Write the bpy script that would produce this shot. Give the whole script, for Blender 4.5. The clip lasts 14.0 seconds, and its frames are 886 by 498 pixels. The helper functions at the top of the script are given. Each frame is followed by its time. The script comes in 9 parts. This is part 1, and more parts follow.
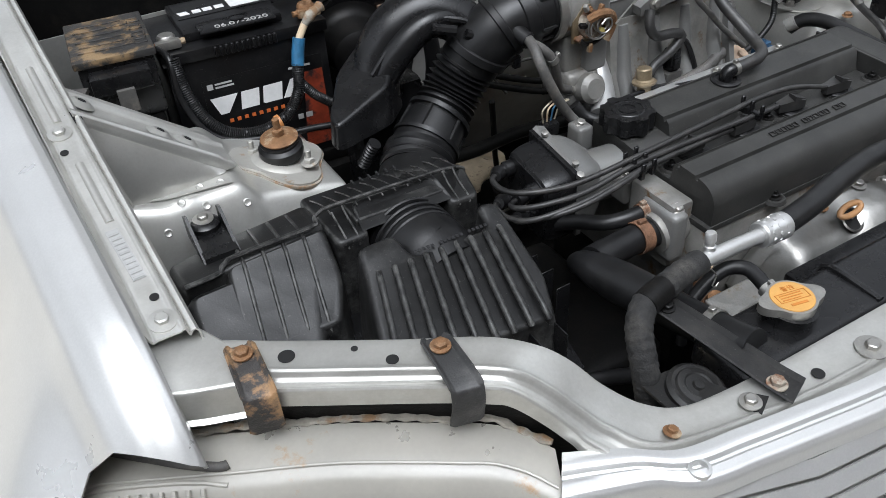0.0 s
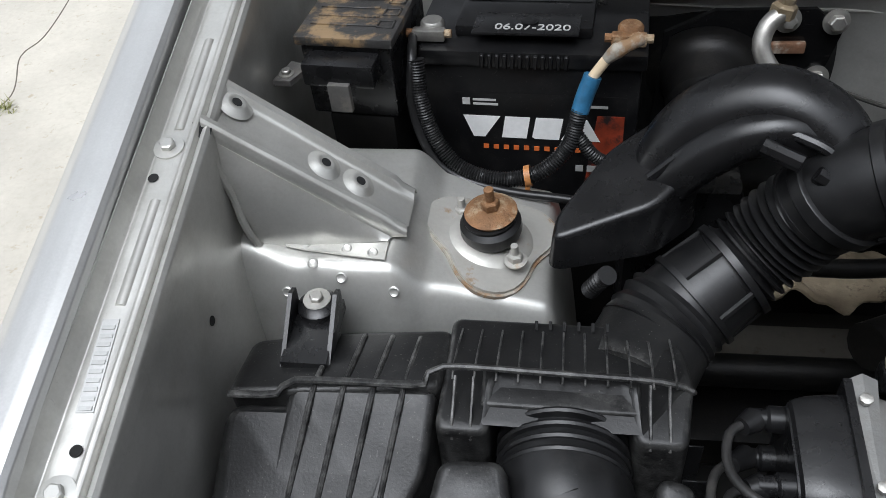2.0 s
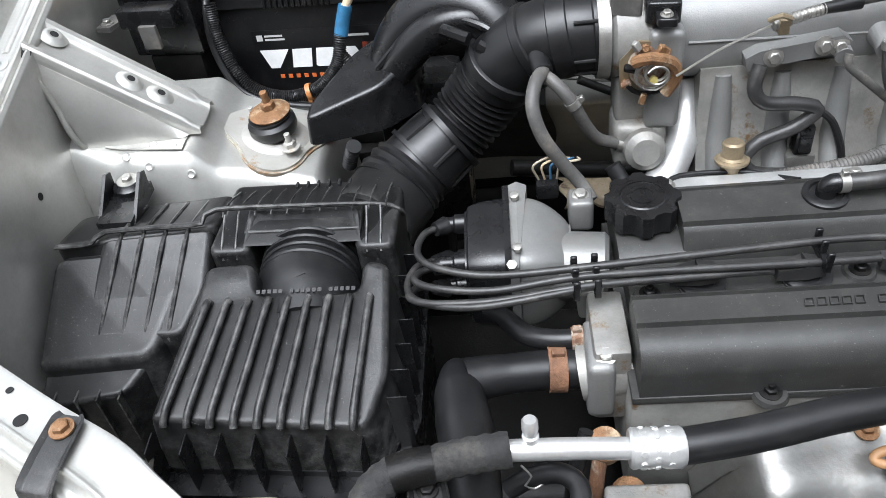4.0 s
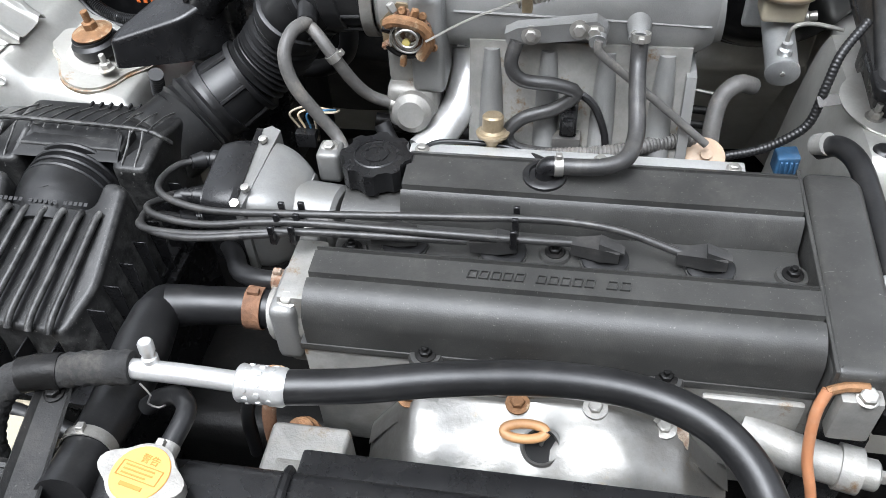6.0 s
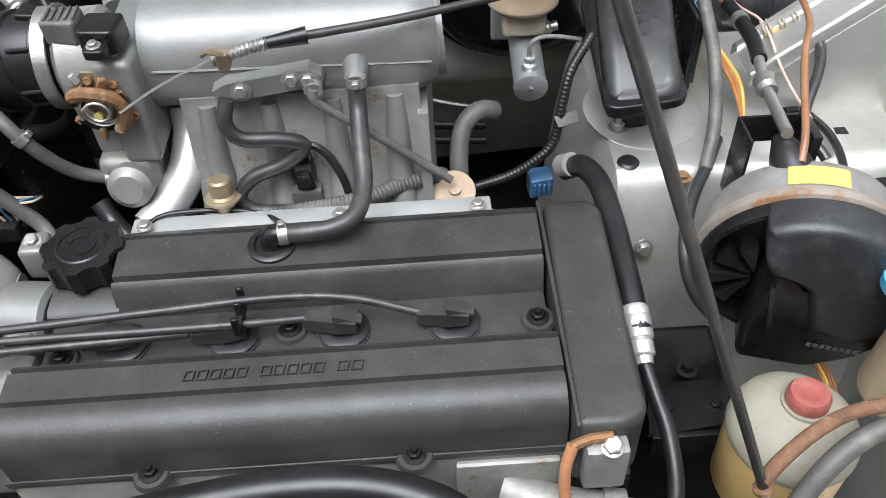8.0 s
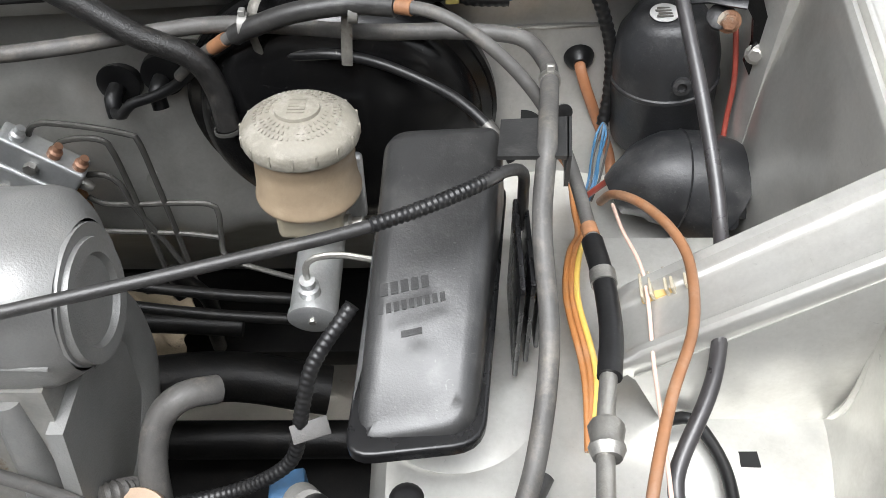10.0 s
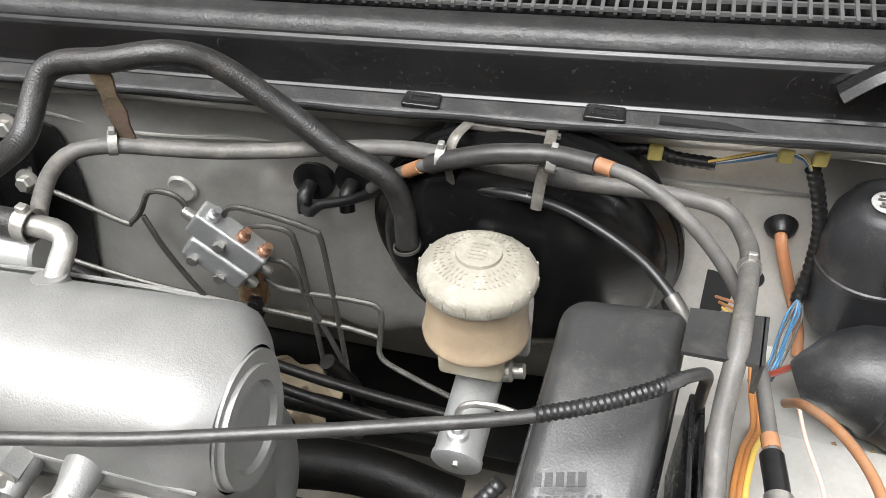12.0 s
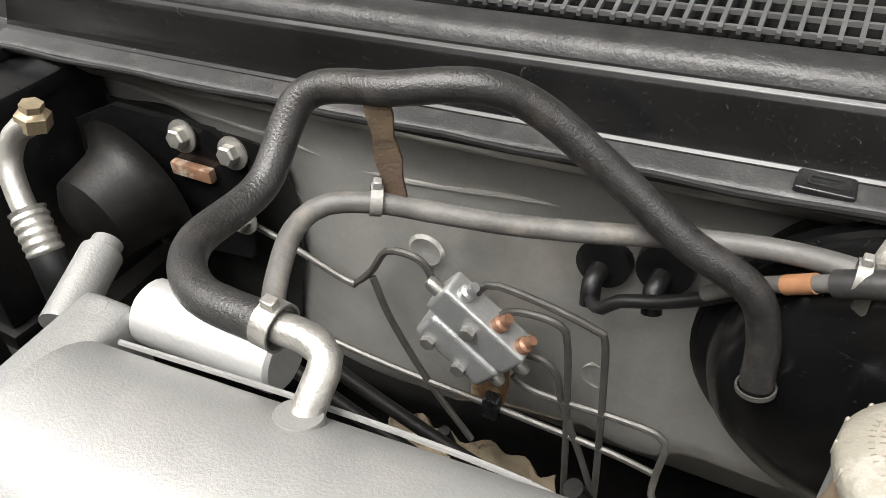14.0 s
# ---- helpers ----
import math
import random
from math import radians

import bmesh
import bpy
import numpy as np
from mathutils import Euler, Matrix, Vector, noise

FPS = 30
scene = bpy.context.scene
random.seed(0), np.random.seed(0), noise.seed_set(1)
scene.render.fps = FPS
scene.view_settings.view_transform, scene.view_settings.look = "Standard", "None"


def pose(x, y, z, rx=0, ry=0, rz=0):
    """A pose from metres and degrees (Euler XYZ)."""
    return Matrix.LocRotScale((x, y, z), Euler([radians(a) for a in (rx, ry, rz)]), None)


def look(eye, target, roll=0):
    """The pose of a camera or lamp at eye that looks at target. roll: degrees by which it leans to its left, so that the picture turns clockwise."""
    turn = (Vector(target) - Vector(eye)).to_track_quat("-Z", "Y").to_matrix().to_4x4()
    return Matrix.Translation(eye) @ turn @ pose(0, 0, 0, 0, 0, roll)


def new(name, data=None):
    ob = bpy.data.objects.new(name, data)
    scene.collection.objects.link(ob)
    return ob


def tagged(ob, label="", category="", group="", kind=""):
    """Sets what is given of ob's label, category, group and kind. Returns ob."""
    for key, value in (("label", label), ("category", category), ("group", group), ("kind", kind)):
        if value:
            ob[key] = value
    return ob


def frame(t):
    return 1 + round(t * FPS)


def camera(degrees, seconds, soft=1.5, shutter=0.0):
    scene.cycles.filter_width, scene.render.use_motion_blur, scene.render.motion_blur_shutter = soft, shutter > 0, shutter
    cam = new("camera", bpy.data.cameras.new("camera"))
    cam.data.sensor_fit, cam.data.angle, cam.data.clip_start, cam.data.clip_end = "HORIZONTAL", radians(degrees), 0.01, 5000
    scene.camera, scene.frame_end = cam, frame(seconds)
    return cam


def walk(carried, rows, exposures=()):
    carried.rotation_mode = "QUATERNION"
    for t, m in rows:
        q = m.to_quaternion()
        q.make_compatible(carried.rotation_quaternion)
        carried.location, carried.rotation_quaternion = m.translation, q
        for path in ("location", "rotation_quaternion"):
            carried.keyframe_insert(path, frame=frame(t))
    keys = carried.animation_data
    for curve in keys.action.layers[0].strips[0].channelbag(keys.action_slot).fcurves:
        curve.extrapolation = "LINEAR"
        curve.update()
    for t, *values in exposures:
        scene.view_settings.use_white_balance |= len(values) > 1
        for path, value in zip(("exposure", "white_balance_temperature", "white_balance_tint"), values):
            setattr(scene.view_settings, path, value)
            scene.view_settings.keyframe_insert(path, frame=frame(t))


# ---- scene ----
cam = camera(56.8, 14.0, 0.8)
PATH = [
    (0, (-0.738, -0.208, 1.356), (0.011, 1.161, 0.106), -3.5),
    (0.5, (-0.666, -0.101, 1.342), (-0.114, 1.314, 0.041), -2.7),
    (1, (-0.605, -0.012, 1.335), (-0.361, 1.435, -0.024), -4.4),
    (1.5, (-0.48, 0.084, 1.329), (-0.578, 1.522, -0.058), -5.5),
    (2, (-0.409, 0.132, 1.321), (-0.702, 1.542, -0.067), -6.6),
    (2.5, (-0.398, 0.128, 1.323), (-0.759, 1.531, -0.055), -7.2),
    (3, (-0.381, 0.108, 1.327), (-0.751, 1.54, -0.019), -7.4),
    (3.5, (-0.318, 0.023, 1.32), (-0.622, 1.503, 0.009), -8.5),
    (4, (-0.197, -0.122, 1.322), (-0.381, 1.357, -0.012), -8.3),
    (4.2, (-0.156, -0.162, 1.32), (-0.288, 1.297, -0.041), -7.6),
    (6.3, (0.123, -0.117, 1.312), (-0.197, 1.268, -0.094), -3.6),
    (6.5, (0.132, -0.119, 1.322), (-0.209, 1.26, -0.085), -4.1),
    (7, (0.174, -0.101, 1.327), (-0.142, 1.291, -0.074), -5.0),
    (7.5, (0.204, -0.082, 1.324), (0.045, 1.334, -0.08), -4.9),
    (8, (0.222, -0.023, 1.311), (0.236, 1.376, -0.118), -3.4),
    (8.5, (0.27, 0.089, 1.29), (0.459, 1.452, -0.16), -2.4),
    (8.7, (0.3, 0.123, 1.28), (0.52, 1.466, -0.185), -2.3),
    (10.8, (0.479, 0.488, 1.259), (0.348, 1.843, -0.207), -0.1),
    (11, (0.481, 0.505, 1.255), (0.363, 1.886, -0.187), 0.3),
    (11.5, (0.476, 0.493, 1.28), (0.295, 1.923, -0.106), 0.4),
    (12, (0.424, 0.416, 1.301), (0.031, 1.837, -0.051), -1.3),
    (12.5, (0.365, 0.449, 1.282), (-0.156, 1.84, -0.057), -2.1),
    (13, (0.325, 0.514, 1.249), (-0.256, 1.891, -0.08), -2.0),
    (13.5, (0.278, 0.545, 1.221), (-0.372, 1.903, -0.097), -2.4),
    (14, (0.245, 0.548, 1.216), (-0.473, 1.883, -0.088), -2.9),
]
walk(cam, [(t, look(eye, target, roll)) for t, eye, target, roll in PATH], exposures=[(0.0, 0.11, 5980, 10), (0.5, -0.06, 5980, 10), (2.5, -0.03, 5980, 10), (3.0, -0.10, 5980, 10), (3.5, 0.10, 5980, 10), (4.0, 0.92, 5950, 10), (4.2, 0.98, 5950, 10), (6.3, 1.18, 5950, 10), (7.5, 1.05, 5950, 10), (8.7, 0.65, 6200, 10), (10.8, 1.38, 6250, 10), (12.0, 1.50, 6400, 10), (12.5, 1.33, 6480, 10), (13.0, 1.24, 6540, 10), (13.5, 1.45, 6600, 10), (14.0, 1.44, 6650, 10)])

# ---- world and light: bright overcast day, open air, bonnet propped up ----
world = bpy.data.worlds.new("sky")
scene.world = world
world.use_nodes = True
wn = world.node_tree
sky = wn.nodes.new("ShaderNodeTexSky")
sky.sky_type, sky.sun_disc = "NISHITA", False
sky.sun_elevation, sky.sun_rotation = radians(70), radians(195)
sky.air_density, sky.dust_density, sky.ozone_density = 1.0, 6.0, 1.0
hsv = wn.nodes.new("ShaderNodeHueSaturation")
hsv.inputs["Saturation"].default_value = 0.04
wn.links.new(sky.outputs[0], hsv.inputs["Color"])
wn.links.new(hsv.outputs[0], wn.nodes["Background"].inputs["Color"])
wn.nodes["Background"].inputs["Strength"].default_value = 0.22
sun = bpy.data.lights.new("sun", "SUN")
sun.energy, sun.angle, sun.color = 1.7, radians(45), (1.0, 0.97, 0.92)
new("sun", sun).matrix_world = look((-1.3, -1.1, 5.2), (0.0, 0.4, 0.8))


# ---- materials ----
def material(name, color, rough=0.5, metal=0.0, vary=0.25, scale=14.0, bump=0.15, grain=220.0, dust=0.0, dust_color=(0.32, 0.29, 0.24), coat=0.0,
             stain=None, stain_amount=0.0, transmission=0.0, spec=0.5, scratch=0.0, wave=0.0, wear=0.0, grime=0.0, grime_color=(0.13, 0.115, 0.09)):
    """A surface with two scales of variation, fine relief and, on request, dust on upward faces' hollows and stains with shapes of their own."""
    m = bpy.data.materials.new(name)
    m.use_nodes = True
    t = m.node_tree
    n, l = t.nodes, t.links
    p = n["Principled BSDF"]
    p.inputs["Metallic"].default_value, p.inputs["Roughness"].default_value = metal, rough
    p.inputs["Coat Weight"].default_value, p.inputs["Coat Roughness"].default_value = coat, 0.08
    p.inputs["Transmission Weight"].default_value = transmission
    p.inputs["Specular IOR Level"].default_value = spec
    co = n.new("ShaderNodeTexCoord")

    def noise_tex(s, detail=4.0, r=0.6):
        q = n.new("ShaderNodeTexNoise")
        q.inputs["Scale"].default_value, q.inputs["Detail"].default_value, q.inputs["Roughness"].default_value = s, detail, r
        l.new(co.outputs["Object"], q.inputs["Vector"])
        return q

    def ramp(src, a, b):
        q = n.new("ShaderNodeMapRange")
        q.inputs["From Min"].default_value, q.inputs["From Max"].default_value = a, b
        l.new(src, q.inputs["Value"])
        return q.outputs[0]

    def mix(fac, a, b):
        q = n.new("ShaderNodeMix")
        q.data_type = "RGBA"
        if isinstance(fac, float):
            q.inputs["Factor"].default_value = fac
        else:
            l.new(fac, q.inputs["Factor"])
        for slot, v in (("A", a), ("B", b)):
            s = q.inputs[6 if slot == "A" else 7]
            if isinstance(v, tuple):
                s.default_value = (*v, 1.0)
            else:
                l.new(v, s)
        return q.outputs[2]

    big, fine = noise_tex(scale), noise_tex(grain, 3.0)
    lo, hi = tuple(max(0.0, c * (1 - vary)) for c in color), tuple(min(1.0, c * (1 + vary)) for c in color)
    base = mix(ramp(big.outputs["Fac"], 0.3, 0.7), lo, hi)
    grainy = mix(ramp(fine.outputs["Fac"], 0.35, 0.75), tuple(c * 0.93 for c in (1, 1, 1)), (1.0, 1.0, 1.0))
    q = n.new("ShaderNodeMix")
    q.data_type, q.blend_type = "RGBA", "MULTIPLY"
    q.inputs["Factor"].default_value = 1.0
    l.new(base, q.inputs[6]), l.new(grainy, q.inputs[7])
    col = q.outputs[2]
    if dust:
        d = noise_tex(38.0, 6.0, 0.75)
        w = n.new("ShaderNodeMath")
        w.operation = "MULTIPLY"
        w.inputs[1].default_value = dust
        l.new(ramp(d.outputs["Fac"], 0.50, 0.70), w.inputs[0])
        col = mix(w.outputs[0], col, dust_color)
    if grime:
        gn = n.new("ShaderNodeMath")
        gn.operation, gn.inputs[1].default_value = "MULTIPLY", grime
        l.new(ramp(noise_tex(11.0, 9.0, 0.72).outputs["Fac"], 0.48, 0.80), gn.inputs[0])
        col = mix(gn.outputs[0], col, grime_color)
    if scratch:
        lines = noise_tex(30.0, 1.0, 0.4)
        away = n.new("ShaderNodeMath")
        away.operation, away.inputs[1].default_value = "COMPARE", 0.5
        away.inputs[2].default_value = 0.0025
        l.new(lines.outputs["Fac"], away.inputs[0])
        mask = n.new("ShaderNodeMath")
        mask.operation = "MULTIPLY"
        l.new(away.outputs[0], mask.inputs[0])
        l.new(ramp(noise_tex(60.0, 6.0, 0.85).outputs["Fac"], 0.56, 0.68), mask.inputs[1])
        fade = n.new("ShaderNodeMath")
        fade.operation, fade.inputs[1].default_value = "MULTIPLY", scratch
        l.new(mask.outputs[0], fade.inputs[0])
        col = mix(fade.outputs[0], col, (0.20, 0.195, 0.19))
        specks = n.new("ShaderNodeMath")
        specks.operation, specks.inputs[1].default_value = "MULTIPLY", 0.32 * scratch
        l.new(ramp(noise_tex(480.0, 2.0, 0.5).outputs["Fac"], 0.69, 0.73), specks.inputs[0])
        col = mix(specks.outputs[0], col, (0.24, 0.23, 0.21))
    if wear:
        geo = n.new("ShaderNodeNewGeometry")
        rub = n.new("ShaderNodeMath")
        rub.operation = "MULTIPLY"
        l.new(ramp(geo.outputs["Pointiness"], 0.515, 0.60), rub.inputs[0])
        l.new(ramp(noise_tex(70.0, 7.0, 0.8).outputs["Fac"], 0.42, 0.62), rub.inputs[1])
        rubbed = n.new("ShaderNodeMath")
        rubbed.operation, rubbed.inputs[1].default_value = "MULTIPLY", wear
        l.new(rub.outputs[0], rubbed.inputs[0])
        col = mix(rubbed.outputs[0], col, (0.17, 0.168, 0.16))
    if stain:
        s = noise_tex(26.0, 8.0, 0.7)
        w = ramp(s.outputs["Fac"], 0.62 - 0.3 * stain_amount, 0.70 - 0.25 * stain_amount)
        col = mix(w, col, stain)
    l.new(col, p.inputs["Base Color"])
    r = n.new("ShaderNodeMapRange")
    r.inputs["To Min"].default_value, r.inputs["To Max"].default_value = max(0.02, rough - 0.1), min(1.0, rough + 0.12)
    l.new(noise_tex(scale * 2.3, 5.0).outputs["Fac"], r.inputs["Value"])
    l.new(r.outputs[0], p.inputs["Roughness"])
    if bump:
        b = n.new("ShaderNodeBump")
        b.inputs["Strength"].default_value, b.inputs["Distance"].default_value = bump, 0.002
        l.new(fine.outputs["Fac"], b.inputs["Height"])
        if wave:
            wv = n.new("ShaderNodeBump")
            wv.inputs["Strength"].default_value, wv.inputs["Distance"].default_value = wave, 0.02
            l.new(noise_tex(9.0, 2.0, 0.45).outputs["Fac"], wv.inputs["Height"])
            l.new(wv.outputs[0], b.inputs["Normal"])
        l.new(b.outputs[0], p.inputs["Normal"])
    return m


PAINT = material("silver_paint", (0.56, 0.56, 0.55), 0.30, 0.6, 0.06, 6, 0.02, 500, dust=0.05, coat=0.35)
BAYPAINT = material("bay_paint", (0.54, 0.535, 0.505), 0.35, 0.68, 0.12, 9, 0.03, 300, dust=0.06, dust_color=(0.27, 0.25, 0.21), coat=0.15, wave=0.35, grime=0.45, grime_color=(0.22, 0.20, 0.165), scratch=0.45)
PLASTIC = material("black_plastic", (0.0075, 0.0075, 0.008), 0.27, 0, 0.3, 20, 0.05, 420, dust=0.10, dust_color=(0.045, 0.044, 0.042), scratch=0.15, spec=0.38, wave=0.10)
SCUFFED = material("scuffed_plastic", (0.0085, 0.0085, 0.0086), 0.35, 0, 0.4, 24, 0.10, 420, dust=0.16, dust_color=(0.040, 0.039, 0.037), scratch=0.8, spec=0.30, wave=0.14, wear=0.6)
RUBBER = material("black_rubber", (0.008, 0.008, 0.0084), 0.36, 0, 0.4, 30, 0.06, 300, dust=0.15, dust_color=(0.05, 0.048, 0.045), scratch=0.12, spec=0.38, wave=0.10)
GREYRUBBER = material("grey_rubber", (0.075, 0.072, 0.068), 0.55, 0, 0.3, 30, 0.2, 300, dust=0.35, dust_color=(0.25, 0.22, 0.18))
COVER = material("cover_paint", (0.030, 0.0297, 0.0282), 0.37, 0, 0.3, 12, 0.14, 800, dust=0.30, dust_color=(0.066, 0.064, 0.057), scratch=0.8, spec=0.30, wave=0.06)
GLOSSBLACK = material("gloss_black", (0.0042, 0.0042, 0.0044), 0.22, 0, 0.3, 8, 0.02, 300, dust=0.05, dust_color=(0.05, 0.046, 0.04), scratch=0.3, spec=0.34, wave=0.14)
DISTCAST = material("distributor_alloy", (0.16, 0.16, 0.155), 0.40, 0.3, 0.15, 24, 0.12, 420, dust=0.2, dust_color=(0.16, 0.15, 0.13), wave=0.1, grime=0.6)
CAST = material("cast_aluminium", (0.205, 0.205, 0.20), 0.46, 0.42, 0.12, 16, 0.20, 700, dust=0.15, dust_color=(0.33, 0.31, 0.27), wave=0.10, grime=0.35, grime_color=(0.18, 0.17, 0.15))
OLDCAST = material("weathered_cast", (0.26, 0.255, 0.24), 0.55, 0.5, 0.25, 24, 0.2, 400, dust=0.3, stain=(0.16, 0.10, 0.05), stain_amount=0.15, wave=0.15, grime=0.7)
ALU = material("bright_aluminium", (0.60, 0.60, 0.59), 0.32, 0.7, 0.05, 30, 0.1, 300)
SHIELD = material("heat_shield", (0.31, 0.305, 0.29), 0.38, 0.9, 0.10, 12, 0.15, 200, dust=0.12, stain=(0.30, 0.26, 0.21), stain_amount=0.05, wave=0.5, grime=0.6)
STEEL = material("zinc_steel", (0.38, 0.37, 0.345), 0.38, 0.85, 0.2, 60, 0.2, 500, dust=0.2)
BOLTRUST = material("rusty_bolt", (0.21, 0.11, 0.05), 0.65, 0.4, 0.35, 90, 0.5, 500, stain=(0.38, 0.30, 0.20), stain_amount=0.4)
RUST = material("rust", (0.15, 0.075, 0.04), 0.8, 0.1, 0.4, 60, 0.6, 300, stain=(0.30, 0.27, 0.22), stain_amount=0.35)
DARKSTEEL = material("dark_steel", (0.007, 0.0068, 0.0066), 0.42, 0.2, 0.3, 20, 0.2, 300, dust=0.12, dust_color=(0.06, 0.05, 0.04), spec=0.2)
RUSTBRACKET = material("rusted_black_steel", (0.045, 0.042, 0.04), 0.6, 0.2, 0.4, 40, 0.6, 260, stain=(0.30, 0.18, 0.09), stain_amount=0.5)
TAN = material("tan_plastic", (0.28, 0.215, 0.145), 0.42, 0, 0.14, 22, 0.1, 200, dust=0.3, dust_color=(0.40, 0.33, 0.24))
CAPTAN = material("cap_plastic", (0.21, 0.195, 0.16), 0.6, 0, 0.15, 25, 0.4, 260, dust=0.5, dust_color=(0.42, 0.40, 0.36))
CREAM = material("cream_plastic", (0.36, 0.32, 0.24), 0.45, 0, 0.15, 20, 0.1, 200, dust=0.25, dust_color=(0.36, 0.28, 0.18))
GREYCAP = material("grey_cap", (0.42, 0.42, 0.41), 0.4, 0, 0.1)
CONCRETE = material("concrete", (0.46, 0.43, 0.37), 0.9, 0, 0.12, 3, 0.5, 60, dust=0.3, dust_color=(0.32, 0.29, 0.23), stain=(0.34, 0.30, 0.23), stain_amount=0.1)
BATTERY = material("battery_case", (0.0055, 0.0055, 0.006), 0.30, 0, 0.3, 20, 0.04, 300, dust=0.12, dust_color=(0.07, 0.068, 0.064), scratch=0.35, spec=0.32)
WHITEINK = material("white_print", (0.75, 0.75, 0.74), 0.45, 0, 0.06, 60, 0.02)
REDINK = material("red_print", (0.22, 0.035, 0.015), 0.4, 0, 0.5, 50, 0.02, stain=(0.02, 0.015, 0.015), stain_amount=0.35)
ORANGEINK = material("orange_print", (0.55, 0.13, 0.03), 0.45, 0, 0.1)
BLUETAPE = material("blue_tape", (0.03, 0.13, 0.25), 0.4, 0, 0.3, 60)
BEIGEWIRE = material("beige_tape", (0.65, 0.52, 0.35), 0.5, 0, 0.1)
LABELORANGE = material("orange_label", (0.50, 0.27, 0.07), 0.45, 0, 0.06)
LABELINK = material("label_ink", (0.45, 0.16, 0.02), 0.5, 0, 0.05)
YELLOWTAG = material("yellow_tag", (0.40, 0.33, 0.10), 0.5, 0, 0.15)
REDCAP = material("red_cap", (0.24, 0.06, 0.05), 0.55, 0, 0.12, dust=0.35, dust_color=(0.40, 0.20, 0.16))
BLUECAP = material("blue_cap", (0.05, 0.27, 0.42), 0.45, 0, 0.1, dust=0.2, dust_color=(0.20, 0.35, 0.42))
ORANGEWIRE = material("orange_wire", (0.36, 0.15, 0.045), 0.45, 0, 0.15, dust=0.2)
BROWNWIRE = material("brown_wire", (0.30, 0.13, 0.06), 0.5, 0, 0.15, dust=0.2)
REDWIRE = material("red_wire", (0.25, 0.045, 0.03), 0.45, 0, 0.15, dust=0.2)
BLUEWIRE = material("blue_wire", (0.05, 0.15, 0.27), 0.45, 0, 0.15, dust=0.3)
YELLOWWIRE = material("yellow_wire", (0.65, 0.45, 0.10), 0.45, 0, 0.15, dust=0.2)
PINKWIRE = material("pale_wire", (0.60, 0.42, 0.35), 0.5, 0, 0.1)
FOAM = material("foam_sleeve", (0.014, 0.0138, 0.0135), 0.85, 0, 0.5, 80, 1.0, 120, dust=0.1)
BRAID = material("braided_hose", (0.016, 0.0155, 0.015), 0.34, 0, 0.4, 120, 0.35, 620, dust=0.25, dust_color=(0.10, 0.085, 0.07))
LENS = material("cloudy_lens", (0.50, 0.48, 0.43), 0.30, 0, 0.08, 12, 0.02, 200, transmission=0.45, stain=(0.45, 0.30, 0.16), stain_amount=0.05)
REFLECTOR = material("reflector", (0.45, 0.44, 0.41), 0.35, 1.0, 0.05, 10, 0.02)
STICKER = material("vin_sticker", (0.46, 0.46, 0.45), 0.4, 0.5, 0.05)
SILICONE = material("old_sealant", (0.27, 0.25, 0.21), 0.7, 0, 0.4, 50, 0.8, 90, stain=(0.20, 0.12, 0.06), stain_amount=0.4)
FUSELID = material("rust_dusted_lid", (0.030, 0.029, 0.028), 0.5, 0, 0.3, 20, 0.3, 300, stain=(0.20, 0.135, 0.07), stain_amount=0.45)
COPPER = material("copper_core", (0.25, 0.135, 0.085), 0.45, 0.4, 0.2)
PVBODY = material("valve_alloy", (0.55, 0.56, 0.56), 0.35, 0.75, 0.12, 40, 0.25, 400, dust=0.15)
AMBER = material("amber_plastic", (0.72, 0.50, 0.20), 0.3, 0, 0.1, transmission=0.25)
WOODSTRAP = material("dried_strap", (0.045, 0.030, 0.014), 0.8, 0, 0.4, 60, 0.8, 160, stain=(0.05, 0.03, 0.02), stain_amount=0.4)

HOSEGREY = material("dusty_hose", (0.022, 0.0215, 0.021), 0.42, 0, 0.35, 30, 0.12, 320, dust=0.45, dust_color=(0.085, 0.08, 0.073), scratch=0.4)
BRASS = material("tarnished_brass", (0.24, 0.19, 0.12), 0.42, 0.5, 0.25, 50, 0.2, 400, dust=0.4)
LINEMAT = material("brake_line_steel", (0.10, 0.097, 0.09), 0.42, 0.6, 0.2, 40, 0.1)
BLUEPLUG = material("dusty_blue_plastic", (0.025, 0.075, 0.15), 0.5, 0, 0.3, 60, 0.1, dust=0.3, dust_color=(0.12, 0.13, 0.14))
DISCTAN = material("perished_tan", (0.33, 0.24, 0.165), 0.6, 0, 0.2, 40, 0.2, 300, dust=0.4)

# ---- mesh tools ----
ROOTS = {}


def thing(name, label, category, base, group="", kind=""):
    """An Empty at a thing's base; its parts are given in world metres."""
    ob = new(name)
    ob.location, ob.empty_display_size = base, 0.02
    ROOTS[name_of(ob)] = Vector(base)
    return tagged(ob, label, category, group, kind)


def name_of(ob):
    return ob.name


def base_of(ob):
    while ob.parent:
        ob = ob.parent
    return ROOTS.get(ob.name, Vector(ob.location))


def to_mesh(name, bm, mat, smooth=True, angle=40):
    me = bpy.data.meshes.new(name)
    bmesh.ops.recalc_face_normals(bm, faces=bm.faces)
    if smooth:
        for f in bm.faces:
            f.smooth = True
        for e in bm.edges:
            if len(e.link_faces) == 2 and e.calc_face_angle(0) > radians(angle):
                e.smooth = False
    bm.to_mesh(me)
    bm.free()
    me.materials.append(mat)
    return me


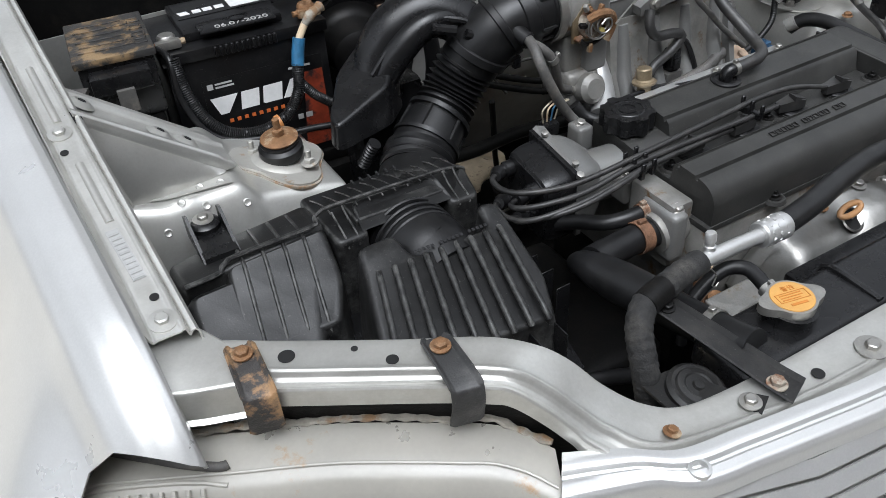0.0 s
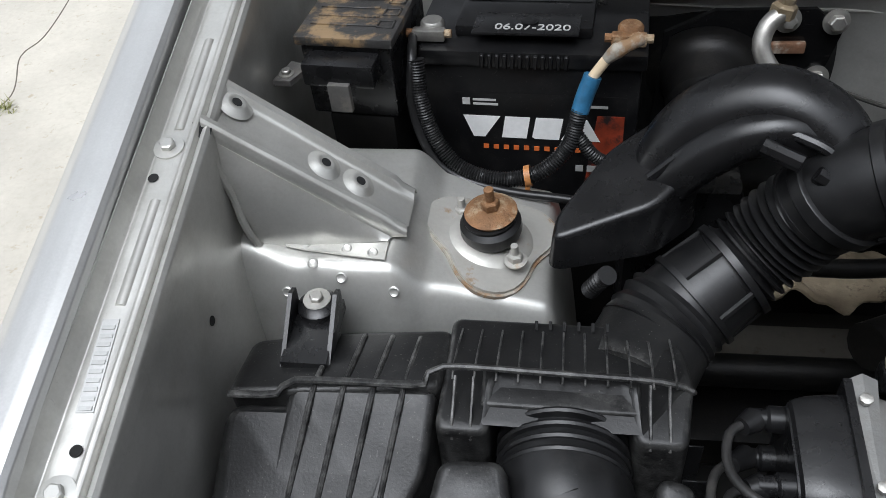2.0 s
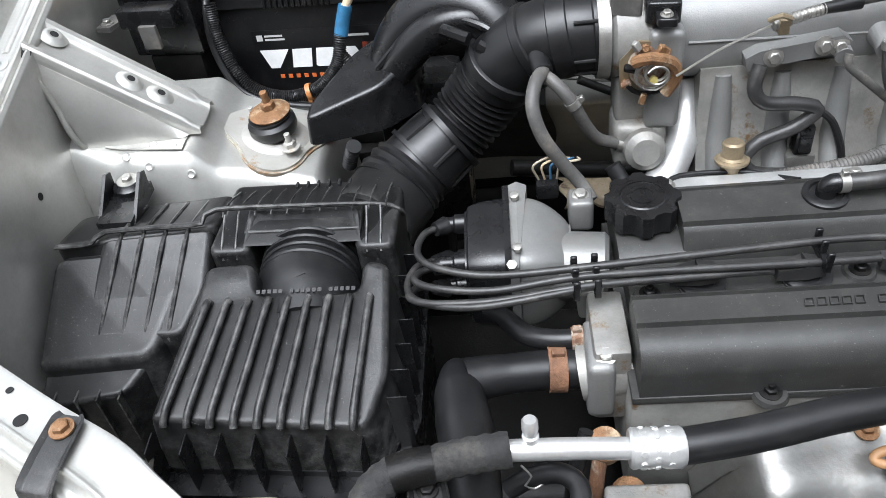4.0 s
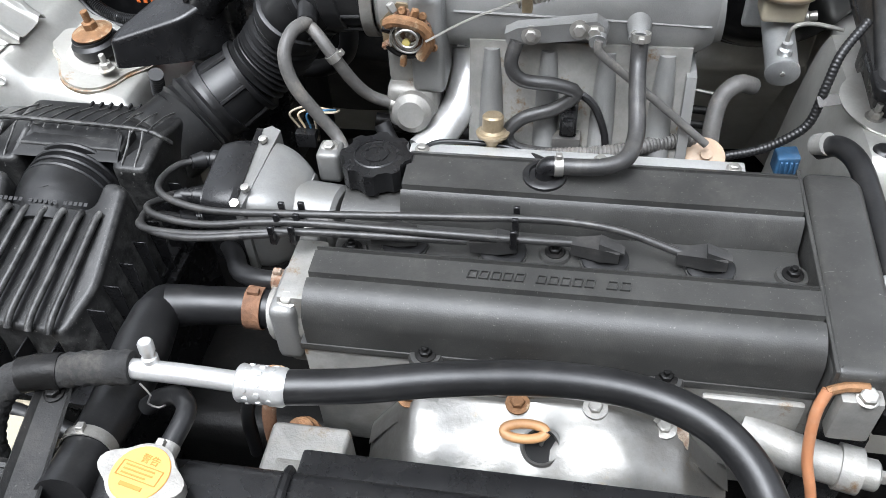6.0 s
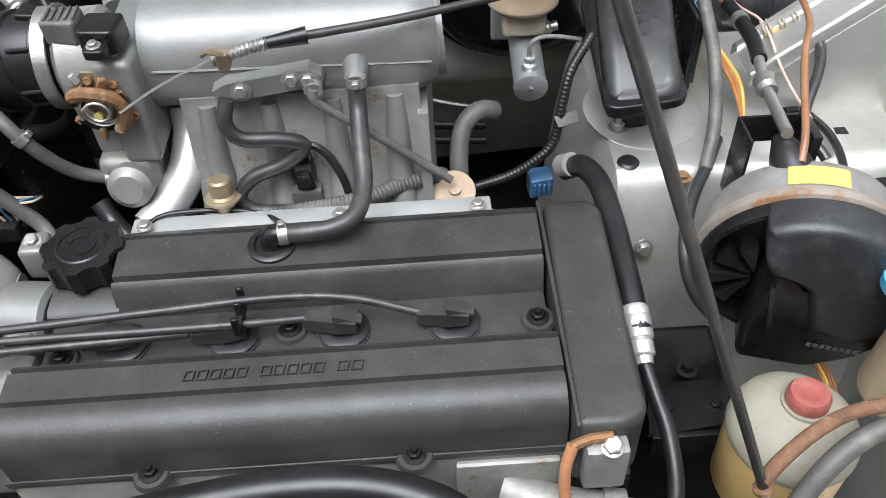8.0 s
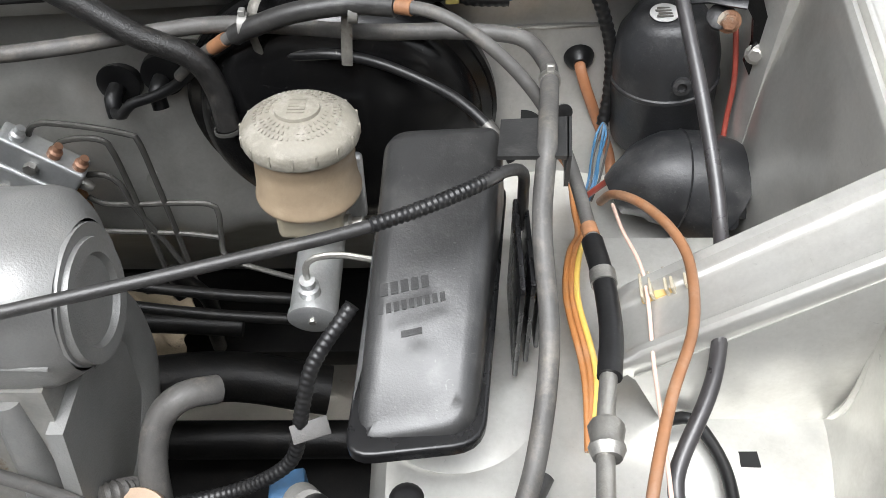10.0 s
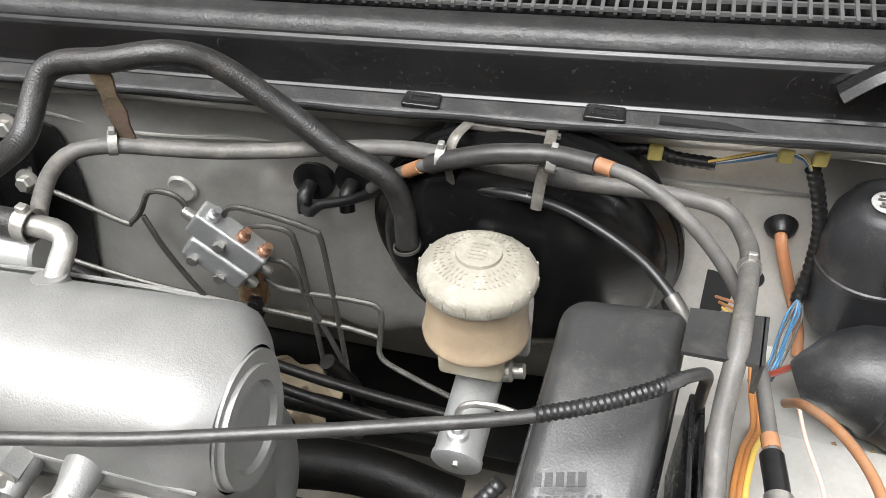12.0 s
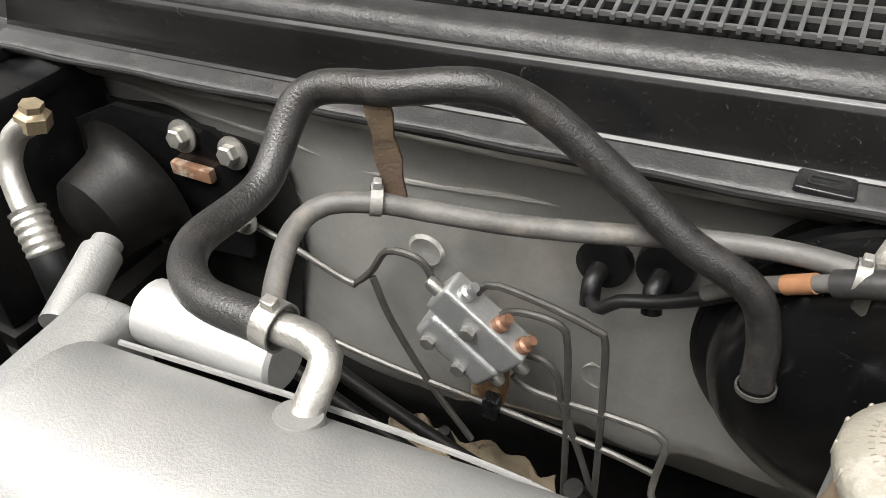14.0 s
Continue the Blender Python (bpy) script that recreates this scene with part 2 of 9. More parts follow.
def part(name, bm, mat, parent, label="", smooth=True):
    """Links a bmesh, given in world metres, as one mesh object under a thing or a part."""
    b = base_of(parent)
    bmesh.ops.translate(bm, verts=bm.verts, vec=-b)
    ob = new(name, to_mesh(name, bm, mat, smooth))
    ob.parent = parent
    return tagged(ob, label)


def solo(name, bm, mat, label, category, group="", kind="", smooth=True):
    """A thing that is one mesh, with its origin at its base."""
    lo = [min(v.co[i] for v in bm.verts) for i in range(3)]
    hi = [max(v.co[i] for v in bm.verts) for i in range(3)]
    b = Vector(((lo[0] + hi[0]) / 2, (lo[1] + hi[1]) / 2, lo[2]))
    bmesh.ops.translate(bm, verts=bm.verts, vec=-b)
    ob = new(name, to_mesh(name, bm, mat, smooth))
    ob.location = b
    ROOTS[ob.name] = b
    return tagged(ob, label, category, group, kind)


def join(*bms):
    out = bmesh.new()
    for b in bms:
        me = bpy.data.meshes.new("tmp")
        b.to_mesh(me)
        out.from_mesh(me)
        bpy.data.meshes.remove(me)
        b.free()
    return out


def moved(bm, m):
    bmesh.ops.transform(bm, matrix=m, verts=bm.verts)
    return bm


def bevelled(bm, w, seg=2):
    if w > 0:
        edges = [e for e in bm.edges if len(e.link_faces) == 2 and e.calc_face_angle(0) > radians(25)]
        bmesh.ops.bevel(bm, geom=edges, offset=w, segments=seg, profile=0.6, affect="EDGES", clamp_overlap=True)
    return bm


def block(x0, x1, y0, y1, z0, z1, bevel=0.003, seg=2, taper=(1, 1), shift=(0, 0)):
    """A box between limits; taper and shift act on its top."""
    bm = bmesh.new()
    bmesh.ops.create_cube(bm, size=1)
    cx, cy, cz = (x0 + x1) / 2, (y0 + y1) / 2, (z0 + z1) / 2
    for v in bm.verts:
        k = v.co.z > 0
        tx, ty = taper if k else (1, 1)
        v.co = Vector((cx + v.co.x * (x1 - x0) * tx + (shift[0] if k else 0), cy + v.co.y * (y1 - y0) * ty + (shift[1] if k else 0), cz + v.co.z * (z1 - z0)))
    return bevelled(bm, bevel, seg)


def prism(points, z0, z1, bevel=0.003, seg=2, tops=None, axis="z"):
    """An outline in plan raised between two heights; tops may give each corner's own upper height. axis x: outline in (y, z) run along x."""
    bm = bmesh.new()
    n = len(points)
    lo = [bm.verts.new((p[0], p[1], z0)) for p in points]
    hi = [bm.verts.new((p[0], p[1], tops[i] if tops else z1)) for i, p in enumerate(points)]
    bm.faces.new(lo[::-1]), bm.faces.new(hi)
    for i in range(n):
        bm.faces.new((lo[i], lo[(i + 1) % n], hi[(i + 1) % n], hi[i]))
    if axis == "x":
        for v in bm.verts:
            v.co = Vector((v.co.z, v.co.x, v.co.y))
    if axis == "y":
        for v in bm.verts:
            v.co = Vector((v.co.x, v.co.z, v.co.y))
    return bevelled(bm, bevel, seg)


def moulded(points, z0, top, r=0.006, corner=0.010, flare=0.0, arc=5):
    """A moulded box: an outline in plan with filleted corners, walls that may flare towards the foot, and a rounded shoulder under a sloping top(x, y)."""
    n = len(points)
    area = sum(points[i][0] * points[(i + 1) % n][1] - points[(i + 1) % n][0] * points[i][1] for i in range(n))
    pts = [Vector((p[0], p[1])) for p in (points if area > 0 else points[::-1])]
    line = []
    for i in range(n):
        a, b, c = pts[i - 1], pts[i], pts[(i + 1) % n]
        p, q = (a - b), (c - b)
        k = min(corner, 0.45 * p.length, 0.45 * q.length)
        s, e = b + p.normalized() * k, b + q.normalized() * k
        for j in range(arc + 1):
            t = j / arc
            line.append(s * (1 - t) ** 2 + b * 2 * t * (1 - t) + e * t * t)
    m = len(line)
    inward = []
    for i in range(m):
        d = (line[(i + 1) % m] - line[i - 1])
        d = d.normalized() if d.length > 1e-9 else Vector((1, 0))
        inward.append(Vector((-d.y, d.x)))
    bm = bmesh.new()
    steps = [(-flare, None)] + [(-flare * 0.15, -1.6 * r)] + [(r * (1 - math.cos(radians(a))), -r * (1 - math.sin(radians(a)))) for a in (0, 22, 45, 68, 90)]
    rings = []
    for off, dz in steps:
        ring = []
        for p, w in zip(line, inward):
            q = p + w * off
            ring.append(bm.verts.new((q.x, q.y, z0 if dz is None else top(p.x + w.x * r, p.y + w.y * r) + dz)))
        rings.append(ring)
    for a, b in zip(rings, rings[1:]):
        for i in range(m):
            bm.faces.new((a[i], a[(i + 1) % m], b[(i + 1) % m], b[i]))
    bm.faces.new(rings[0][::-1])
    bmesh.ops.triangulate(bm, faces=[bm.faces.new(rings[-1])])
    return bm


def frame_of(direction):
    return Vector(direction).normalized().to_track_quat("Z", "Y").to_matrix().to_4x4()


def lathe(profile, origin=(0, 0, 0), axis=(0, 0, 1), seg=28, closed=True):
    """A profile of (radius, height) turned about an axis."""
    bm = bmesh.new()
    rings = []
    for r, h in profile:
        if r < 1e-6:
            rings.append([bm.verts.new((0, 0, h))])
        else:
            rings.append([bm.verts.new((r * math.cos(2 * math.pi * i / seg), r * math.sin(2 * math.pi * i / seg), h)) for i in range(seg)])
    for a, b in zip(rings, rings[1:]):
        for i in range(seg):
            j = (i + 1) % seg
            if len(a) == 1 and len(b) > 1:
                bm.faces.new((a[0], b[i], b[j]))
            elif len(b) == 1 and len(a) > 1:
                bm.faces.new((a[i], b[0], a[j]))
            elif len(a) > 1:
                bm.faces.new((a[i], a[j], b[j], b[i]))
    if closed:
        for ring in (rings[0], rings[-1]):
            if len(ring) > 1:
                bm.faces.new(ring)
    return moved(bm, Matrix.Translation(origin) @ frame_of(axis))


def rod(a, b, r, seg=20, bevel=0.0):
    a, b = Vector(a), Vector(b)
    h = (b - a).length
    w = min(bevel or r * 0.12, h / 3)
    return lathe([(r - w, 0), (r, w), (r, h - w), (r - w, h)], a, b - a, seg)


def smooth_path(points, step=0.006):
    """A smooth line through the points, in even small steps."""
    p = [Vector(q) for q in points]
    p = [2 * p[0] - p[1]] + p + [2 * p[-1] - p[-2]]
    out = []
    for i in range(1, len(p) - 2):
        n = max(2, int((p[i + 1] - p[i]).length / step))
        for k in range(n):
            t = k / n
            a, b, c, d = p[i - 1], p[i], p[i + 1], p[i + 2]
            out.append(0.5 * (2 * b + (c - a) * t + (2 * a - 5 * b + 4 * c - d) * t * t + (3 * b - a - 3 * c + d) * t ** 3))
    out.append(p[-2])
    return out


def hose(points, r, seg=14, step=0.006, ribs=0.0, pitch=0.006, radii=None, twist=0.0, flat=1.0):
    """A round tube along a smooth line; ribs gives it a corrugated skin, radii sets its radius from end to end."""
    path = smooth_path(points, min(step, pitch / 4) if ribs else step)
    bm = bmesh.new()
    up = Vector((0, 0, 1))
    tangents = [(path[min(i + 1, len(path) - 1)] - path[max(i - 1, 0)]).normalized() for i in range(len(path))]
    side = tangents[0].cross(up)
    if side.length < 0.05:
        side = tangents[0].cross(Vector((1, 0, 0)))
    side.normalize()
    rings, run = [], 0.0
    for i, (p, t) in enumerate(zip(path, tangents)):
        side = (side - t * side.dot(t)).normalized()
        other = t.cross(side)
        if i:
            run += (p - path[i - 1]).length
        rr = r
        if radii:
            f = i / (len(path) - 1) * (len(radii) - 1)
            k = min(int(f), len(radii) - 2)
            rr = radii[k] + (radii[k + 1] - radii[k]) * (f - k)
        if ribs:
            rr += ribs * (math.cos(2 * math.pi * run / pitch))
        rings.append([bm.verts.new(p + side * rr * math.cos(a) + other * rr * flat * math.sin(a)) for a in (2 * math.pi * (k + twist * run) / seg for k in range(seg))])
    for a, b in zip(rings, rings[1:]):
        for i in range(seg):
            bm.faces.new((a[i], a[(i + 1) % seg], b[(i + 1) % seg], b[i]))
    bm.faces.new(rings[0][::-1]), bm.faces.new(rings[-1])
    return bm


def sheet(f, nu, nv, thick=0.0015):
    """A curved plate from f(u, v) with u, v from 0 to 1, with its thickness."""
    bm = bmesh.new()
    grid = [[bm.verts.new(f(i / nu, j / nv)) for j in range(nv + 1)] for i in range(nu + 1)]
    for i in range(nu):
        for j in range(nv):
            bm.faces.new((grid[i][j], grid[i + 1][j], grid[i + 1][j + 1], grid[i][j + 1]))
    if thick:
        bmesh.ops.recalc_face_normals(bm, faces=bm.faces)
        bmesh.ops.solidify(bm, geom=bm.faces[:], thickness=thick)
    return bm


def line_at(points, u):
    """The place at the share u of a chain of points."""
    f = u * (len(points) - 1)
    k = min(int(f), len(points) - 2)
    return Vector(points[k]).lerp(Vector(points[k + 1]), f - k)


def ribbon(path, profile, thick=0.0015, nu=0):
    """A profile of (side, up) offsets carried along a chain of points."""
    n = nu or max(8, 4 * len(path))
    pts = smooth_path(path, 0.02)

    def at(u, v):
        p = line_at(pts, u)
        t = (line_at(pts, min(1, u + 0.02)) - line_at(pts, max(0, u - 0.02)))
        t.z = 0
        t.normalize()
        s = Vector((t.y, -t.x, 0))
        o = line_at([(a, b, 0) for a, b in profile], v)
        return p + s * o.x + Vector((0, 0, o.y))
    return sheet(at, n, (len(profile) - 1) * 2, thick)


def hex_bolt(name, at, normal, size=0.006, mat=None, washer=1.7, height=1.0, parent=None, label="", group="bolts", stud=0.0):
    """A hexagon bolt head with its pressed washer, as a thing, or as a part where a parent is given."""
    m = mat or STEEL
    a, nrm = Vector(at), Vector(normal).normalized()
    w = lathe([(size * 0.3, 0), (size * washer, 0), (size * washer, size * 0.22), (size * 1.05, size * 0.32)], a, nrm, 18)
    h = lathe([(size, 0.25 * size), (size, size * 0.95 * height), (size * 0.8, size * 1.1 * height)], a, nrm, 6)
    if parent:
        ob = part(name, w, m, parent, label)
        part("hex_head", h, m, ob) if ob.parent and not ob.parent.parent else h.free()
        return ob
    b = thing(name, label or "zinc-plated hexagon bolt with pressed washer", "bolt", a, group)
    part("washer", w, m, b)
    part("hex_head", h, m, b)
    if stud:
        part("stud", rod(a + nrm * size * 0.9, a + nrm * (size + stud), size * 0.5, 10), m, b)
    return b


def clamp_ring(points_at, direction, r, width, mat, parent=None, name="hose_clamp", label="spring steel hose clamp round a rubber hose", ears=True):
    """A band clamp with two raised ears."""
    a, d = Vector(points_at), Vector(direction).normalized()
    band = lathe([(r, -width / 2), (r + 0.0012, -width / 2), (r + 0.0012, width / 2), (r, width / 2), (r, -width / 2)], a, d, 26, closed=False)
    if ears:
        s = d.cross(Vector((0, 0, 1)))
        s = s.normalized() if s.length > 0.1 else Vector((1, 0, 0))
        up = s.cross(d).normalized()
        e = moved(block(-0.003, 0.003, -width * 0.35, width * 0.35, 0, 0.005, 0.0006, 1), Matrix.Translation(a + up * (r + 0.0005)) @ Matrix((s, d, up)).transposed().to_4x4())
        band = join(band, e)
    if parent:
        return part(name, band, mat, parent)
    return solo(name, band, mat, label, "hose clamp", "hose clamps")


def plate_text(body, size, m, mat, parent, name="lettering", depth=0.0004, label=""):
    """Letters in Blender's own font, as a mesh part lying on a surface."""
    c = bpy.data.curves.new("tmp", "FONT")
    c.body, c.size, c.extrude, c.align_x, c.align_y = body, size, depth, "CENTER", "CENTER"
    o = bpy.data.objects.new("tmp", c)
    me = bpy.data.meshes.new_from_object(o)
    bm = bmesh.new()
    bm.from_mesh(me)
    bpy.data.objects.remove(o), bpy.data.curves.remove(c), bpy.data.meshes.remove(me)
    return part(name, moved(bm, m), mat, parent, label, smooth=False)


def flat_frame(origin, right, up):
    r, u = Vector(right).normalized(), Vector(up).normalized()
    return Matrix.Translation(origin) @ Matrix((r, u, r.cross(u))).transposed().to_4x4()


def bars(m, items, depth=0.0004):
    """Thin printed shapes, each an outline of (x, y) in the plane of m."""
    out = bmesh.new()
    for pts in items:
        lo = [out.verts.new(m @ Vector((x, y, 0))) for x, y in pts]
        hi = [out.verts.new(m @ Vector((x, y, depth))) for x, y in pts]
        n = len(pts)
        out.faces.new(hi)
        for i in range(n):
            out.faces.new((lo[i], lo[(i + 1) % n], hi[(i + 1) % n], hi[i]))
    return out


def rect(x0, y0, x1, y1, slant=0.0):
    return [(x0, y0), (x1, y0), (x1 + slant, y1), (x0 + slant, y1)]


def curve_at(points, u):
    """The place at the share u of a smooth line through the points."""
    p = [Vector(q) for q in points]
    f = u * (len(p) - 1)
    k = min(int(f), len(p) - 2)
    t = f - k
    a, b, c, d = p[max(k - 1, 0)], p[k], p[k + 1], p[min(k + 2, len(p) - 1)]
    return 0.5 * (2 * b + (c - a) * t + (2 * a - 5 * b + 4 * c - d) * t * t + (3 * b - a - 3 * c + d) * t ** 3)

# ---- ground and bodywork ----
def rail_z(y):
    return 0.8297 + 0.192 * y


g = bmesh.new()
bmesh.ops.create_grid(g, x_segments=8, y_segments=8, size=400)
solo("ground", g, CONCRETE, "pale dusty concrete yard under the car", "ground", kind="structure")
crack = hose([(-2.42, 3.6, 0.0), (-2.33, 3.14, 0.0), (-2.24, 2.75, 0.0), (-2.20, 2.46, 0.0), (-2.22, 2.33, 0.0), (-2.13, 2.10, 0.0), (-2.17, 1.90, 0.0), (-2.10, 1.5, 0.0), (-2.2, 1.1, 0.0)], 0.0022, 6, 0.03)
solo("ground_crack", crack, material("crack_dirt", (0.13, 0.115, 0.09), 0.9), "thin dark crack in the pale concrete", "crack", kind="structure")
tuft = bmesh.new()
for i in range(60):
    a, r = random.uniform(0, 6.3), random.uniform(0.0, 0.045)
    c = Vector((-2.11 + r * math.cos(a), 2.03 + r * math.sin(a), 0.0))
    d = Vector((random.uniform(-1, 1), random.uniform(-1, 1), 0.5)) * 0.03
    s = Vector((d.y, -d.x, 0)).normalized() * 0.002
    v = [tuft.verts.new(q) for q in (c - s, c + s, c + d)]
    tuft.faces.new(v)
solo("weed_tuft", tuft, material("dry_weed", (0.20, 0.20, 0.07), 0.8), "small dry weed tuft growing in a concrete crack", "weed", kind="stuff")


def fender(side):
    """The outer wing: from the gutter lip over the crown and down the flank, its nose dipping to the headlamp."""
    prof = [(0.004, -0.030), (0.003, -0.010), (0.0005, 0.014), (0.0, 0.022), (-0.003, 0.0265), (-0.010, 0.0285), (-0.022, 0.0275), (-0.038, 0.0215), (-0.055, 0.0080), (-0.075, -0.022), (-0.095, -0.068), (-0.115, -0.125), (-0.133, -0.19), (-0.142, -0.26), (-0.142, -0.34), (-0.132, -0.46), (-0.12, -0.58)]
    nose = [0.258, 0.244, 0.234, 0.231, 0.230, 0.232, 0.239, 0.250, 0.265, 0.276, 0.245, 0.205, 0.175, 0.155, 0.14, 0.13, 0.12]

    def at(u, v):
        f = line_at([(q, 0, 0) for q in nose], v).x
        y = f + (1.14 - f) * u ** 1.3
        o = line_at([(a, b, 0) for a, b in prof], v)
        z = rail_z(y) - 4.0 * max(0.0, 0.35 - y) ** 2
        flare = 0.35 * max(0.0, 0.50 - y) * max(0.0, min(1.0, (-o.y - 0.02) / 0.10))
        return Vector((side * (0.724 + 0.056 * (y - 0.35) - o.x + flare), y, z + o.y))
    return sheet(at, 40, 64, 0.002)


fr = thing("fender", "silver painted front wing with a rounded crown", "fender", (-0.82, 0.6, 0.3), "front wings")
part("wing_panel", fender(-1), PAINT, fr)
fl = thing("fender", "silver painted front wing beside the propped bonnet", "fender", (0.82, 0.6, 0.3), "front wings")
part("wing_panel", fender(1), PAINT, fl)
for sgn, wing in ((-1, fr), (1, fl)):
    part("folded_lip", hose([(sgn * (0.7225 + 0.056 * (y - 0.35)), y, rail_z(y) - 0.010) for y in (0.34, 0.4, 0.6, 0.8, 1.0, 1.13)], 0.003, 8, 0.05), PAINT, wing)


def inner_wing(sign, v0, v1):
    """The bolted rail under the wing lip with its doubled edge, and the dented inner wall below it."""
    prof = [(0.0345, 0.016), (0.0310, 0.004), (0.0285, -0.0005), (0.0265, -0.0012), (0.024, 0.0), (0.004, 0.0), (0.0018, 0.0014), (0.0004, 0.0010), (-0.0004, -0.0020), (-0.0016, -0.0062), (-0.0030, -0.0066), (-0.0048, -0.0030), (-0.0072, -0.0022), (-0.0092, -0.0050),
            (-0.0100, -0.016), (-0.0105, -0.05), (-0.013, -0.14), (-0.025, -0.30), (-0.045, -0.55)]

    def at(u, v):
        y = 0.328 + u * 0.752
        x = 0.691 + 0.042 * (y - 0.35)
        o = line_at([(a, b, 0) for a, b in prof], v0 + (v1 - v0) * v)
        deep = max(0.0, min(1.0, (-o.y - 0.04) / 0.10))
        dent = deep * (0.007 * math.sin(y * 17 + o.y * 9) + 0.003 * math.sin(y * 41 - o.y * 23)) - 0.004 * deep
        return Vector((sign * (x + o.x - dent), y, rail_z(y) + o.y - 0.0015))
    return sheet(at, 36, 76, 0.0015)


# near-black discs paint the shade of holes onto the uncut sheet
HOLE_EARLY = material("shadowed_hole", (0.004, 0.004, 0.004), 0.9, bump=0)
for sign in (-1, 1):
    w = thing("inner_fender", "silver inner wing rail with gutter and rolled edge", "inner fender", (sign * 0.72, 0.6, 0.4), "inner wings")
    part("rail", inner_wing(sign, 0.0, 0.78), BAYPAINT, w)
    part("inner_wall", inner_wing(sign, 0.78, 1.0), BAYPAINT, w)
    for y, dz in ((0.40, 0.20), (0.53, 0.09), (0.555, 0.17), (0.47, 0.25)):
        deep = min(1.0, (dz - 0.04) / 0.10)
        slope = 0.0105 + 0.0025 * (dz - 0.05) / 0.09 if dz < 0.14 else 0.013 + 0.012 * (dz - 0.14) / 0.16
        dent = deep * (0.007 * math.sin(y * 17 - dz * 9) + 0.003 * math.sin(y * 41 + dz * 23)) - 0.004 * deep
        part("wall_hole", lathe([(0, 0), (0.0042, 0), (0.0042, 0.0022), (0, 0.0022)], (sign * (0.691 + 0.042 * (y - 0.35) - slope - dent), y, rail_z(y) - dz), (-sign, 0, 0.1), 14), HOLE_EARLY, w)
for y, x in ((0.616, -0.719), (0.345, -0.704)):
    hex_bolt("fender_bolt", (x, y, rail_z(y)), (0, -0.19, 1), 0.0062, BAYPAINT, 2.0, label="silver painted wing bolt with round washer on the rail", group="wing bolts")
for y, x in ((0.585, -0.722), (0.372, -0.702)):
    solo("rail_slot", lathe([(0.0, 0.0), (0.0042, 0.0), (0.0042, 0.0006), (0.0, 0.0006)], (x, y, rail_z(y) + 0.0005), (0, -0.19, 1), 14), material("hole_shade", (0.004, 0.004, 0.004), 0.9, bump=0),
         "small dark drain hole in the silver rail", "hole", "rail holes")
# the same black colours in the shade of later holes and slots
HOLE = bpy.data.materials["hole_shade"]
# pressed swage beads along the rail
for y0, y1 in ((0.635, 0.74), (0.475, 0.565)):
    b = hose([(-0.7045 - 0.042 * (y0 - 0.35), y0, rail_z(y0) - 0.0035), (-0.7045 - 0.042 * (y1 - 0.35), y1, rail_z(y1) - 0.0035)], 0.0055, 10, 0.02)
    solo("rail_bead", b, BAYPAINT, "pressed stiffening bead in the silver rail", "bead", "rail beads")
FAINTINK = material("faint_print", (0.40, 0.40, 0.39), 0.45, 0.4, 0.05)
vs = thing("rail_sticker", "worn grey data plate sticker on the silver rail", "sticker", (-0.712, 0.43, rail_z(0.43)))
part("plate", moved(block(-0.006, 0.006, -0.034, 0.034, 0.0005, 0.0009, 0.0001, 1), Matrix.Translation((-0.709, 0.43, rail_z(0.43))) @ pose(0, 0, 0, 10.9, 0, 5)), STICKER, vs)
for i in range(10):
    part("print_bar", bars(Matrix.Translation((-0.709, 0.43, rail_z(0.43) + 0.0012)) @ pose(0, 0, 0, 10.9, 0, 5), [rect(-0.0045, -0.033 + 0.0065 * i, 0.0045, -0.030 + 0.0065 * i)]), FAINTINK, vs)

# firewall, lower bulkhead and cross members
def firewall_at(u, v):
    x = -0.72 + 1.44 * u
    z = 0.30 + 0.60 * v
    y = 1.0 + 0.02 * max(0.0, (x - 0.3) * 4 if x < 0.55 else 1.0)
    y -= 0.03 * math.exp(-((x + 0.05) / 0.16) ** 2) * min(1.0, v / 0.55)
    y += 0.55 * max(0.0, 0.620 - z) ** 0.8
    k = max(0.0, min(1.0, (x - 0.44) / 0.06))
    y -= 0.45 * max(0.0, 0.87 - max(z, 0.66)) * k * k * (3 - 2 * k)
    y -= 0.016 * math.exp(-((x - 0.185) / 0.030) ** 4) * math.exp(-((v - 0.66) / 0.17) ** 6)
    y -= 0.010 * math.exp(-((x - 0.02) / 0.022) ** 4) * math.exp(-((v - 0.72) / 0.22) ** 6)
    y += 0.006 * math.sin(x * 38) * math.exp(-((v - 0.75) / 0.2) ** 4)
    return Vector((x, y, z))


solo("firewall", sheet(firewall_at, 72, 40, 0.002), BAYPAINT, "silver painted bulkhead behind the engine with pressed dimples", "firewall", kind="structure")
# black sheet added over the silver bulkhead to make its passenger side dark
SHEETBLACK = material("bulkhead_sheet_black", (0.010, 0.010, 0.0098), 0.6, 0, 0.4, 14, 0.3, 260, dust=0.3, dust_color=(0.035, 0.033, 0.03), wave=0.3, spec=0.3)
solo("bulkhead_dark_sheet", sheet(lambda u, v: firewall_at((0.165 + 0.425 * u + 0.012 * u * math.sin(v * 9)) / 1.44, (0.10 + 0.455 * v - 0.004 * math.sin(u * 14)) / 0.60) + Vector((0, -0.007 - 0.003 * math.sin(u * 25) * math.sin(v * 14), 0)), 48, 36, 0.003), SHEETBLACK, "added black sheet darkening the passenger side of the bulkhead", "insulation", kind="structure")
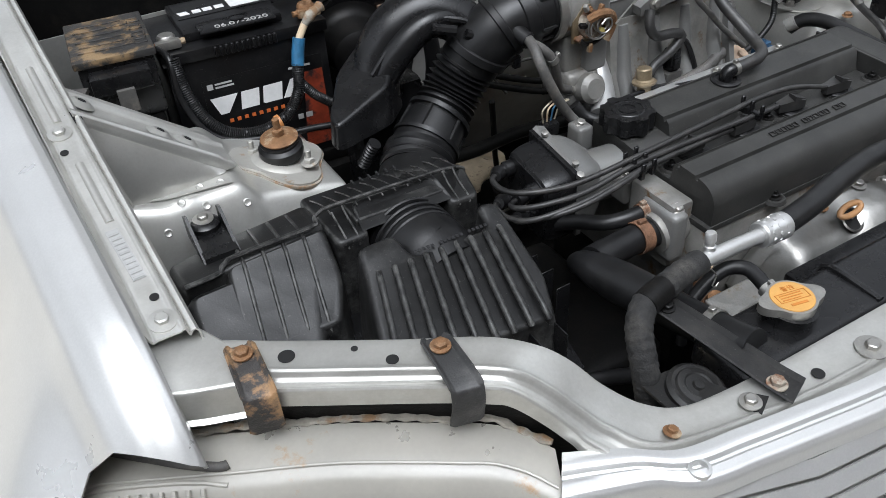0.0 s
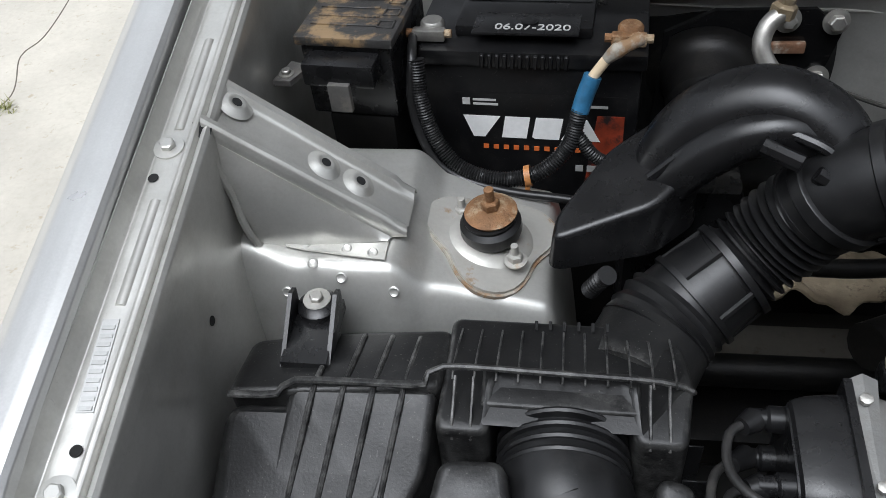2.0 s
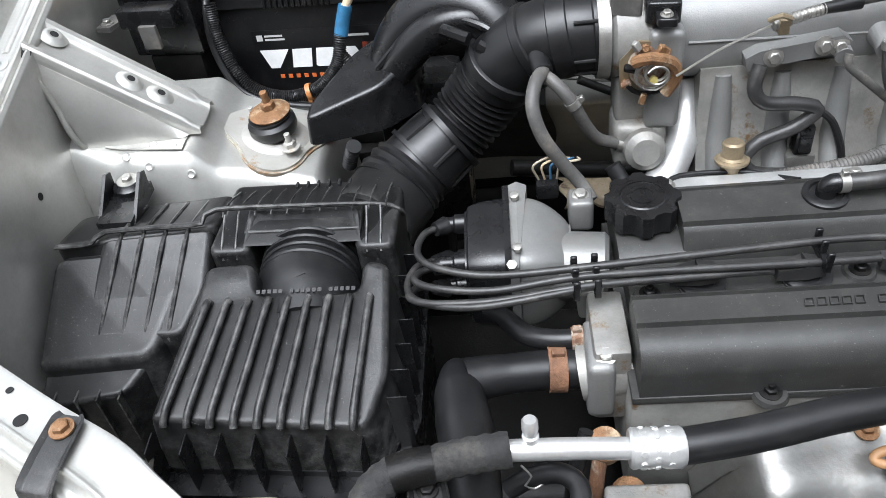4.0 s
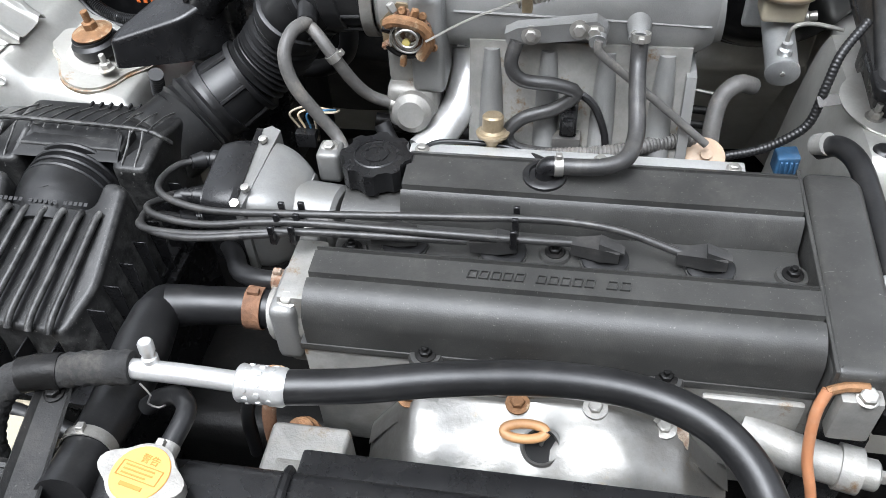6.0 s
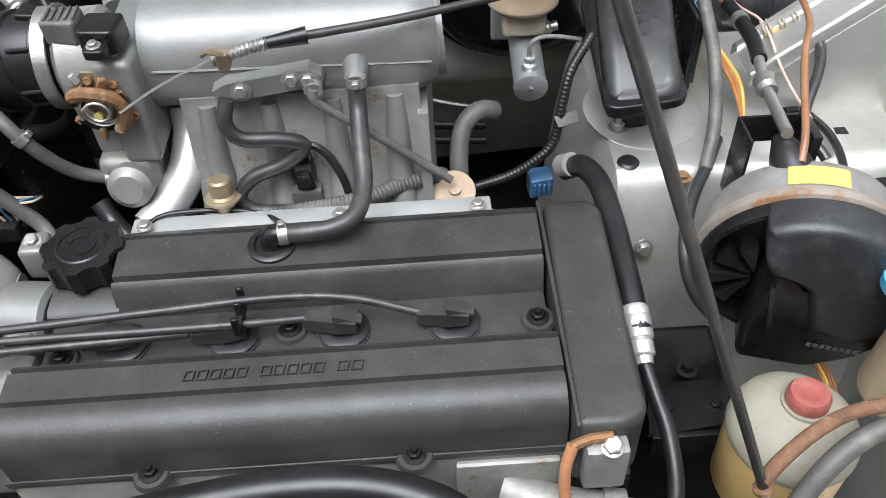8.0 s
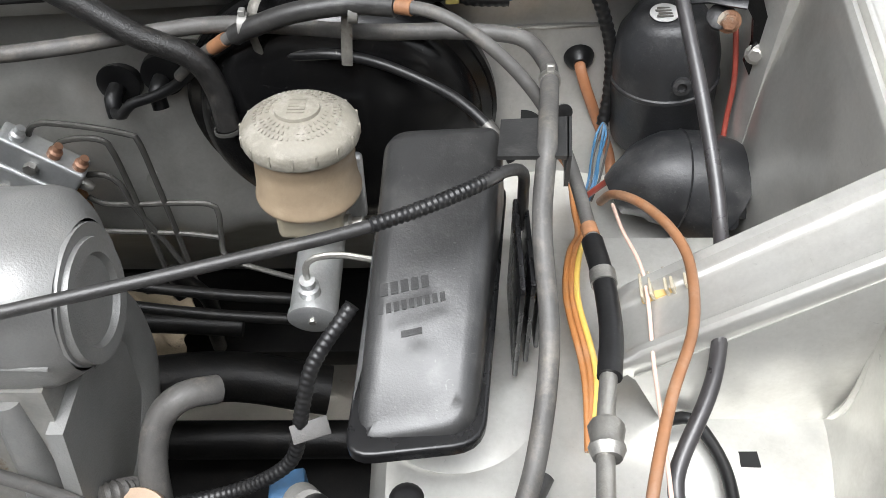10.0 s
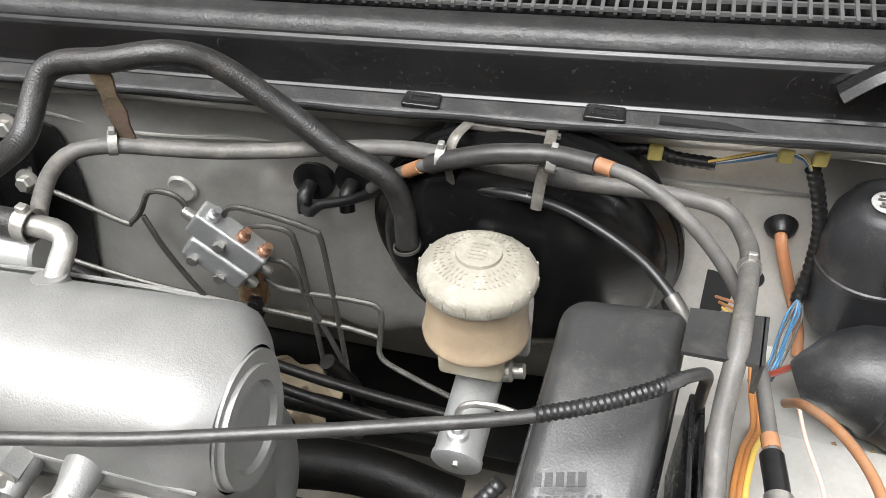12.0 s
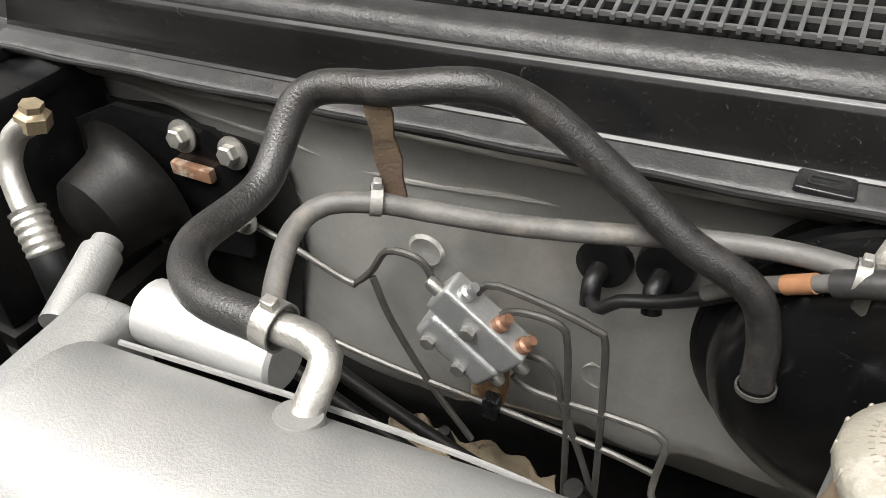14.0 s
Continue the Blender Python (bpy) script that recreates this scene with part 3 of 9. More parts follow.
for x, y, z in ((0.007, 0.966, 0.803), (-0.13, 0.978, 0.80), (0.145, 0.985, 0.70), (0.60, 1.014, 0.80)):
    solo("firewall_dimple", lathe([(0.0, -0.001), (0.004, 0.0008), (0.009, 0.001), (0.013, 0.0022), (0.016, 0.0)], firewall_at((x + 0.72) / 1.44, (z - 0.30) / 0.60) + Vector((0, -0.0022, 0)), (0, -1, 0.0), 18), BAYPAINT, "round pressed dimple in the silver bulkhead", "dimple", "bulkhead dimples")
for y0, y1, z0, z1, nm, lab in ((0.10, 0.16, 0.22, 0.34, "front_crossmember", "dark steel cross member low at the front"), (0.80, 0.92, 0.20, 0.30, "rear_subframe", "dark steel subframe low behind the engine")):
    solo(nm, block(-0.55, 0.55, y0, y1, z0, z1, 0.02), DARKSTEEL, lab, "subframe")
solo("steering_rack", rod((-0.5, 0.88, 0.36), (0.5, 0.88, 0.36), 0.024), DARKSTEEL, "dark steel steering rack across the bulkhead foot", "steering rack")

# cowl: the black scuttle panel under the windscreen
def cowl_line(prof, x0=-0.40, width=1.068):
    def at(u, v):
        x = x0 + width * u
        bow, drop = 0.03 * (x - 0.2) ** 2, -0.017 + 0.055 * x
        o = line_at([(a, b, 0) for a, b in prof], v)
        return Vector((x, o.x + bow, o.y + drop))
    return at


cw = thing("cowl_panel", "glossy black plastic scuttle panel, dusty and scratched along its folds", "cowl panel", (0.1, 1.05, 0.93))
part("scuttle", sheet(cowl_line([(0.9562, 0.9515), (0.9580, 0.9522), (0.9600, 0.9540), (0.9622, 0.9580), (0.9642, 0.9632), (0.9662, 0.9690), (0.9682, 0.9745), (0.9702, 0.9798), (0.9722, 0.9845), (0.9744, 0.9880), (0.9768, 0.9900), (0.9795, 0.9902), (0.9820, 0.9885), (0.9850, 0.9870), (1.016, 0.988), (1.020, 0.990), (1.085, 1.004), (1.30, 1.06)]), 60, 102, 0.002), GLOSSBLACK, cw)
LIPGREY = material("weathered_lip", (0.028, 0.028, 0.028), 0.5, 0, 0.35, 40, 0.25, 500, dust=0.45, dust_color=(0.11, 0.105, 0.10), scratch=0.8)
part("front_lip", sheet(cowl_line([(0.938, 0.942), (0.9385, 0.948), (0.940, 0.9495), (0.950, 0.951), (0.9565, 0.952)]), 60, 12, 0.003), LIPGREY, cw, "dusty grey textured front lip")
part("rubber_band", sheet(cowl_line([(0.9830, 0.9850), (0.9845, 0.9895), (0.9875, 0.9945), (0.9920, 0.9982), (0.9980, 1.0000), (1.0050, 1.0002), (1.0115, 0.9990), (1.0160, 0.9960), (1.0180, 0.9905)]), 60, 20, 0.002), material("weathered_band", (0.016, 0.016, 0.016), 0.42, 0, 0.4, 30, 0.3, 300, dust=0.5, dust_color=(0.05, 0.048, 0.045), scratch=0.8, wave=0.4), cw, "weathered rubber band in front of the grille")
for x in (0.262, 0.405, 0.62):
    y = 0.950 + 0.03 * (x - 0.2) ** 2
    z = 0.9345 + 0.055 * x
    c = part("clip_pad", moulded([(x - 0.016, y - 0.0085), (x + 0.016, y - 0.0085), (x + 0.015, y + 0.0085), (x - 0.015, y + 0.0085)], z - 0.002, lambda a, b, z=z: z + 0.0026 + 0.10 * (b - 0.95), 0.0016, 0.003), PLASTIC, cw)
    part("clip_slot", join(block(x - 0.009, x + 0.009, y + 0.0022, y + 0.0040, z + 0.0026, z + 0.0036, 0.0003, 1), block(x - 0.009, x + 0.009, y - 0.0045, y - 0.0030, z + 0.0020, z + 0.0030, 0.0003, 1), block(x - 0.0095, x - 0.0080, y - 0.0045, y + 0.0040, z + 0.0024, z + 0.0034, 0.0003, 1)), HOLE, c)
part("lift_slot", block(0.445, 0.52, 0.945, 0.9535, 0.957, 0.9612, 0.0005), HOLE, cw)
grid = []
for i in range(62):
    x = 0.0 + i * 0.0108
    y = 1.018 + 0.03 * (x - 0.2) ** 2
    z = 0.981 + 0.055 * x
    grid.append(moved(block(x - 0.0014, x + 0.0014, y, y + 0.062, z + 0.001, z + 0.005, 0, 1), Matrix.Translation((0, y, z)) @ pose(0, 0, 0, 13) @ Matrix.Translation((0, -y, -z))))
for j in range(5):
    y0 = 1.020 + j * 0.0145

    def bar(u, v, y0=y0):
        x = 0.015 + 0.645 * u
        z = 0.9835 + 0.055 * x + (y0 - 1.018) * 0.23
        return Vector((x, y0 + 0.003 * v + 0.03 * (x - 0.2) ** 2, z + 0.002))
    grid.append(sheet(bar, 30, 1, 0.003))
part("air_grille", join(*grid), material("faded_grille", (0.085, 0.085, 0.085), 0.5, 0, 0.2, 40, 0.1, 300, dust=0.3, dust_color=(0.16, 0.155, 0.145)), cw, "grey-black plastic air intake lattice")
seal = hose([(-0.40 + 1.06 * i / 24, 0.936 + 0.03 * (-0.40 + 1.06 * i / 24 - 0.2) ** 2, 0.927 + 0.055 * (-0.40 + 1.06 * i / 24) + 0.0030 + 0.0012 * math.sin(i * 2.1)) for i in range(25)], 0.0024, 8, 0.02)
part("rubber_seal", seal, RUBBER, cw, "perished rubber sealing strip")
# silver ledge under the scuttle
def ledge_at(u, v):
    x = -0.42 + 1.06 * u
    bow, drop = 0.03 * (x - 0.2) ** 2, -0.017 + 0.055 * x
    o = line_at([(0.995, 0.902, 0), (0.985, 0.908, 0), (0.972, 0.914, 0), (0.962, 0.924, 0), (0.955, 0.936, 0)], v)
    return Vector((x, o.x + bow, o.y + drop + 0.0))


solo("scuttle_flange", sheet(ledge_at, 40, 12, 0.0015), BAYPAINT, "silver spot-welded flange under the black scuttle panel", "flange", kind="structure")
solo("bulkhead_side", block(0.69, 0.75, 0.90, 1.25, 0.55, 1.0, 0.02), BAYPAINT, "silver hinge pillar side of the engine bay", "pillar", kind="structure")
solo("bulkhead_side", moulded([(0.688, 0.957), (0.76, 0.945), (0.76, 1.24), (0.700, 1.24)], 0.90, lambda x, y: 1.075 + 0.1 * (y - 0.96), 0.010, 0.010), BAYPAINT, "silver scuttle corner post beside the hinge", "pillar", kind="structure")
solo("seam_sealant", hose([(0.690, 0.951, 0.948), (0.699, 0.947, 0.951), (0.711, 0.944, 0.949), (0.724, 0.943, 0.955)], 0.004, 8, 0.004, flat=0.6), SILICONE, "old cracked seam sealant in the bay corner", "sealant", kind="structure")
solo("bulkhead_side", block(-0.78, -0.70, 1.0, 1.25, 0.55, 1.0, 0.02), BAYPAINT, "silver hinge pillar side by the fuse box", "pillar", kind="structure")

# front panel over the headlamps and radiator
fp = thing("radiator_support", "silver painted radiator support panel with bolt holes", "front panel", (-0.4, 0.2, 0.5))
RE = [(-0.680, 0.331, 0.875), (-0.660, 0.317, 0.875), (-0.623, 0.2915, 0.875), (-0.543, 0.240, 0.875), (-0.478, 0.202, 0.874), (-0.445, 0.176, 0.868), (-0.4214, 0.160, 0.850), (-0.398, 0.141, 0.822), (-0.369, 0.120, 0.800), (-0.335, 0.104, 0.792), (-0.27, 0.098, 0.790), (-0.18, 0.096, 0.790), (0.0, 0.095, 0.79), (0.25, 0.095, 0.79)]
FE = [(-0.662, 0.2535, 0.8755), (-0.650, 0.246, 0.8755), (-0.630, 0.2335, 0.8755), (-0.541, 0.1785, 0.8755), (-0.5055, 0.155, 0.8745), (-0.490, 0.1465, 0.869), (-0.471, 0.131, 0.852), (-0.4537, 0.115, 0.832), (-0.4413, 0.100, 0.817), (-0.400, 0.066, 0.797), (-0.25, 0.040, 0.789), (-0.15, 0.030, 0.789), (0.0, 0.025, 0.789), (0.25, 0.025, 0.789)]


def front_at(u, v):
    a, b = curve_at(RE, u), curve_at(FE, u)
    prof = [(0.0, -0.05), (0.0, -0.012), (0.004, -0.004), (0.025, -0.0008), (0.07, 0.0), (0.58, 0.0), (0.63, 0.0006), (0.67, 0.0020), (0.70, 0.0022), (0.73, 0.0006), (0.77, -0.0035), (0.82, -0.0058), (0.89, -0.0062), (0.93, -0.0050), (0.97, -0.0052), (0.995, -0.0070), (1.0, -0.011), (1.0, -0.024)]
    o = line_at([(p, q, 0) for p, q in prof], v)
    return a + (b - a) * o.x + Vector((0, 0, o.y))


part("top_rail", sheet(front_at, 96, 68, 0.0015), BAYPAINT, fp)
for x, y, r in ((-0.628, 0.270, 0.0072), (-0.5775, 0.247, 0.0030), (-0.557, 0.219, 0.0054), (-0.2107, 0.0664, 0.0062)):
    part("punched_hole", lathe([(0, 0), (r, 0), (r, 0.0006), (0, 0.0006)], (x, y, 0.8755 if x < -0.4 else 0.7905), (0, 0, 1), 18), HOLE, fp)
part("lower_wall", sheet(lambda u, v: line_at(FE, u) + Vector((0.0, 0.02, -0.03 - 0.42 * v)), 40, 6, 0.002), DARKSTEEL, fp)
part("corner_plate", moulded([(-0.735, 0.350), (-0.680, 0.348), (-0.655, 0.300), (-0.652, 0.256), (-0.677, 0.2655), (-0.7024, 0.2745), (-0.730, 0.286)], 0.842, lambda x, y: 0.8745 + 0.30 * max(0.0, y - 0.290) * max(0.0, min(1.0, (-x - 0.676) / 0.03)), 0.004, 0.004), BAYPAINT, fp)
part("corner_flange", sheet(lambda u, v: line_at([(-0.730, 0.286, 0.843), (-0.7024, 0.2745, 0.842), (-0.677, 0.2655, 0.842), (-0.650, 0.255, 0.843)], u) + Vector((-0.001, -0.004, -0.003)) * v, 10, 3, 0.0015), BAYPAINT, fp)

# headlamp with cloudy lens, its brackets and grille
hl = thing("headlamp", "cloudy yellowed headlamp unit with fluted lens and broken sealant", "headlamp", (-0.63, 0.16, 0.65))


def lamp_at(u, v):
    top = curve_at([(-0.802, 0.338, 0.794), (-0.785, 0.332, 0.803), (-0.74, 0.305, 0.809), (-0.672, 0.268, 0.812), (-0.607, 0.234, 0.814), (-0.534, 0.188, 0.813), (-0.490, 0.160, 0.808), (-0.462, 0.124, 0.797)], u)
    prof = [(0.0, 0.0), (-0.015, -0.001), (-0.036, -0.004), (-0.048, -0.010), (-0.058, -0.026), (-0.066, -0.06), (-0.07, -0.11), (-0.07, -0.15)]
    o = line_at([(a, b, 0) for a, b in prof], v)
    return top + Vector((o.x * 0.45, o.x * 0.9, o.y))


part("lens", sheet(lamp_at, 26, 22, 0.003), LENS, hl, "cloudy yellowed clear plastic lens")
part("housing", sheet(lambda u, v: lamp_at(u, 0.1 + 0.9 * v) + Vector((0.012, 0.028, -0.010)), 26, 12, 0.002), REFLECTOR, hl)
for i in range(16):
    u = 0.05 + i * 0.021
    part("flute", hose([lamp_at(u, q) + Vector((-0.001, -0.002, 0.001)) for q in (0.40, 0.45, 0.52, 0.62, 0.78, 0.95)], 0.0022, 6, 0.01), LENS, hl)
part("lens_rim", hose([(-0.803, 0.300, 0.765), (-0.801, 0.304, 0.788), (-0.798, 0.318, 0.802), (-0.787, 0.323, 0.8065), (-0.758, 0.2955, 0.8085), (-0.730, 0.268, 0.8095), (-0.707, 0.250, 0.8095), (-0.700, 0.248, 0.8105)], 0.0044, 10, 0.004), GREYRUBBER, hl, "grey rubber rim round the lens")
part("inner_rim", hose([lamp_at(0.02, 0.55), lamp_at(0.03, 0.40), lamp_at(0.08, 0.36), lamp_at(0.20, 0.35), lamp_at(0.34, 0.35), lamp_at(0.40, 0.40)], 0.0022, 8, 0.004), LENS, hl)
part("lens_bead", hose([lamp_at(0.02 + 0.96 * k / 12, 0.30) + Vector((0, 0, 0.0005)) for k in range(13)], 0.0016, 8, 0.006), LENS, hl)
part("sealant", hose([lamp_at(u / 12, 0.0) + Vector((0, 0.004, 0.002 + 0.003 * math.sin(u * 2.7))) for u in range(4, 13)], 0.0042, 8, 0.006, ribs=0.0012, pitch=0.017, flat=0.7), SILICONE, hl, "torn brown sealant along the lens edge")
part("rear_shell", sheet(lambda u, v: line_at([(-0.74, 0.31, 0.80), (-0.60, 0.235, 0.805), (-0.47, 0.13, 0.79)], u) + Vector((0.02 * v, 0.03 * v, -0.16 * v)), 12, 6, 0.003), PLASTIC, hl)
for (x, y), mat, lab in (((-0.6586, 0.288), RUSTBRACKET, "rusted black steel headlamp bracket bolted to the silver panel"), ((-0.519, 0.2065), LIPGREY, "black steel headlamp bracket bolted to the silver panel")):
    br = thing("headlamp_bracket", lab, "bracket", (x, y, 0.84), "headlamp brackets")
    d = Vector((-0.08, -1.0, 0)).normalized()
    sd = Vector((0.97, -0.22, 0))

    def arm(u, v, x=x, y=y, d=d, sd=sd):
        o = curve_at([(-0.013, 0.878, 0), (0.0, 0.8785, 0), (0.024, 0.8785, 0), (0.044, 0.876, 0), (0.0485, 0.870, 0), (0.049, 0.855, 0), (0.046, 0.840, 0), (0.044, 0.830, 0)], u)
        w = 0.0118 * (1.0 + 0.25 * u) * min(1.0, 0.72 + 5.0 * u)
        e = 0.0035 * max(0.0, abs(2 * v - 1) - 0.72) / 0.28
        return Vector((x, y, 0)) + d * o.x + sd * (2 * v - 1) * w + Vector((0, 0, o.y + e))
    part("strap", sheet(arm, 30, 22, 0.002), mat, br)
    hex_bolt("rusty_nut", (x, y, 0.880), (0, 0, 1), 0.0062, BOLTRUST, 1.45, 0.9, parent=br, label="orange rusted flange bolt")
gr = thing("grille_surround", "silver grille surround with long horizontal slats", "grille", (0.0, 0.0, 0.6))


def gtop(u, v):
    a = curve_at([(-0.463, 0.114, 0.8055), (-0.42, 0.091, 0.8055), (-0.383, 0.066, 0.8050), (-0.328, 0.056, 0.8045), (-0.273, 0.047, 0.8045), (-0.17, 0.033, 0.804), (0.0, 0.022, 0.804), (0.15, 0.022, 0.804), (0.3, 0.034, 0.804)], u)
    o = line_at([(0.002, -0.014, 0), (0.001, -0.003, 0), (-0.001, 0.0, 0), (-0.011, 0.0, 0), (-0.0145, -0.0015, 0), (-0.016, -0.0065, 0), (-0.0185, -0.0075, 0), (-0.0195, -0.005, 0), (-0.022, -0.0035, 0), (-0.031, -0.0055, 0), (-0.035, -0.010, 0), (-0.037, -0.024, 0)], v)
    return a + Vector((0.75 * o.x * max(0.0, 1.0 - 7.0 * u), o.x, o.y))


part("top_moulding", sheet(gtop, 60, 33, 0.002), PAINT, gr)
for k in range(6):
    part("slat", sheet(lambda u, v, k=k: line_at([(-0.40, 0.045, 0.79), (-0.28, 0.012, 0.785), (-0.1, -0.008, 0.785), (0.1, -0.01, 0.785), (0.3, 0.0, 0.785)], u) + Vector((0.008 * k * (1 if u == 0 else 0), -0.012 - 0.013 * k + 0.010 * v, -0.005 - 0.013 * k - 0.012 * (1 - v))), 24, 3, 0.0025), PAINT, gr)
part("screw_boss", lathe([(0.004, -0.002), (0.010, -0.002), (0.0095, 0.003), (0.0065, 0.004), (0.006, -0.001)], (-0.3796, 0.0435, 0.800), (0, 0, 1), 18, closed=False), PAINT, gr)
hex_bolt("panel_bolt", (-0.3702, 0.0845, 0.7975), (0.25, 0.05, 1), 0.005, BOLTRUST, 1.6, label="rusty bolt with tabbed washer on the silver panel", group="panel bolts")
hex_bolt("panel_bolt", (-0.1449, 0.061, 0.7905), (0, 0, 1), 0.007, STEEL, 2.2, label="zinc bolt on the silver panel beside the radiator cap", group="panel bolts")

# bonnet propped open over the bay
def bonnet_at(u, v):
    x = -0.70 + 1.40 * u
    a = 1.15 - 0.47 * v
    z = 1.05 + 0.97 * v + 0.05 * math.sin(math.pi * v) - 0.03 * (2 * u - 1) ** 2
    return Vector((x, a, z))


bn = thing("bonnet", "silver car bonnet propped open with pressed inner ribs", "bonnet", (0.0, 1.15, 1.04), kind="structure")
BONNETPAINT = material("bonnet_inner_paint", (0.58, 0.58, 0.57), 0.4, 0.15, 0.06, 6, 0.03, 300, dust=0.2)
part("panel", sheet(bonnet_at, 20, 16, 0.006), BONNETPAINT, bn)
for u in (0.12, 0.5, 0.88):
    part("inner_rib", ribbon([bonnet_at(u, v / 6) + Vector((0, -0.012, -0.012)) for v in range(1, 7)], [(-0.05, 0.006), (-0.04, -0.006), (0.04, -0.006), (0.05, 0.006)], 0.0015), BONNETPAINT, bn)

# plain unseen rest of the car body: nose, flanks and floor that close the bay and block light from below and behind
def nose_at(u, v):
    x = -0.80 + 1.60 * u
    o = line_at([(0.02, 0.72, 0), (-0.05, 0.66, 0), (-0.10, 0.55, 0), (-0.11, 0.40, 0), (-0.06, 0.25, 0), (0.05, 0.20, 0)], v)
    return Vector((x, o.x + 0.35 * abs(x) ** 3 + 0.02, o.y))


solo("front_bumper", sheet(nose_at, 30, 20, 0.004), PAINT, "plain silver front bumper of the car", "bumper", kind="structure")
for sgn in (-1, 1):
    solo("body_side", sheet(lambda u, v: Vector((sgn * (0.80 + 0.06 * math.sin(math.pi * v)), 1.14 + 2.6 * u, 0.22 + 0.78 * v)), 12, 8, 0.004), PAINT, "plain silver flank of the car behind the wing", "body side", kind="structure")
    solo("wheel_arch", block(sgn * 0.76 - 0.10, sgn * 0.76 + 0.06, 0.42, 1.14, 0.22, 0.30, 0.02), DARKSTEEL, "unseen dark wheel arch edge added to block light from below", "wheel arch", kind="structure")
solo("car_floor", block(-0.80, 0.80, 1.10, 3.74, 0.20, 0.24, 0.01), DARKSTEEL, "unseen dark floor of the car behind the bulkhead", "floor pan", kind="structure")
solo("cabin_wall", block(-0.80, 0.80, 1.26, 1.30, 0.24, 0.99, 0.01), DARKSTEEL, "unseen dark wall added behind the scuttle", "cabin wall", kind="structure")
solo("under_tray", block(-0.72, 0.72, 0.05, 0.62, 0.20, 0.215, 0.004), DARKSTEEL, "unseen black tray added to block light under the engine", "under tray", kind="structure")

# tan sheet added as a stand-in for the tan patches behind the engine
solo("low_tan_sheet", sheet(lambda u, v: Vector((-0.115 + 0.215 * u + 0.006 * math.sin(v * 11), 0.968 + 0.105 * v + 0.010 * math.sin(u * 11) - 0.006 * math.sin(u * 29), 0.415 + 0.010 * math.sin(u * 9 + v * 4))), 30, 14, 0.004), material("stained_tan", (0.30, 0.245, 0.17), 0.85, 0, 0.2, 30, 0.5, 200, stain=(0.10, 0.07, 0.05), stain_amount=0.12), "added tan stained sheet filling the gap low behind the engine", "insulation")
solo("left_ledge", block(0.44, 0.715, 0.80, 1.01, 0.62, 0.733, 0.012, 3), BAYPAINT, "silver ledge in the rear corner behind the strut tower", "ledge", kind="structure")

# unseen dark wall, added to cut front light and darken reflections
solo("reflection_wall", block(-7.0, 7.0, -2.6, -2.4, 0.0, 3.5, 0.01), material("dark_wall_tone", (0.09, 0.072, 0.06), 0.85, 0, 0.3, 5, 0.5, 60), "unseen dark wall added in front of the car to darken reflections", "wall", kind="structure")

solo("bulkhead_seam", hose([firewall_at((-0.42 + 0.1 * k + 0.72) / 1.44, 0.937) + Vector((0, -0.002, 0.0006 * math.sin(k * 2.3))) for k in range(11)], 0.0022, 8, 0.02), BAYPAINT, "welded sheet seam across the silver bulkhead", "seam", kind="structure")

# plain cabin behind the scuttle
def cabin_at(u, v):
    x = (2 * u - 1)
    o = line_at([(1.32, 1.03, 0.70), (1.62, 1.20, 0.66), (1.98, 1.38, 0.58), (2.5, 1.43, 0.57), (3.0, 1.40, 0.57), (3.35, 1.22, 0.62), (3.72, 1.02, 0.70)], v)
    return Vector((x * o.z, o.x, o.y - 0.05 * abs(x) ** 4))


solo("cabin_roof", sheet(lambda u, v: cabin_at(u, 0.34 + 0.34 * v), 16, 12, 0.004), PAINT, "plain silver roof of the car", "roof", kind="structure")
DARKGLASS = material("dark_glass", (0.01, 0.012, 0.012), 0.05, 0, 0.1, 4, 0.0)
solo("windscreen", sheet(lambda u, v: cabin_at(u, 0.34 * v), 16, 10, 0.004), DARKGLASS, "dark glass windscreen behind the bonnet", "windscreen", kind="structure")
solo("rear_window", sheet(lambda u, v: cabin_at(u, 0.68 + 0.32 * v), 16, 10, 0.004), DARKGLASS, "dark glass rear window of the car", "rear window", kind="structure")
for sgn in (-1, 1):
    solo("side_window", sheet(lambda u, v: cabin_at(0.5 + 0.5 * sgn, u) * 1.0 + (Vector((sgn * 0.80, 1.32 + 2.4 * u, 1.0)) - cabin_at(0.5 + 0.5 * sgn, u)) * v, 20, 6, 0.004), DARKGLASS, "dark glass side windows of the car", "side window", kind="structure")

# ---- right strut tower, bracket, battery, fuse box ----
def strut_tower(sign, z, front, rear, inner, outer, slope, soft, name_label):
    """A pressed tower: flat top falling away outboard, rounded shoulders and walls."""
    tw = thing("strut_tower", name_label, "strut tower", (sign * (inner + outer) / 2, (front + rear) / 2, 0.4), "strut towers")

    def fall(d, w, depth):
        k = max(0.0, min(1.0, d / w))
        return -depth * (1 - math.cos(k * math.pi / 2))

    def at(u, v):
        x = inner - 0.035 + (outer - inner + 0.035) * u
        y = front - soft - 0.02 + (rear - front + soft + 0.05) * v
        h = z - slope * max(0.0, x - 0.555) + fall(inner + 0.012 - x, 0.045, 0.35) + fall(front + 0.012 - y, soft + 0.03, 0.32) + fall(y - rear + 0.02, 0.05, 0.3)
        h += fall(x - outer + 0.045, 0.05, 0.05) + 0.004 * math.exp(-((x - 0.60) / 0.03) ** 2 - ((y - front - 0.05) / 0.03) ** 2)
        return Vector((sign * x, y, h))
    part("tower_shell", sheet(at, 60, 70, 0.0015), BAYPAINT, tw)
    return tw


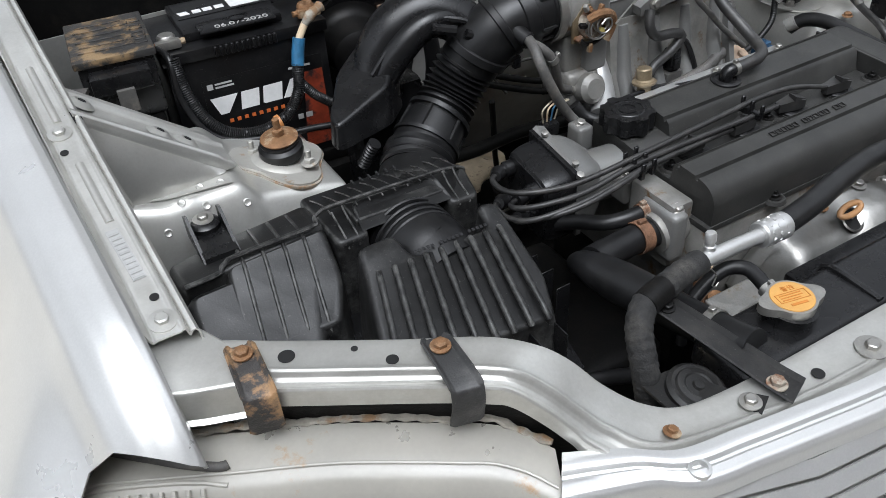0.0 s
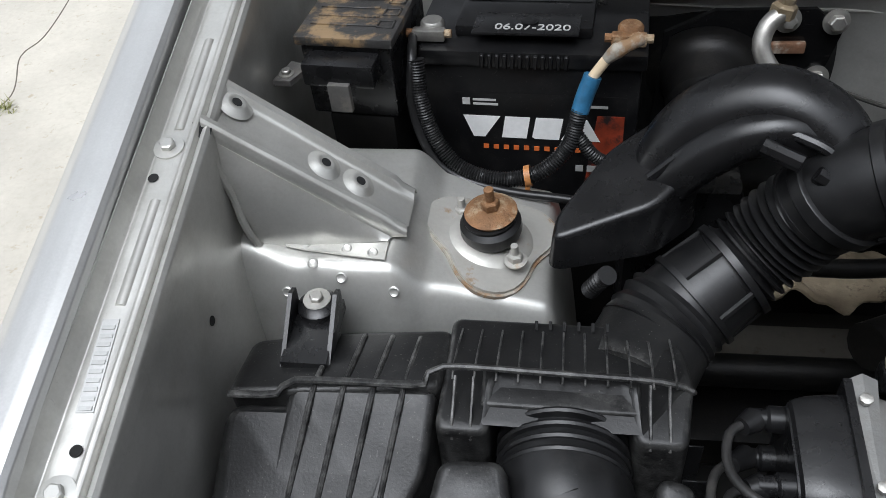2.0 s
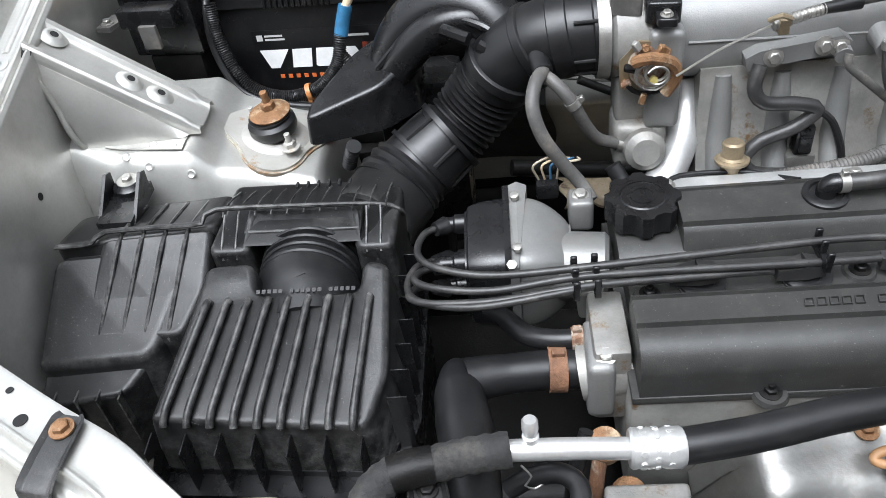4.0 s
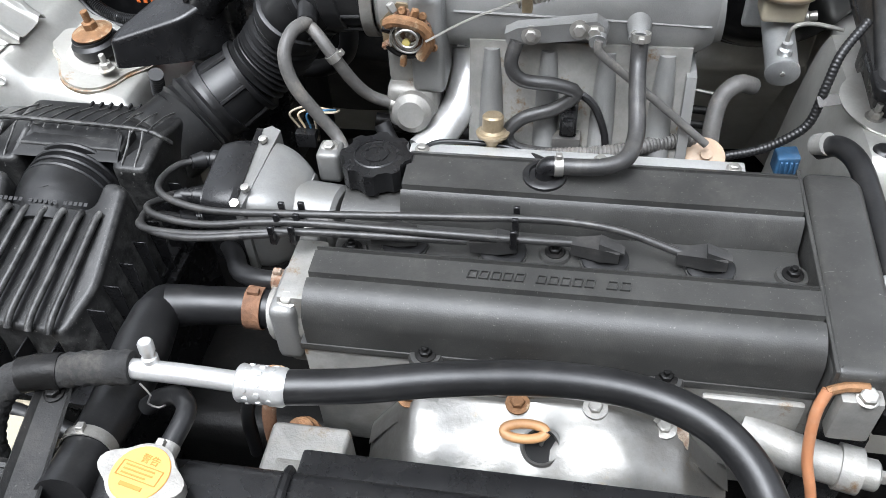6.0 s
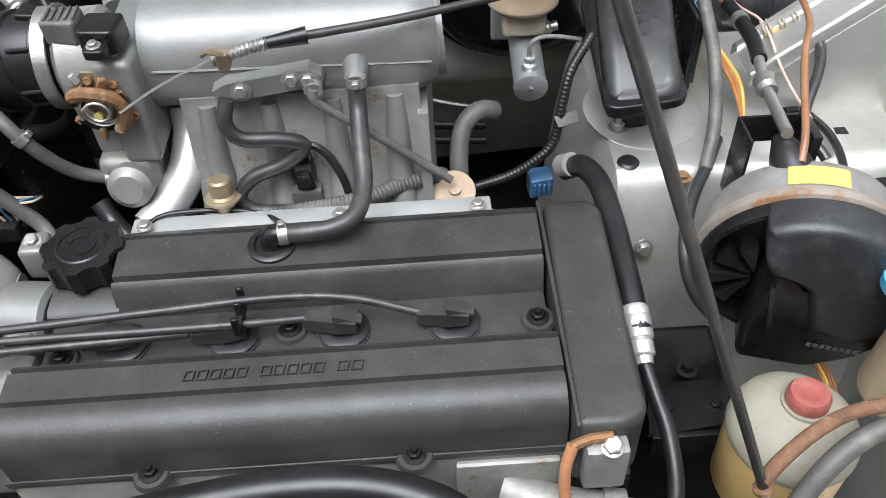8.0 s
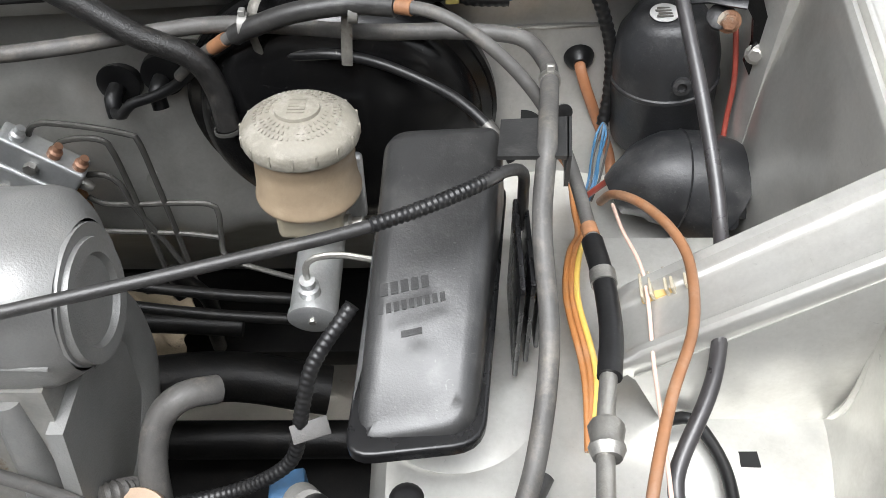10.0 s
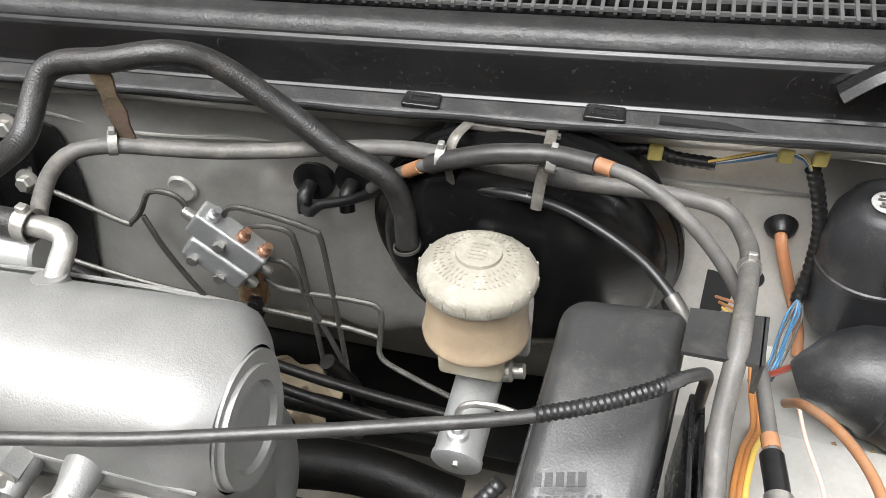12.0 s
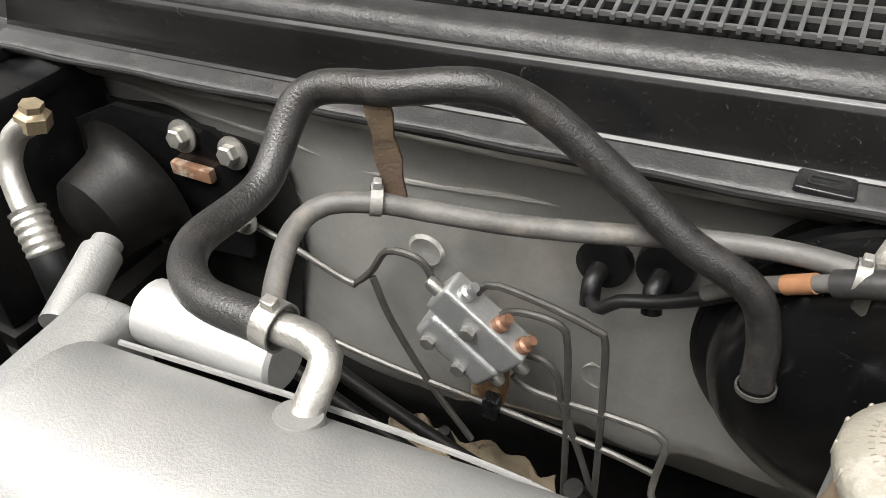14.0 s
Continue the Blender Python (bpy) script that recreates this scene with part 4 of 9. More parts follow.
twr = thing("strut_tower", "silver pressed strut tower with rust-stained top mount", "strut tower", (-0.565, 0.70, 0.4), "strut towers")


def ease(a, b, x):
    k = max(0.0, min(1.0, (x - a) / (b - a)))
    return k * k * (3 - 2 * k)


def drop_off(d, w, depth):
    return -depth * (1 - math.cos(max(0.0, min(1.0, d / w)) * math.pi / 2))


def right_tower_at(u, v):
    """Low inclined land round the top mount, a raised shoulder outboard, walls that roll over."""
    w, y = 0.378 + 0.345 * u, 0.535 + 0.295 * v
    h = 0.786 + 0.24 * (w - 0.478) * (1 - ease(0.53, 0.56, w)) + 0.040 * ease(0.528, 0.560, w)
    h += 0.012 * ease(0.63, 0.71, w)
    crest = 0.626 - 0.008 * ease(0.50, 0.56, w) + 0.010 * ease(0.64, 0.70, w)
    h += drop_off(crest - y, 0.075, 0.34) + drop_off(0.424 - w, 0.045, 0.35) + drop_off(y - 0.775, 0.05, 0.30)
    h += 0.006 * math.exp(-((w - 0.618) / 0.012) ** 2) * ease(0.56, 0.60, y) * (1 - ease(0.60, 0.63, y))
    return Vector((-w, y, h))


part("tower_shell", sheet(right_tower_at, 80, 80, 0.0015), BAYPAINT, twr)
STAINED = material("rust_stained_paint", (0.40, 0.39, 0.36), 0.40, 0.4, 0.12, 14, 0.1, 200, dust=0.3, stain=(0.30, 0.21, 0.12), stain_amount=0.12)


def mount_plate(c, grow=0.0, turn=0.0):
    """A rounded three-cornered plate."""
    pts = []
    for i in range(48):
        a = 2 * math.pi * i / 48
        r = 0.058 + 0.011 * math.cos(3 * (a - radians(35 + turn))) + grow
        pts.append((c[0] + r * math.cos(a), c[1] + r * math.sin(a)))
    return pts


TILT = Matrix.Translation((-0.478, 0.688, 0.787)) @ pose(0, 0, 0, 0, 13.5, 0) @ Matrix.Translation((0.478, -0.688, -0.787))
part("sealant_ring", moved(prism(mount_plate((-0.478, 0.688), 0.003), 0.7850, 0.7885, 0.0010), TILT), SILICONE, twr)
part("mount_plate", moved(join(prism(mount_plate((-0.478, 0.688)), 0.786, 0.7915, 0.0022, 3), lathe([(0.0, 0.0), (0.042, 0.0), (0.037, 0.004), (0.031, 0.006), (0.0, 0.006)], (-0.478, 0.688, 0.790), (0, 0, 1), 40)), TILT), STAINED, twr)


def strut_top(c, rusty=True):
    m = thing("strut_mount", "rusted strut nut on a black rubber top mount", "strut mount", c, "strut mounts")
    x, y, z = c
    part("rubber_boot", lathe([(0.0, 0.0), (0.027, 0.0), (0.029, 0.006), (0.0285, 0.014), (0.024, 0.018), (0.025, 0.022), (0.0, 0.024)], (x, y, z), (-0.06, -0.06, 1), 28), RUBBER, m)
    part("cup_washer", lathe([(0.0, 0.0), (0.023, 0.0), (0.0245, 0.003), (0.018, 0.006), (0.011, 0.0075), (0.0, 0.008)], (x, y, z + 0.023), (-0.06, -0.06, 1), 28), BOLTRUST if rusty else STEEL, m)
    part("nut", lathe([(0.0088, 0), (0.0088, 0.008), (0.007, 0.0095), (0, 0.0095)], (x, y, z + 0.030), (-0.06, -0.06, 1), 6), BOLTRUST if rusty else STEEL, m)
    part("piston_rod", rod((x, y, z + 0.036), (x - 0.0012, y - 0.0012, z + 0.053), 0.0045, 12), BOLTRUST if rusty else STEEL, m)
    return m


strut_top((-0.476, 0.687, 0.799))
for x, y, z in ((-0.452, 0.655, 0.794), (-0.506, 0.714, 0.797)):
    hex_bolt("mount_nut", (x, y, z), (-0.05, -0.05, 1), 0.0072, STAINED, 1.5, 1.2, label="flange nut on a rusty stud of the strut mount", group="mount nuts", stud=0.013)
for x, y in ((-0.650, 0.600), (-0.600, 0.606), (-0.554, 0.602), (-0.625, 0.612)):
    w = (-x - 0.378) / 0.345
    c = right_tower_at(w, (y - 0.535) / 0.295)
    e = right_tower_at(w, (y + 0.004 - 0.535) / 0.295) - c
    nn = Vector((0, -e.z, e.y)).normalized()
    solo("spot_dimple", lathe([(0.0, -0.0004), (0.0028, -0.0002), (0.0040, 0.0005), (0.0052, -0.0004)], c + nn * 0.0012, nn, 14), BAYPAINT, "small round pressed dimple on the silver tower", "dimple", "tower dimples")
# spot-welded lip of the brace on the tower shoulder
tp = thing("tower_patch", "welded silver reinforcement lip on the strut tower", "plate", (-0.60, 0.63, 0.83))
part("lip", sheet(lambda u, v: right_tower_at((0.665 - 0.103 * u - 0.378 - 0.012 * v * (1 - u)) / 0.345, (0.648 - 0.030 * v + 0.012 * v * (1 - u) - 0.535) / 0.295) + Vector((0, -0.0015, 0.0030)), 24, 10, 0.0014), BAYPAINT, tp)
for x, y in ((-0.636, 0.634), (-0.598, 0.630), (-0.574, 0.626)):
    part("spot_weld", lathe([(0.0, -0.0002), (0.003, 0.0), (0.0040, 0.0006), (0.0050, -0.0004)], right_tower_at((-x - 0.378) / 0.345, (y - 0.535) / 0.295) + Vector((0, -0.0015, 0.0034)), (0, -0.25, 1), 14), BAYPAINT, tp)

# bracing bracket from the rail to the tower
def tower_brace(sign, dy):
    bk = thing("tower_brace", "silver pressed brace with bolt holes from wing rail to strut tower", "brace", (sign * 0.62, 0.67 + dy, 0.80), "tower braces")

    def flip(p):
        return Vector((-sign * p[0], p[1] + dy, p[2]))

    def brace_at(u, v):
        x = -0.7005 + 0.1535 * u
        zc = 0.955 - 0.81 * (x + 0.70) - 0.004 * (1 - u)
        y0, y1 = 0.640 + 0.006 * u, 0.706 + 0.002 * u
        o = line_at([(0.0, -0.020, 0), (0.0, -0.004, 0), (0.02, 0.003, 0), (0.06, 0.006, 0), (0.13, 0.006, 0), (0.18, 0.001, 0), (0.22, 0.0, 0), (0.5, -0.001, 0), (0.70, 0.0, 0), (0.74, 0.002, 0), (0.80, 0.009, 0), (0.90, 0.010, 0), (0.96, 0.005, 0), (0.985, 0.0, 0), (1.0, -0.02, 0)], v)
        z = zc + o.y * (0.55 if u > 0.9 else 1.0)
        if u > 0.86:
            z = max(z, 0.8305 + o.y * 0.1) if sign < 0 else max(z, 0.797 + o.y * 0.1)
        return flip((x, y0 + (y1 - y0) * o.x, z))
    part("channel", sheet(brace_at, 30, 56, 0.0016), BAYPAINT, bk)
    nrm = (-sign * 0.63, 0, 0.78)
    for x, y in ((-0.686, 0.682), (-0.617, 0.673), (-0.590, 0.675))[:3 if sign < 0 else 0]:
        c = flip((x, y, 0.955 - 0.81 * (x + 0.70)))
        e = part("embossed_pad", lathe([(0.016, -0.0012), (0.013, 0.0002), (0.009, 0.0032), (0.0065, 0.0038), (0.0046, 0.0030)], c, nrm, 20, closed=False), BAYPAINT, bk)
        part("bolt_hole", lathe([(0, 0), (0.0045, 0), (0.0045, 0.0008), (0, 0.0008)], c + Vector(nrm) * 0.0026, nrm, 14), HOLE, e)

    def gusset_at(u, v):
        x = -0.700 + 0.139 * u
        top = Vector((x, 0.641 + 0.004 * u, 0.955 - 0.81 * (x + 0.70) - 0.014))
        foot = Vector((-0.678 + 0.115 * u, 0.630 + 0.010 * u, 0.829)) if sign < 0 else Vector((-0.700 + 0.115 * u, 0.640, 0.785))
        return flip(top.lerp(foot, v) + Vector((0, -0.006 * math.sin(math.pi * v) * (1 - u), 0)))
    part("gusset", sheet(gusset_at, 20, 12, 0.0015), BAYPAINT, bk)
    part("gusset_lip", hose([gusset_at(0.02, v / 6) + Vector((0, -0.004 - 0.003 * math.sin(v * 1.7), 0)) for v in range(7)], 0.0035, 8, 0.01), BAYPAINT, bk)
    part("notch", lathe([(0, 0), (0.009, 0), (0.009, 0.001), (0, 0.001)], flip((-0.700, 0.640, 0.949)), (-sign * 0.3, -0.4, 0.9), 6), HOLE, bk)


tower_brace(-1, 0.0)
tower_brace(1, 0.012)

# battery
BR = Matrix.Translation((-0.452, 0.826, 0.70)) @ pose(0, 0, 0, -2, 0, -4)


def bat(x0, x1, y0, y1, z0, z1, w=0.002, **k):
    return moved(block(x0, x1, y0, y1, z0, z1, w, **k), BR)


ba = thing("car_battery", "black car battery with white and orange printed front label", "battery", (-0.452, 0.90, 0.70))
part("case", bat(-0.112, 0.112, 0.004, 0.17, 0.0, 0.185, 0.004), BATTERY, ba)
lid = part("lid", join(bat(-0.116, 0.116, 0.0, 0.174, 0.183, 0.200, 0.003), bat(-0.075, 0.062, 0.030, 0.16, 0.200, 0.212, 0.003)), BATTERY, ba)
for i in range(12):
    part("grip_rib", bat(-0.045 + i * 0.0075, -0.041 + i * 0.0075, -0.0035, 0.002, 0.184, 0.198, 0.0008, seg=1), BATTERY, lid)
part("lid_panel", bat(-0.055, 0.05, 0.012, 0.055, 0.2115, 0.2145, 0.002), PLASTIC, lid)
part("vent_plug", moved(lathe([(0, 0), (0.009, 0), (0.009, 0.002), (0.004, 0.003), (0, 0.002)], (0, 0.036, 0.2145)), BR), PLASTIC, lid)
FR = BR @ Matrix(((1, 0, 0, 0), (0, 0, -1, 0.0036), (0, 1, 0, 0), (0, 0, 0, 1)))
part("label_sheet", bars(FR, [rect(-0.072, 0.012, 0.100, 0.152)]), BATTERY, ba)
FR2 = FR @ Matrix.Translation((0, 0, 0.0005))
part("label_red_field", bars(FR2, [[(0.058, 0.012), (0.099, 0.012), (0.099, 0.130), (0.072, 0.130)]]), REDINK, ba)
FR3 = FR @ Matrix.Translation((0, 0, 0.001))
for shape in ([(-0.066, 0.125), (-0.056, 0.099), (-0.044, 0.099), (-0.027, 0.125)], [(-0.026, 0.099), (0.0, 0.099), (0.004, 0.125), (-0.022, 0.125)], [(0.006, 0.101), (0.009, 0.099), (0.034, 0.099), (0.038, 0.125), (0.010, 0.125)], [(0.036, 0.099), (0.076, 0.099), (0.062, 0.125), (0.050, 0.125)]):
    part("brand_shape", bars(FR3, [shape]), WHITEINK, ba, "bold white brand block")
part("slogan_bars", bars(FR3, [rect(-0.046 + 0.0108 * i, 0.084, -0.0405 + 0.0108 * i, 0.0895) for i in range(10)]), ORANGEINK, ba)
for b in (rect(-0.066, 0.138, -0.058, 0.146), rect(-0.055, 0.143, -0.031, 0.1455), rect(-0.055, 0.138, -0.029, 0.1405), rect(0.050, 0.139, 0.082, 0.142), rect(0.052, 0.060, 0.060, 0.068), rect(0.064, 0.060, 0.074, 0.068)):
    part("small_print", bars(FR3, [b]), GREYCAP, ba)
TOPF = BR @ Matrix.Translation((0, 0.0, 0.2125))
part("top_label", bars(BR @ Matrix.Translation((0, 0, 0.2125)), [rect(-0.070, 0.085, 0.058, 0.150)]), BATTERY, lid)
part("top_print", bars(BR @ Matrix.Translation((0, 0, 0.2131)), [rect(-0.064, 0.098, -0.050, 0.112, -0.003), rect(-0.046, 0.098, -0.034, 0.112), rect(-0.031, 0.098, -0.018, 0.112), rect(-0.014, 0.098, -0.001, 0.112), rect(0.006, 0.092, 0.056, 0.135)]), WHITEINK, lid)
plate_text("06.07-2020", 0.0165, BR @ Matrix.Translation((0.004, 0.024, 0.2148)), GREYCAP, lid, "chalk_date")
for x, lab, mat in ((-0.098, "grey lead terminal clamp with rusty bolt", STEEL), (0.098, "brown corroded terminal clamp", BOLTRUST)):
    tm = thing("terminal_clamp", lab, "terminal clamp", BR @ Vector((x, 0.03, 0.2)), "battery terminals")
    part("post_ring", moved(lathe([(0.007, 0), (0.0125, 0), (0.0125, 0.014), (0.010, 0.017), (0.0, 0.017)], (x, 0.032, 0.200)), BR), mat, tm)
    part("ear", bat(x - 0.018, x + 0.016, 0.012, 0.024, 0.202, 0.214, 0.003), mat, tm)
    part("clamp_bolt", moved(rod((x - 0.024, 0.018, 0.209), (x + 0.022, 0.018, 0.209), 0.0045, 8), BR), BOLTRUST, tm)
tray = solo("battery_tray", bat(-0.12, 0.12, -0.002, 0.18, -0.02, -0.001, 0.004), DARKSTEEL, "dark rusted steel tray under the battery", "battery tray")
solo("battery_shelf", block(-0.66, -0.30, 0.80, 1.0, 0.40, 0.679, 0.01), DARKSTEEL, "dark steel shelf carrying the battery tray", "shelf", kind="structure")
# battery leads
cb = thing("earth_lead", "black corrugated battery lead looped over the strut tower", "cable", (-0.5, 0.79, 0.80))
neg, pos = BR @ Vector((-0.115, 0.015, 0.207)), BR @ Vector((0.094, 0.012, 0.206))
part("conduit", hose([(-0.556, 0.815, 0.905), (-0.553, 0.803, 0.865), (-0.540, 0.792, 0.825), (-0.515, 0.780, 0.800), (-0.475, 0.772, 0.792), (-0.435, 0.775, 0.800), (-0.408, 0.785, 0.825), (-0.398, 0.796, 0.86)], 0.0078, 14, ribs=0.0007, pitch=0.0028), RUBBER, cb)
part("wire", hose([neg, (-0.560, 0.815, 0.905), (-0.562, 0.800, 0.86), (-0.547, 0.785, 0.815), (-0.52, 0.775, 0.793), (-0.47, 0.762, 0.785), (-0.41, 0.755, 0.782), (-0.38, 0.75, 0.78)], 0.0048, 10), RUBBER, cb)
part("blue_tape", hose([(-0.398, 0.796, 0.858), (-0.393, 0.801, 0.875), (-0.387, 0.805, 0.892)], 0.0088, 12), BLUETAPE, cb, "blue insulating tape")
part("beige_sleeve", hose([(-0.388, 0.804, 0.890), (-0.381, 0.806, 0.900), (-0.374, 0.807, 0.910)], 0.0052, 10), BEIGEWIRE, cb)
part("corroded_end", hose([(-0.376, 0.806, 0.908), (-0.366, 0.808, 0.917), (-0.356, 0.812, 0.920), (-0.345, 0.820, 0.922)], 0.0062, 10, radii=[0.005, 0.008, 0.006, 0.007]), SILICONE, cb)
part("tail", hose([(-0.400, 0.790, 0.835), (-0.385, 0.786, 0.815), (-0.37, 0.79, 0.80), (-0.35, 0.80, 0.78)], 0.0065, 12, ribs=0.0006, pitch=0.0028), RUBBER, cb)
part("cable_tie", lathe([(0.0095, -0.003), (0.011, -0.003), (0.011, 0.003), (0.0095, 0.003), (0.0095, -0.003)], (-0.447, 0.773, 0.796), (1, 0.05, 0.2), 16, closed=False), ORANGEWIRE, cb, "faded orange cable tie")
part("tie_tail", block(-0.4495, -0.4445, 0.764, 0.766, 0.766, 0.792, 0.0006), ORANGEWIRE, cb)

# fuse box beside the battery
fx = thing("fuse_box", "black fuse box with a rust-dusted lid beside the battery", "fuse box", (-0.62, 0.86, 0.86))
FXM = Matrix.Translation((-0.624, 0.812, 0.892)) @ pose(0, 0, 0, 0, 0, -6)
part("body", moved(block(-0.046, 0.046, 0.0, 0.125, -0.05, 0.030, 0.004), FXM), PLASTIC, fx)
flid = part("lid", moved(block(-0.050, 0.050, -0.004, 0.13, 0.030, 0.040, 0.003), FXM), FUSELID, fx)
for i in range(6):
    part("moulded_bar", moved(block(-0.040 + 0.003 * (i % 2), 0.030 - 0.004 * (i % 3), 0.020 + 0.017 * i, 0.024 + 0.017 * i, 0.0395, 0.0415, 0.0005, 1), FXM), FUSELID, flid)
for i in range(4):
    part("moulded_frame", join(*[moved(block(a, b, c, d, 0.0395, 0.0415, 0.0004, 1), FXM) for a, b, c, d in ((0.028, 0.045, 0.018 + 0.024 * i, 0.020 + 0.024 * i), (0.028, 0.045, 0.030 + 0.024 * i, 0.032 + 0.024 * i), (0.028, 0.030, 0.018 + 0.024 * i, 0.032 + 0.024 * i), (0.043, 0.045, 0.018 + 0.024 * i, 0.032 + 0.024 * i))]), FUSELID, flid)
part("front_cover", moved(block(-0.036, 0.036, -0.030, -0.002, 0.002, 0.026, 0.003), FXM), PLASTIC, fx)
part("latch", moved(block(-0.010, 0.012, -0.036, -0.029, -0.022, 0.008, 0.0015), FXM), GREYRUBBER, fx)
part("foot", moved(prism([(-0.068, -0.03), (-0.05, -0.03), (-0.04, 0.0), (-0.062, 0.006)], 0.0, 0.006, 0.0015), FXM), GREYRUBBER, fx)
hex_bolt("foot_bolt", FXM @ Vector((-0.058, -0.018, 0.006)), (0, 0, 1), 0.0052, STEEL, 1.5, parent=fx)
part("support", moved(block(-0.03, 0.04, 0.0, 0.10, -0.19, -0.05, 0.004), FXM), DARKSTEEL, fx)

# ---- air filter box, snorkel and intake hose ----
ab = thing("air_filter_box", "scuffed black ribbed plastic air filter box", "air filter box", (-0.45, 0.45, 0.55))
def rear_top(x, y):
    return (0.8215 - 0.42 * (0.503 - y) if y < 0.503 else 0.8215 - 0.29 * (y - 0.503)) - 0.025 * (x + 0.50)


part("rear_cover", moulded([(-0.501, 0.464), (-0.461, 0.464), (-0.457, 0.507), (-0.360, 0.507), (-0.355, 0.464), (-0.317, 0.464), (-0.311, 0.515), (-0.314, 0.556), (-0.330, 0.581), (-0.500, 0.581)], 0.70, rear_top, 0.006, 0.010, 0.0), SCUFFED, ab)
part("visor", moulded([(-0.468, 0.484), (-0.350, 0.484), (-0.350, 0.520), (-0.468, 0.520)], 0.796, lambda x, y: rear_top(x, y) - 0.0004, 0.003, 0.003), SCUFFED, ab)
for x in (-0.488, -0.474, -0.344, -0.330):
    part("lug_rib", hose([(x, 0.503, 0.8222), (x, 0.490, rear_top(x, 0.490) + 0.0004), (x, 0.470, rear_top(x, 0.470) + 0.0002), (x, 0.464, 0.796)], 0.0013, 6, 0.01), SCUFFED, ab)
rim = [(-0.664, 0.482, 0.812), (-0.625, 0.484, 0.813), (-0.612, 0.494, 0.818), (-0.52, 0.494, 0.820), (-0.510, 0.497, 0.822), (-0.497, 0.508, 0.826), (-0.41, 0.508, 0.824), (-0.335, 0.508, 0.820), (-0.314, 0.506, 0.814), (-0.311, 0.515, 0.800)]
part("seam_rim", hose(rim, 0.0032, 8, 0.01, flat=0.8), SCUFFED, ab)
part("left_cover", moulded([(-0.669, 0.484), (-0.500, 0.496), (-0.497, 0.568), (-0.598, 0.563), (-0.669, 0.550)], 0.68, lambda x, y: 0.813 - 0.24 * (y - 0.492) + 0.05 * (x + 0.58), 0.007, 0.012), SCUFFED, ab)
part("left_slope", moulded([(-0.636, 0.406), (-0.529, 0.405), (-0.507, 0.445), (-0.502, 0.499), (-0.618, 0.496)], 0.64, lambda x, y: 0.8145 - 0.66 * (0.497 - y), 0.007, 0.010, 0.006), SCUFFED, ab)
part("left_outer", moulded([(-0.677, 0.380), (-0.556, 0.386), (-0.512, 0.490), (-0.670, 0.487)], 0.62, lambda x, y: 0.806 - 0.62 * (0.487 - y), 0.012, 0.018, 0.006), SCUFFED, ab)
part("left_skirt", moulded([(-0.672, 0.350), (-0.585, 0.360), (-0.545, 0.42), (-0.668, 0.42)], 0.60, lambda x, y: 0.720 + 0.36 * (y - 0.35), 0.006, 0.010), SCUFFED, ab)
for i in range(4):
    x = -0.598 + i * 0.0235
    part("cover_rib", hose([(x - 0.0155, 0.4065, 0.746), (x - 0.015, 0.411, 0.7565), (x - 0.008, 0.450, 0.7840), (x - 0.001, 0.488, 0.8095), (x + 0.001, 0.520, 0.8075), (x + 0.003, 0.557, 0.7985)], 0.0024, 8, 0.008), SCUFFED, ab)
for i in range(4):
    x = -0.655 + i * 0.022
    part("skirt_rib", block(x, x + 0.002, 0.352, 0.372, 0.66, 0.726, 0.0005, 1), SCUFFED, ab)
for i in range(11):
    x = -0.490 + i * 0.0165
    part("top_rib", hose([(x, 0.500, 0.8215), (x, 0.512, 0.8235 - 0.0003 * i), (x, 0.540, 0.8135), (x, 0.566, 0.8018)], 0.0009, 6, 0.02), SCUFFED, ab)
for i in range(6):
    x = -0.430 + i * 0.0115
    part("edge_slot", block(x - 0.0013, x + 0.0013, 0.569, 0.5785, 0.794, 0.8015, 0.0003, 1), HOLE, ab)
fb_pts = [(-0.530, 0.300), (-0.335, 0.288), (-0.317, 0.335), (-0.317, 0.432), (-0.342, 0.436), (-0.345, 0.407), (-0.440, 0.407), (-0.446, 0.438), (-0.492, 0.436), (-0.497, 0.41)]
part("front_cover", moulded(fb_pts, 0.70, lambda x, y: 0.760 + 0.44 * (y - 0.300) - 0.02 * (x + 0.50), 0.007, 0.011, 0.008), SCUFFED, ab)
for i in range(9):
    f = i / 8
    a = Vector((-0.484 + 0.150 * f, 0.398, 0.8065 - 0.004 * f))
    b = Vector((-0.514 + 0.168 * f, 0.300 - 0.008 * f, 0.7645 - 0.003 * f))
    part("front_rib", hose([a + Vector((0, 0, -0.0035)), a.lerp(b, 0.05) + Vector((0, 0, 0.0012)), a.lerp(b, 0.5) + Vector((0, 0, 0.0013)), a.lerp(b, 0.94) + Vector((0, 0, 0.0012)), b + Vector((0, -0.006, -0.006))], 0.0036, 10, 0.012), SCUFFED, ab)
part("embossed_print", bars(flat_frame((-0.393, 0.403, 0.8085), (1, 0, -0.02), (0, 1, 0.35)), [rect(-0.046 + 0.0052 * i, -0.002, -0.0425 + 0.0052 * i, 0.002) for i in range(18) if i % 7 != 5]), PLASTIC, ab)
part("lower_case", prism([(-0.540, 0.292), (-0.325, 0.278), (-0.306, 0.34), (-0.306, 0.52), (-0.66, 0.52), (-0.66, 0.40), (-0.545, 0.40)], 0.45, 0.70, 0.006), PLASTIC, ab)
for i in range(7):
    f = i / 6
    part("skirt_rib", block(-0.530 + 0.19 * f, -0.5285 + 0.19 * f, 0.274 - 0.012 * f, 0.297 - 0.012 * f, 0.690, 0.748, 0.0004, 1), PLASTIC, ab)
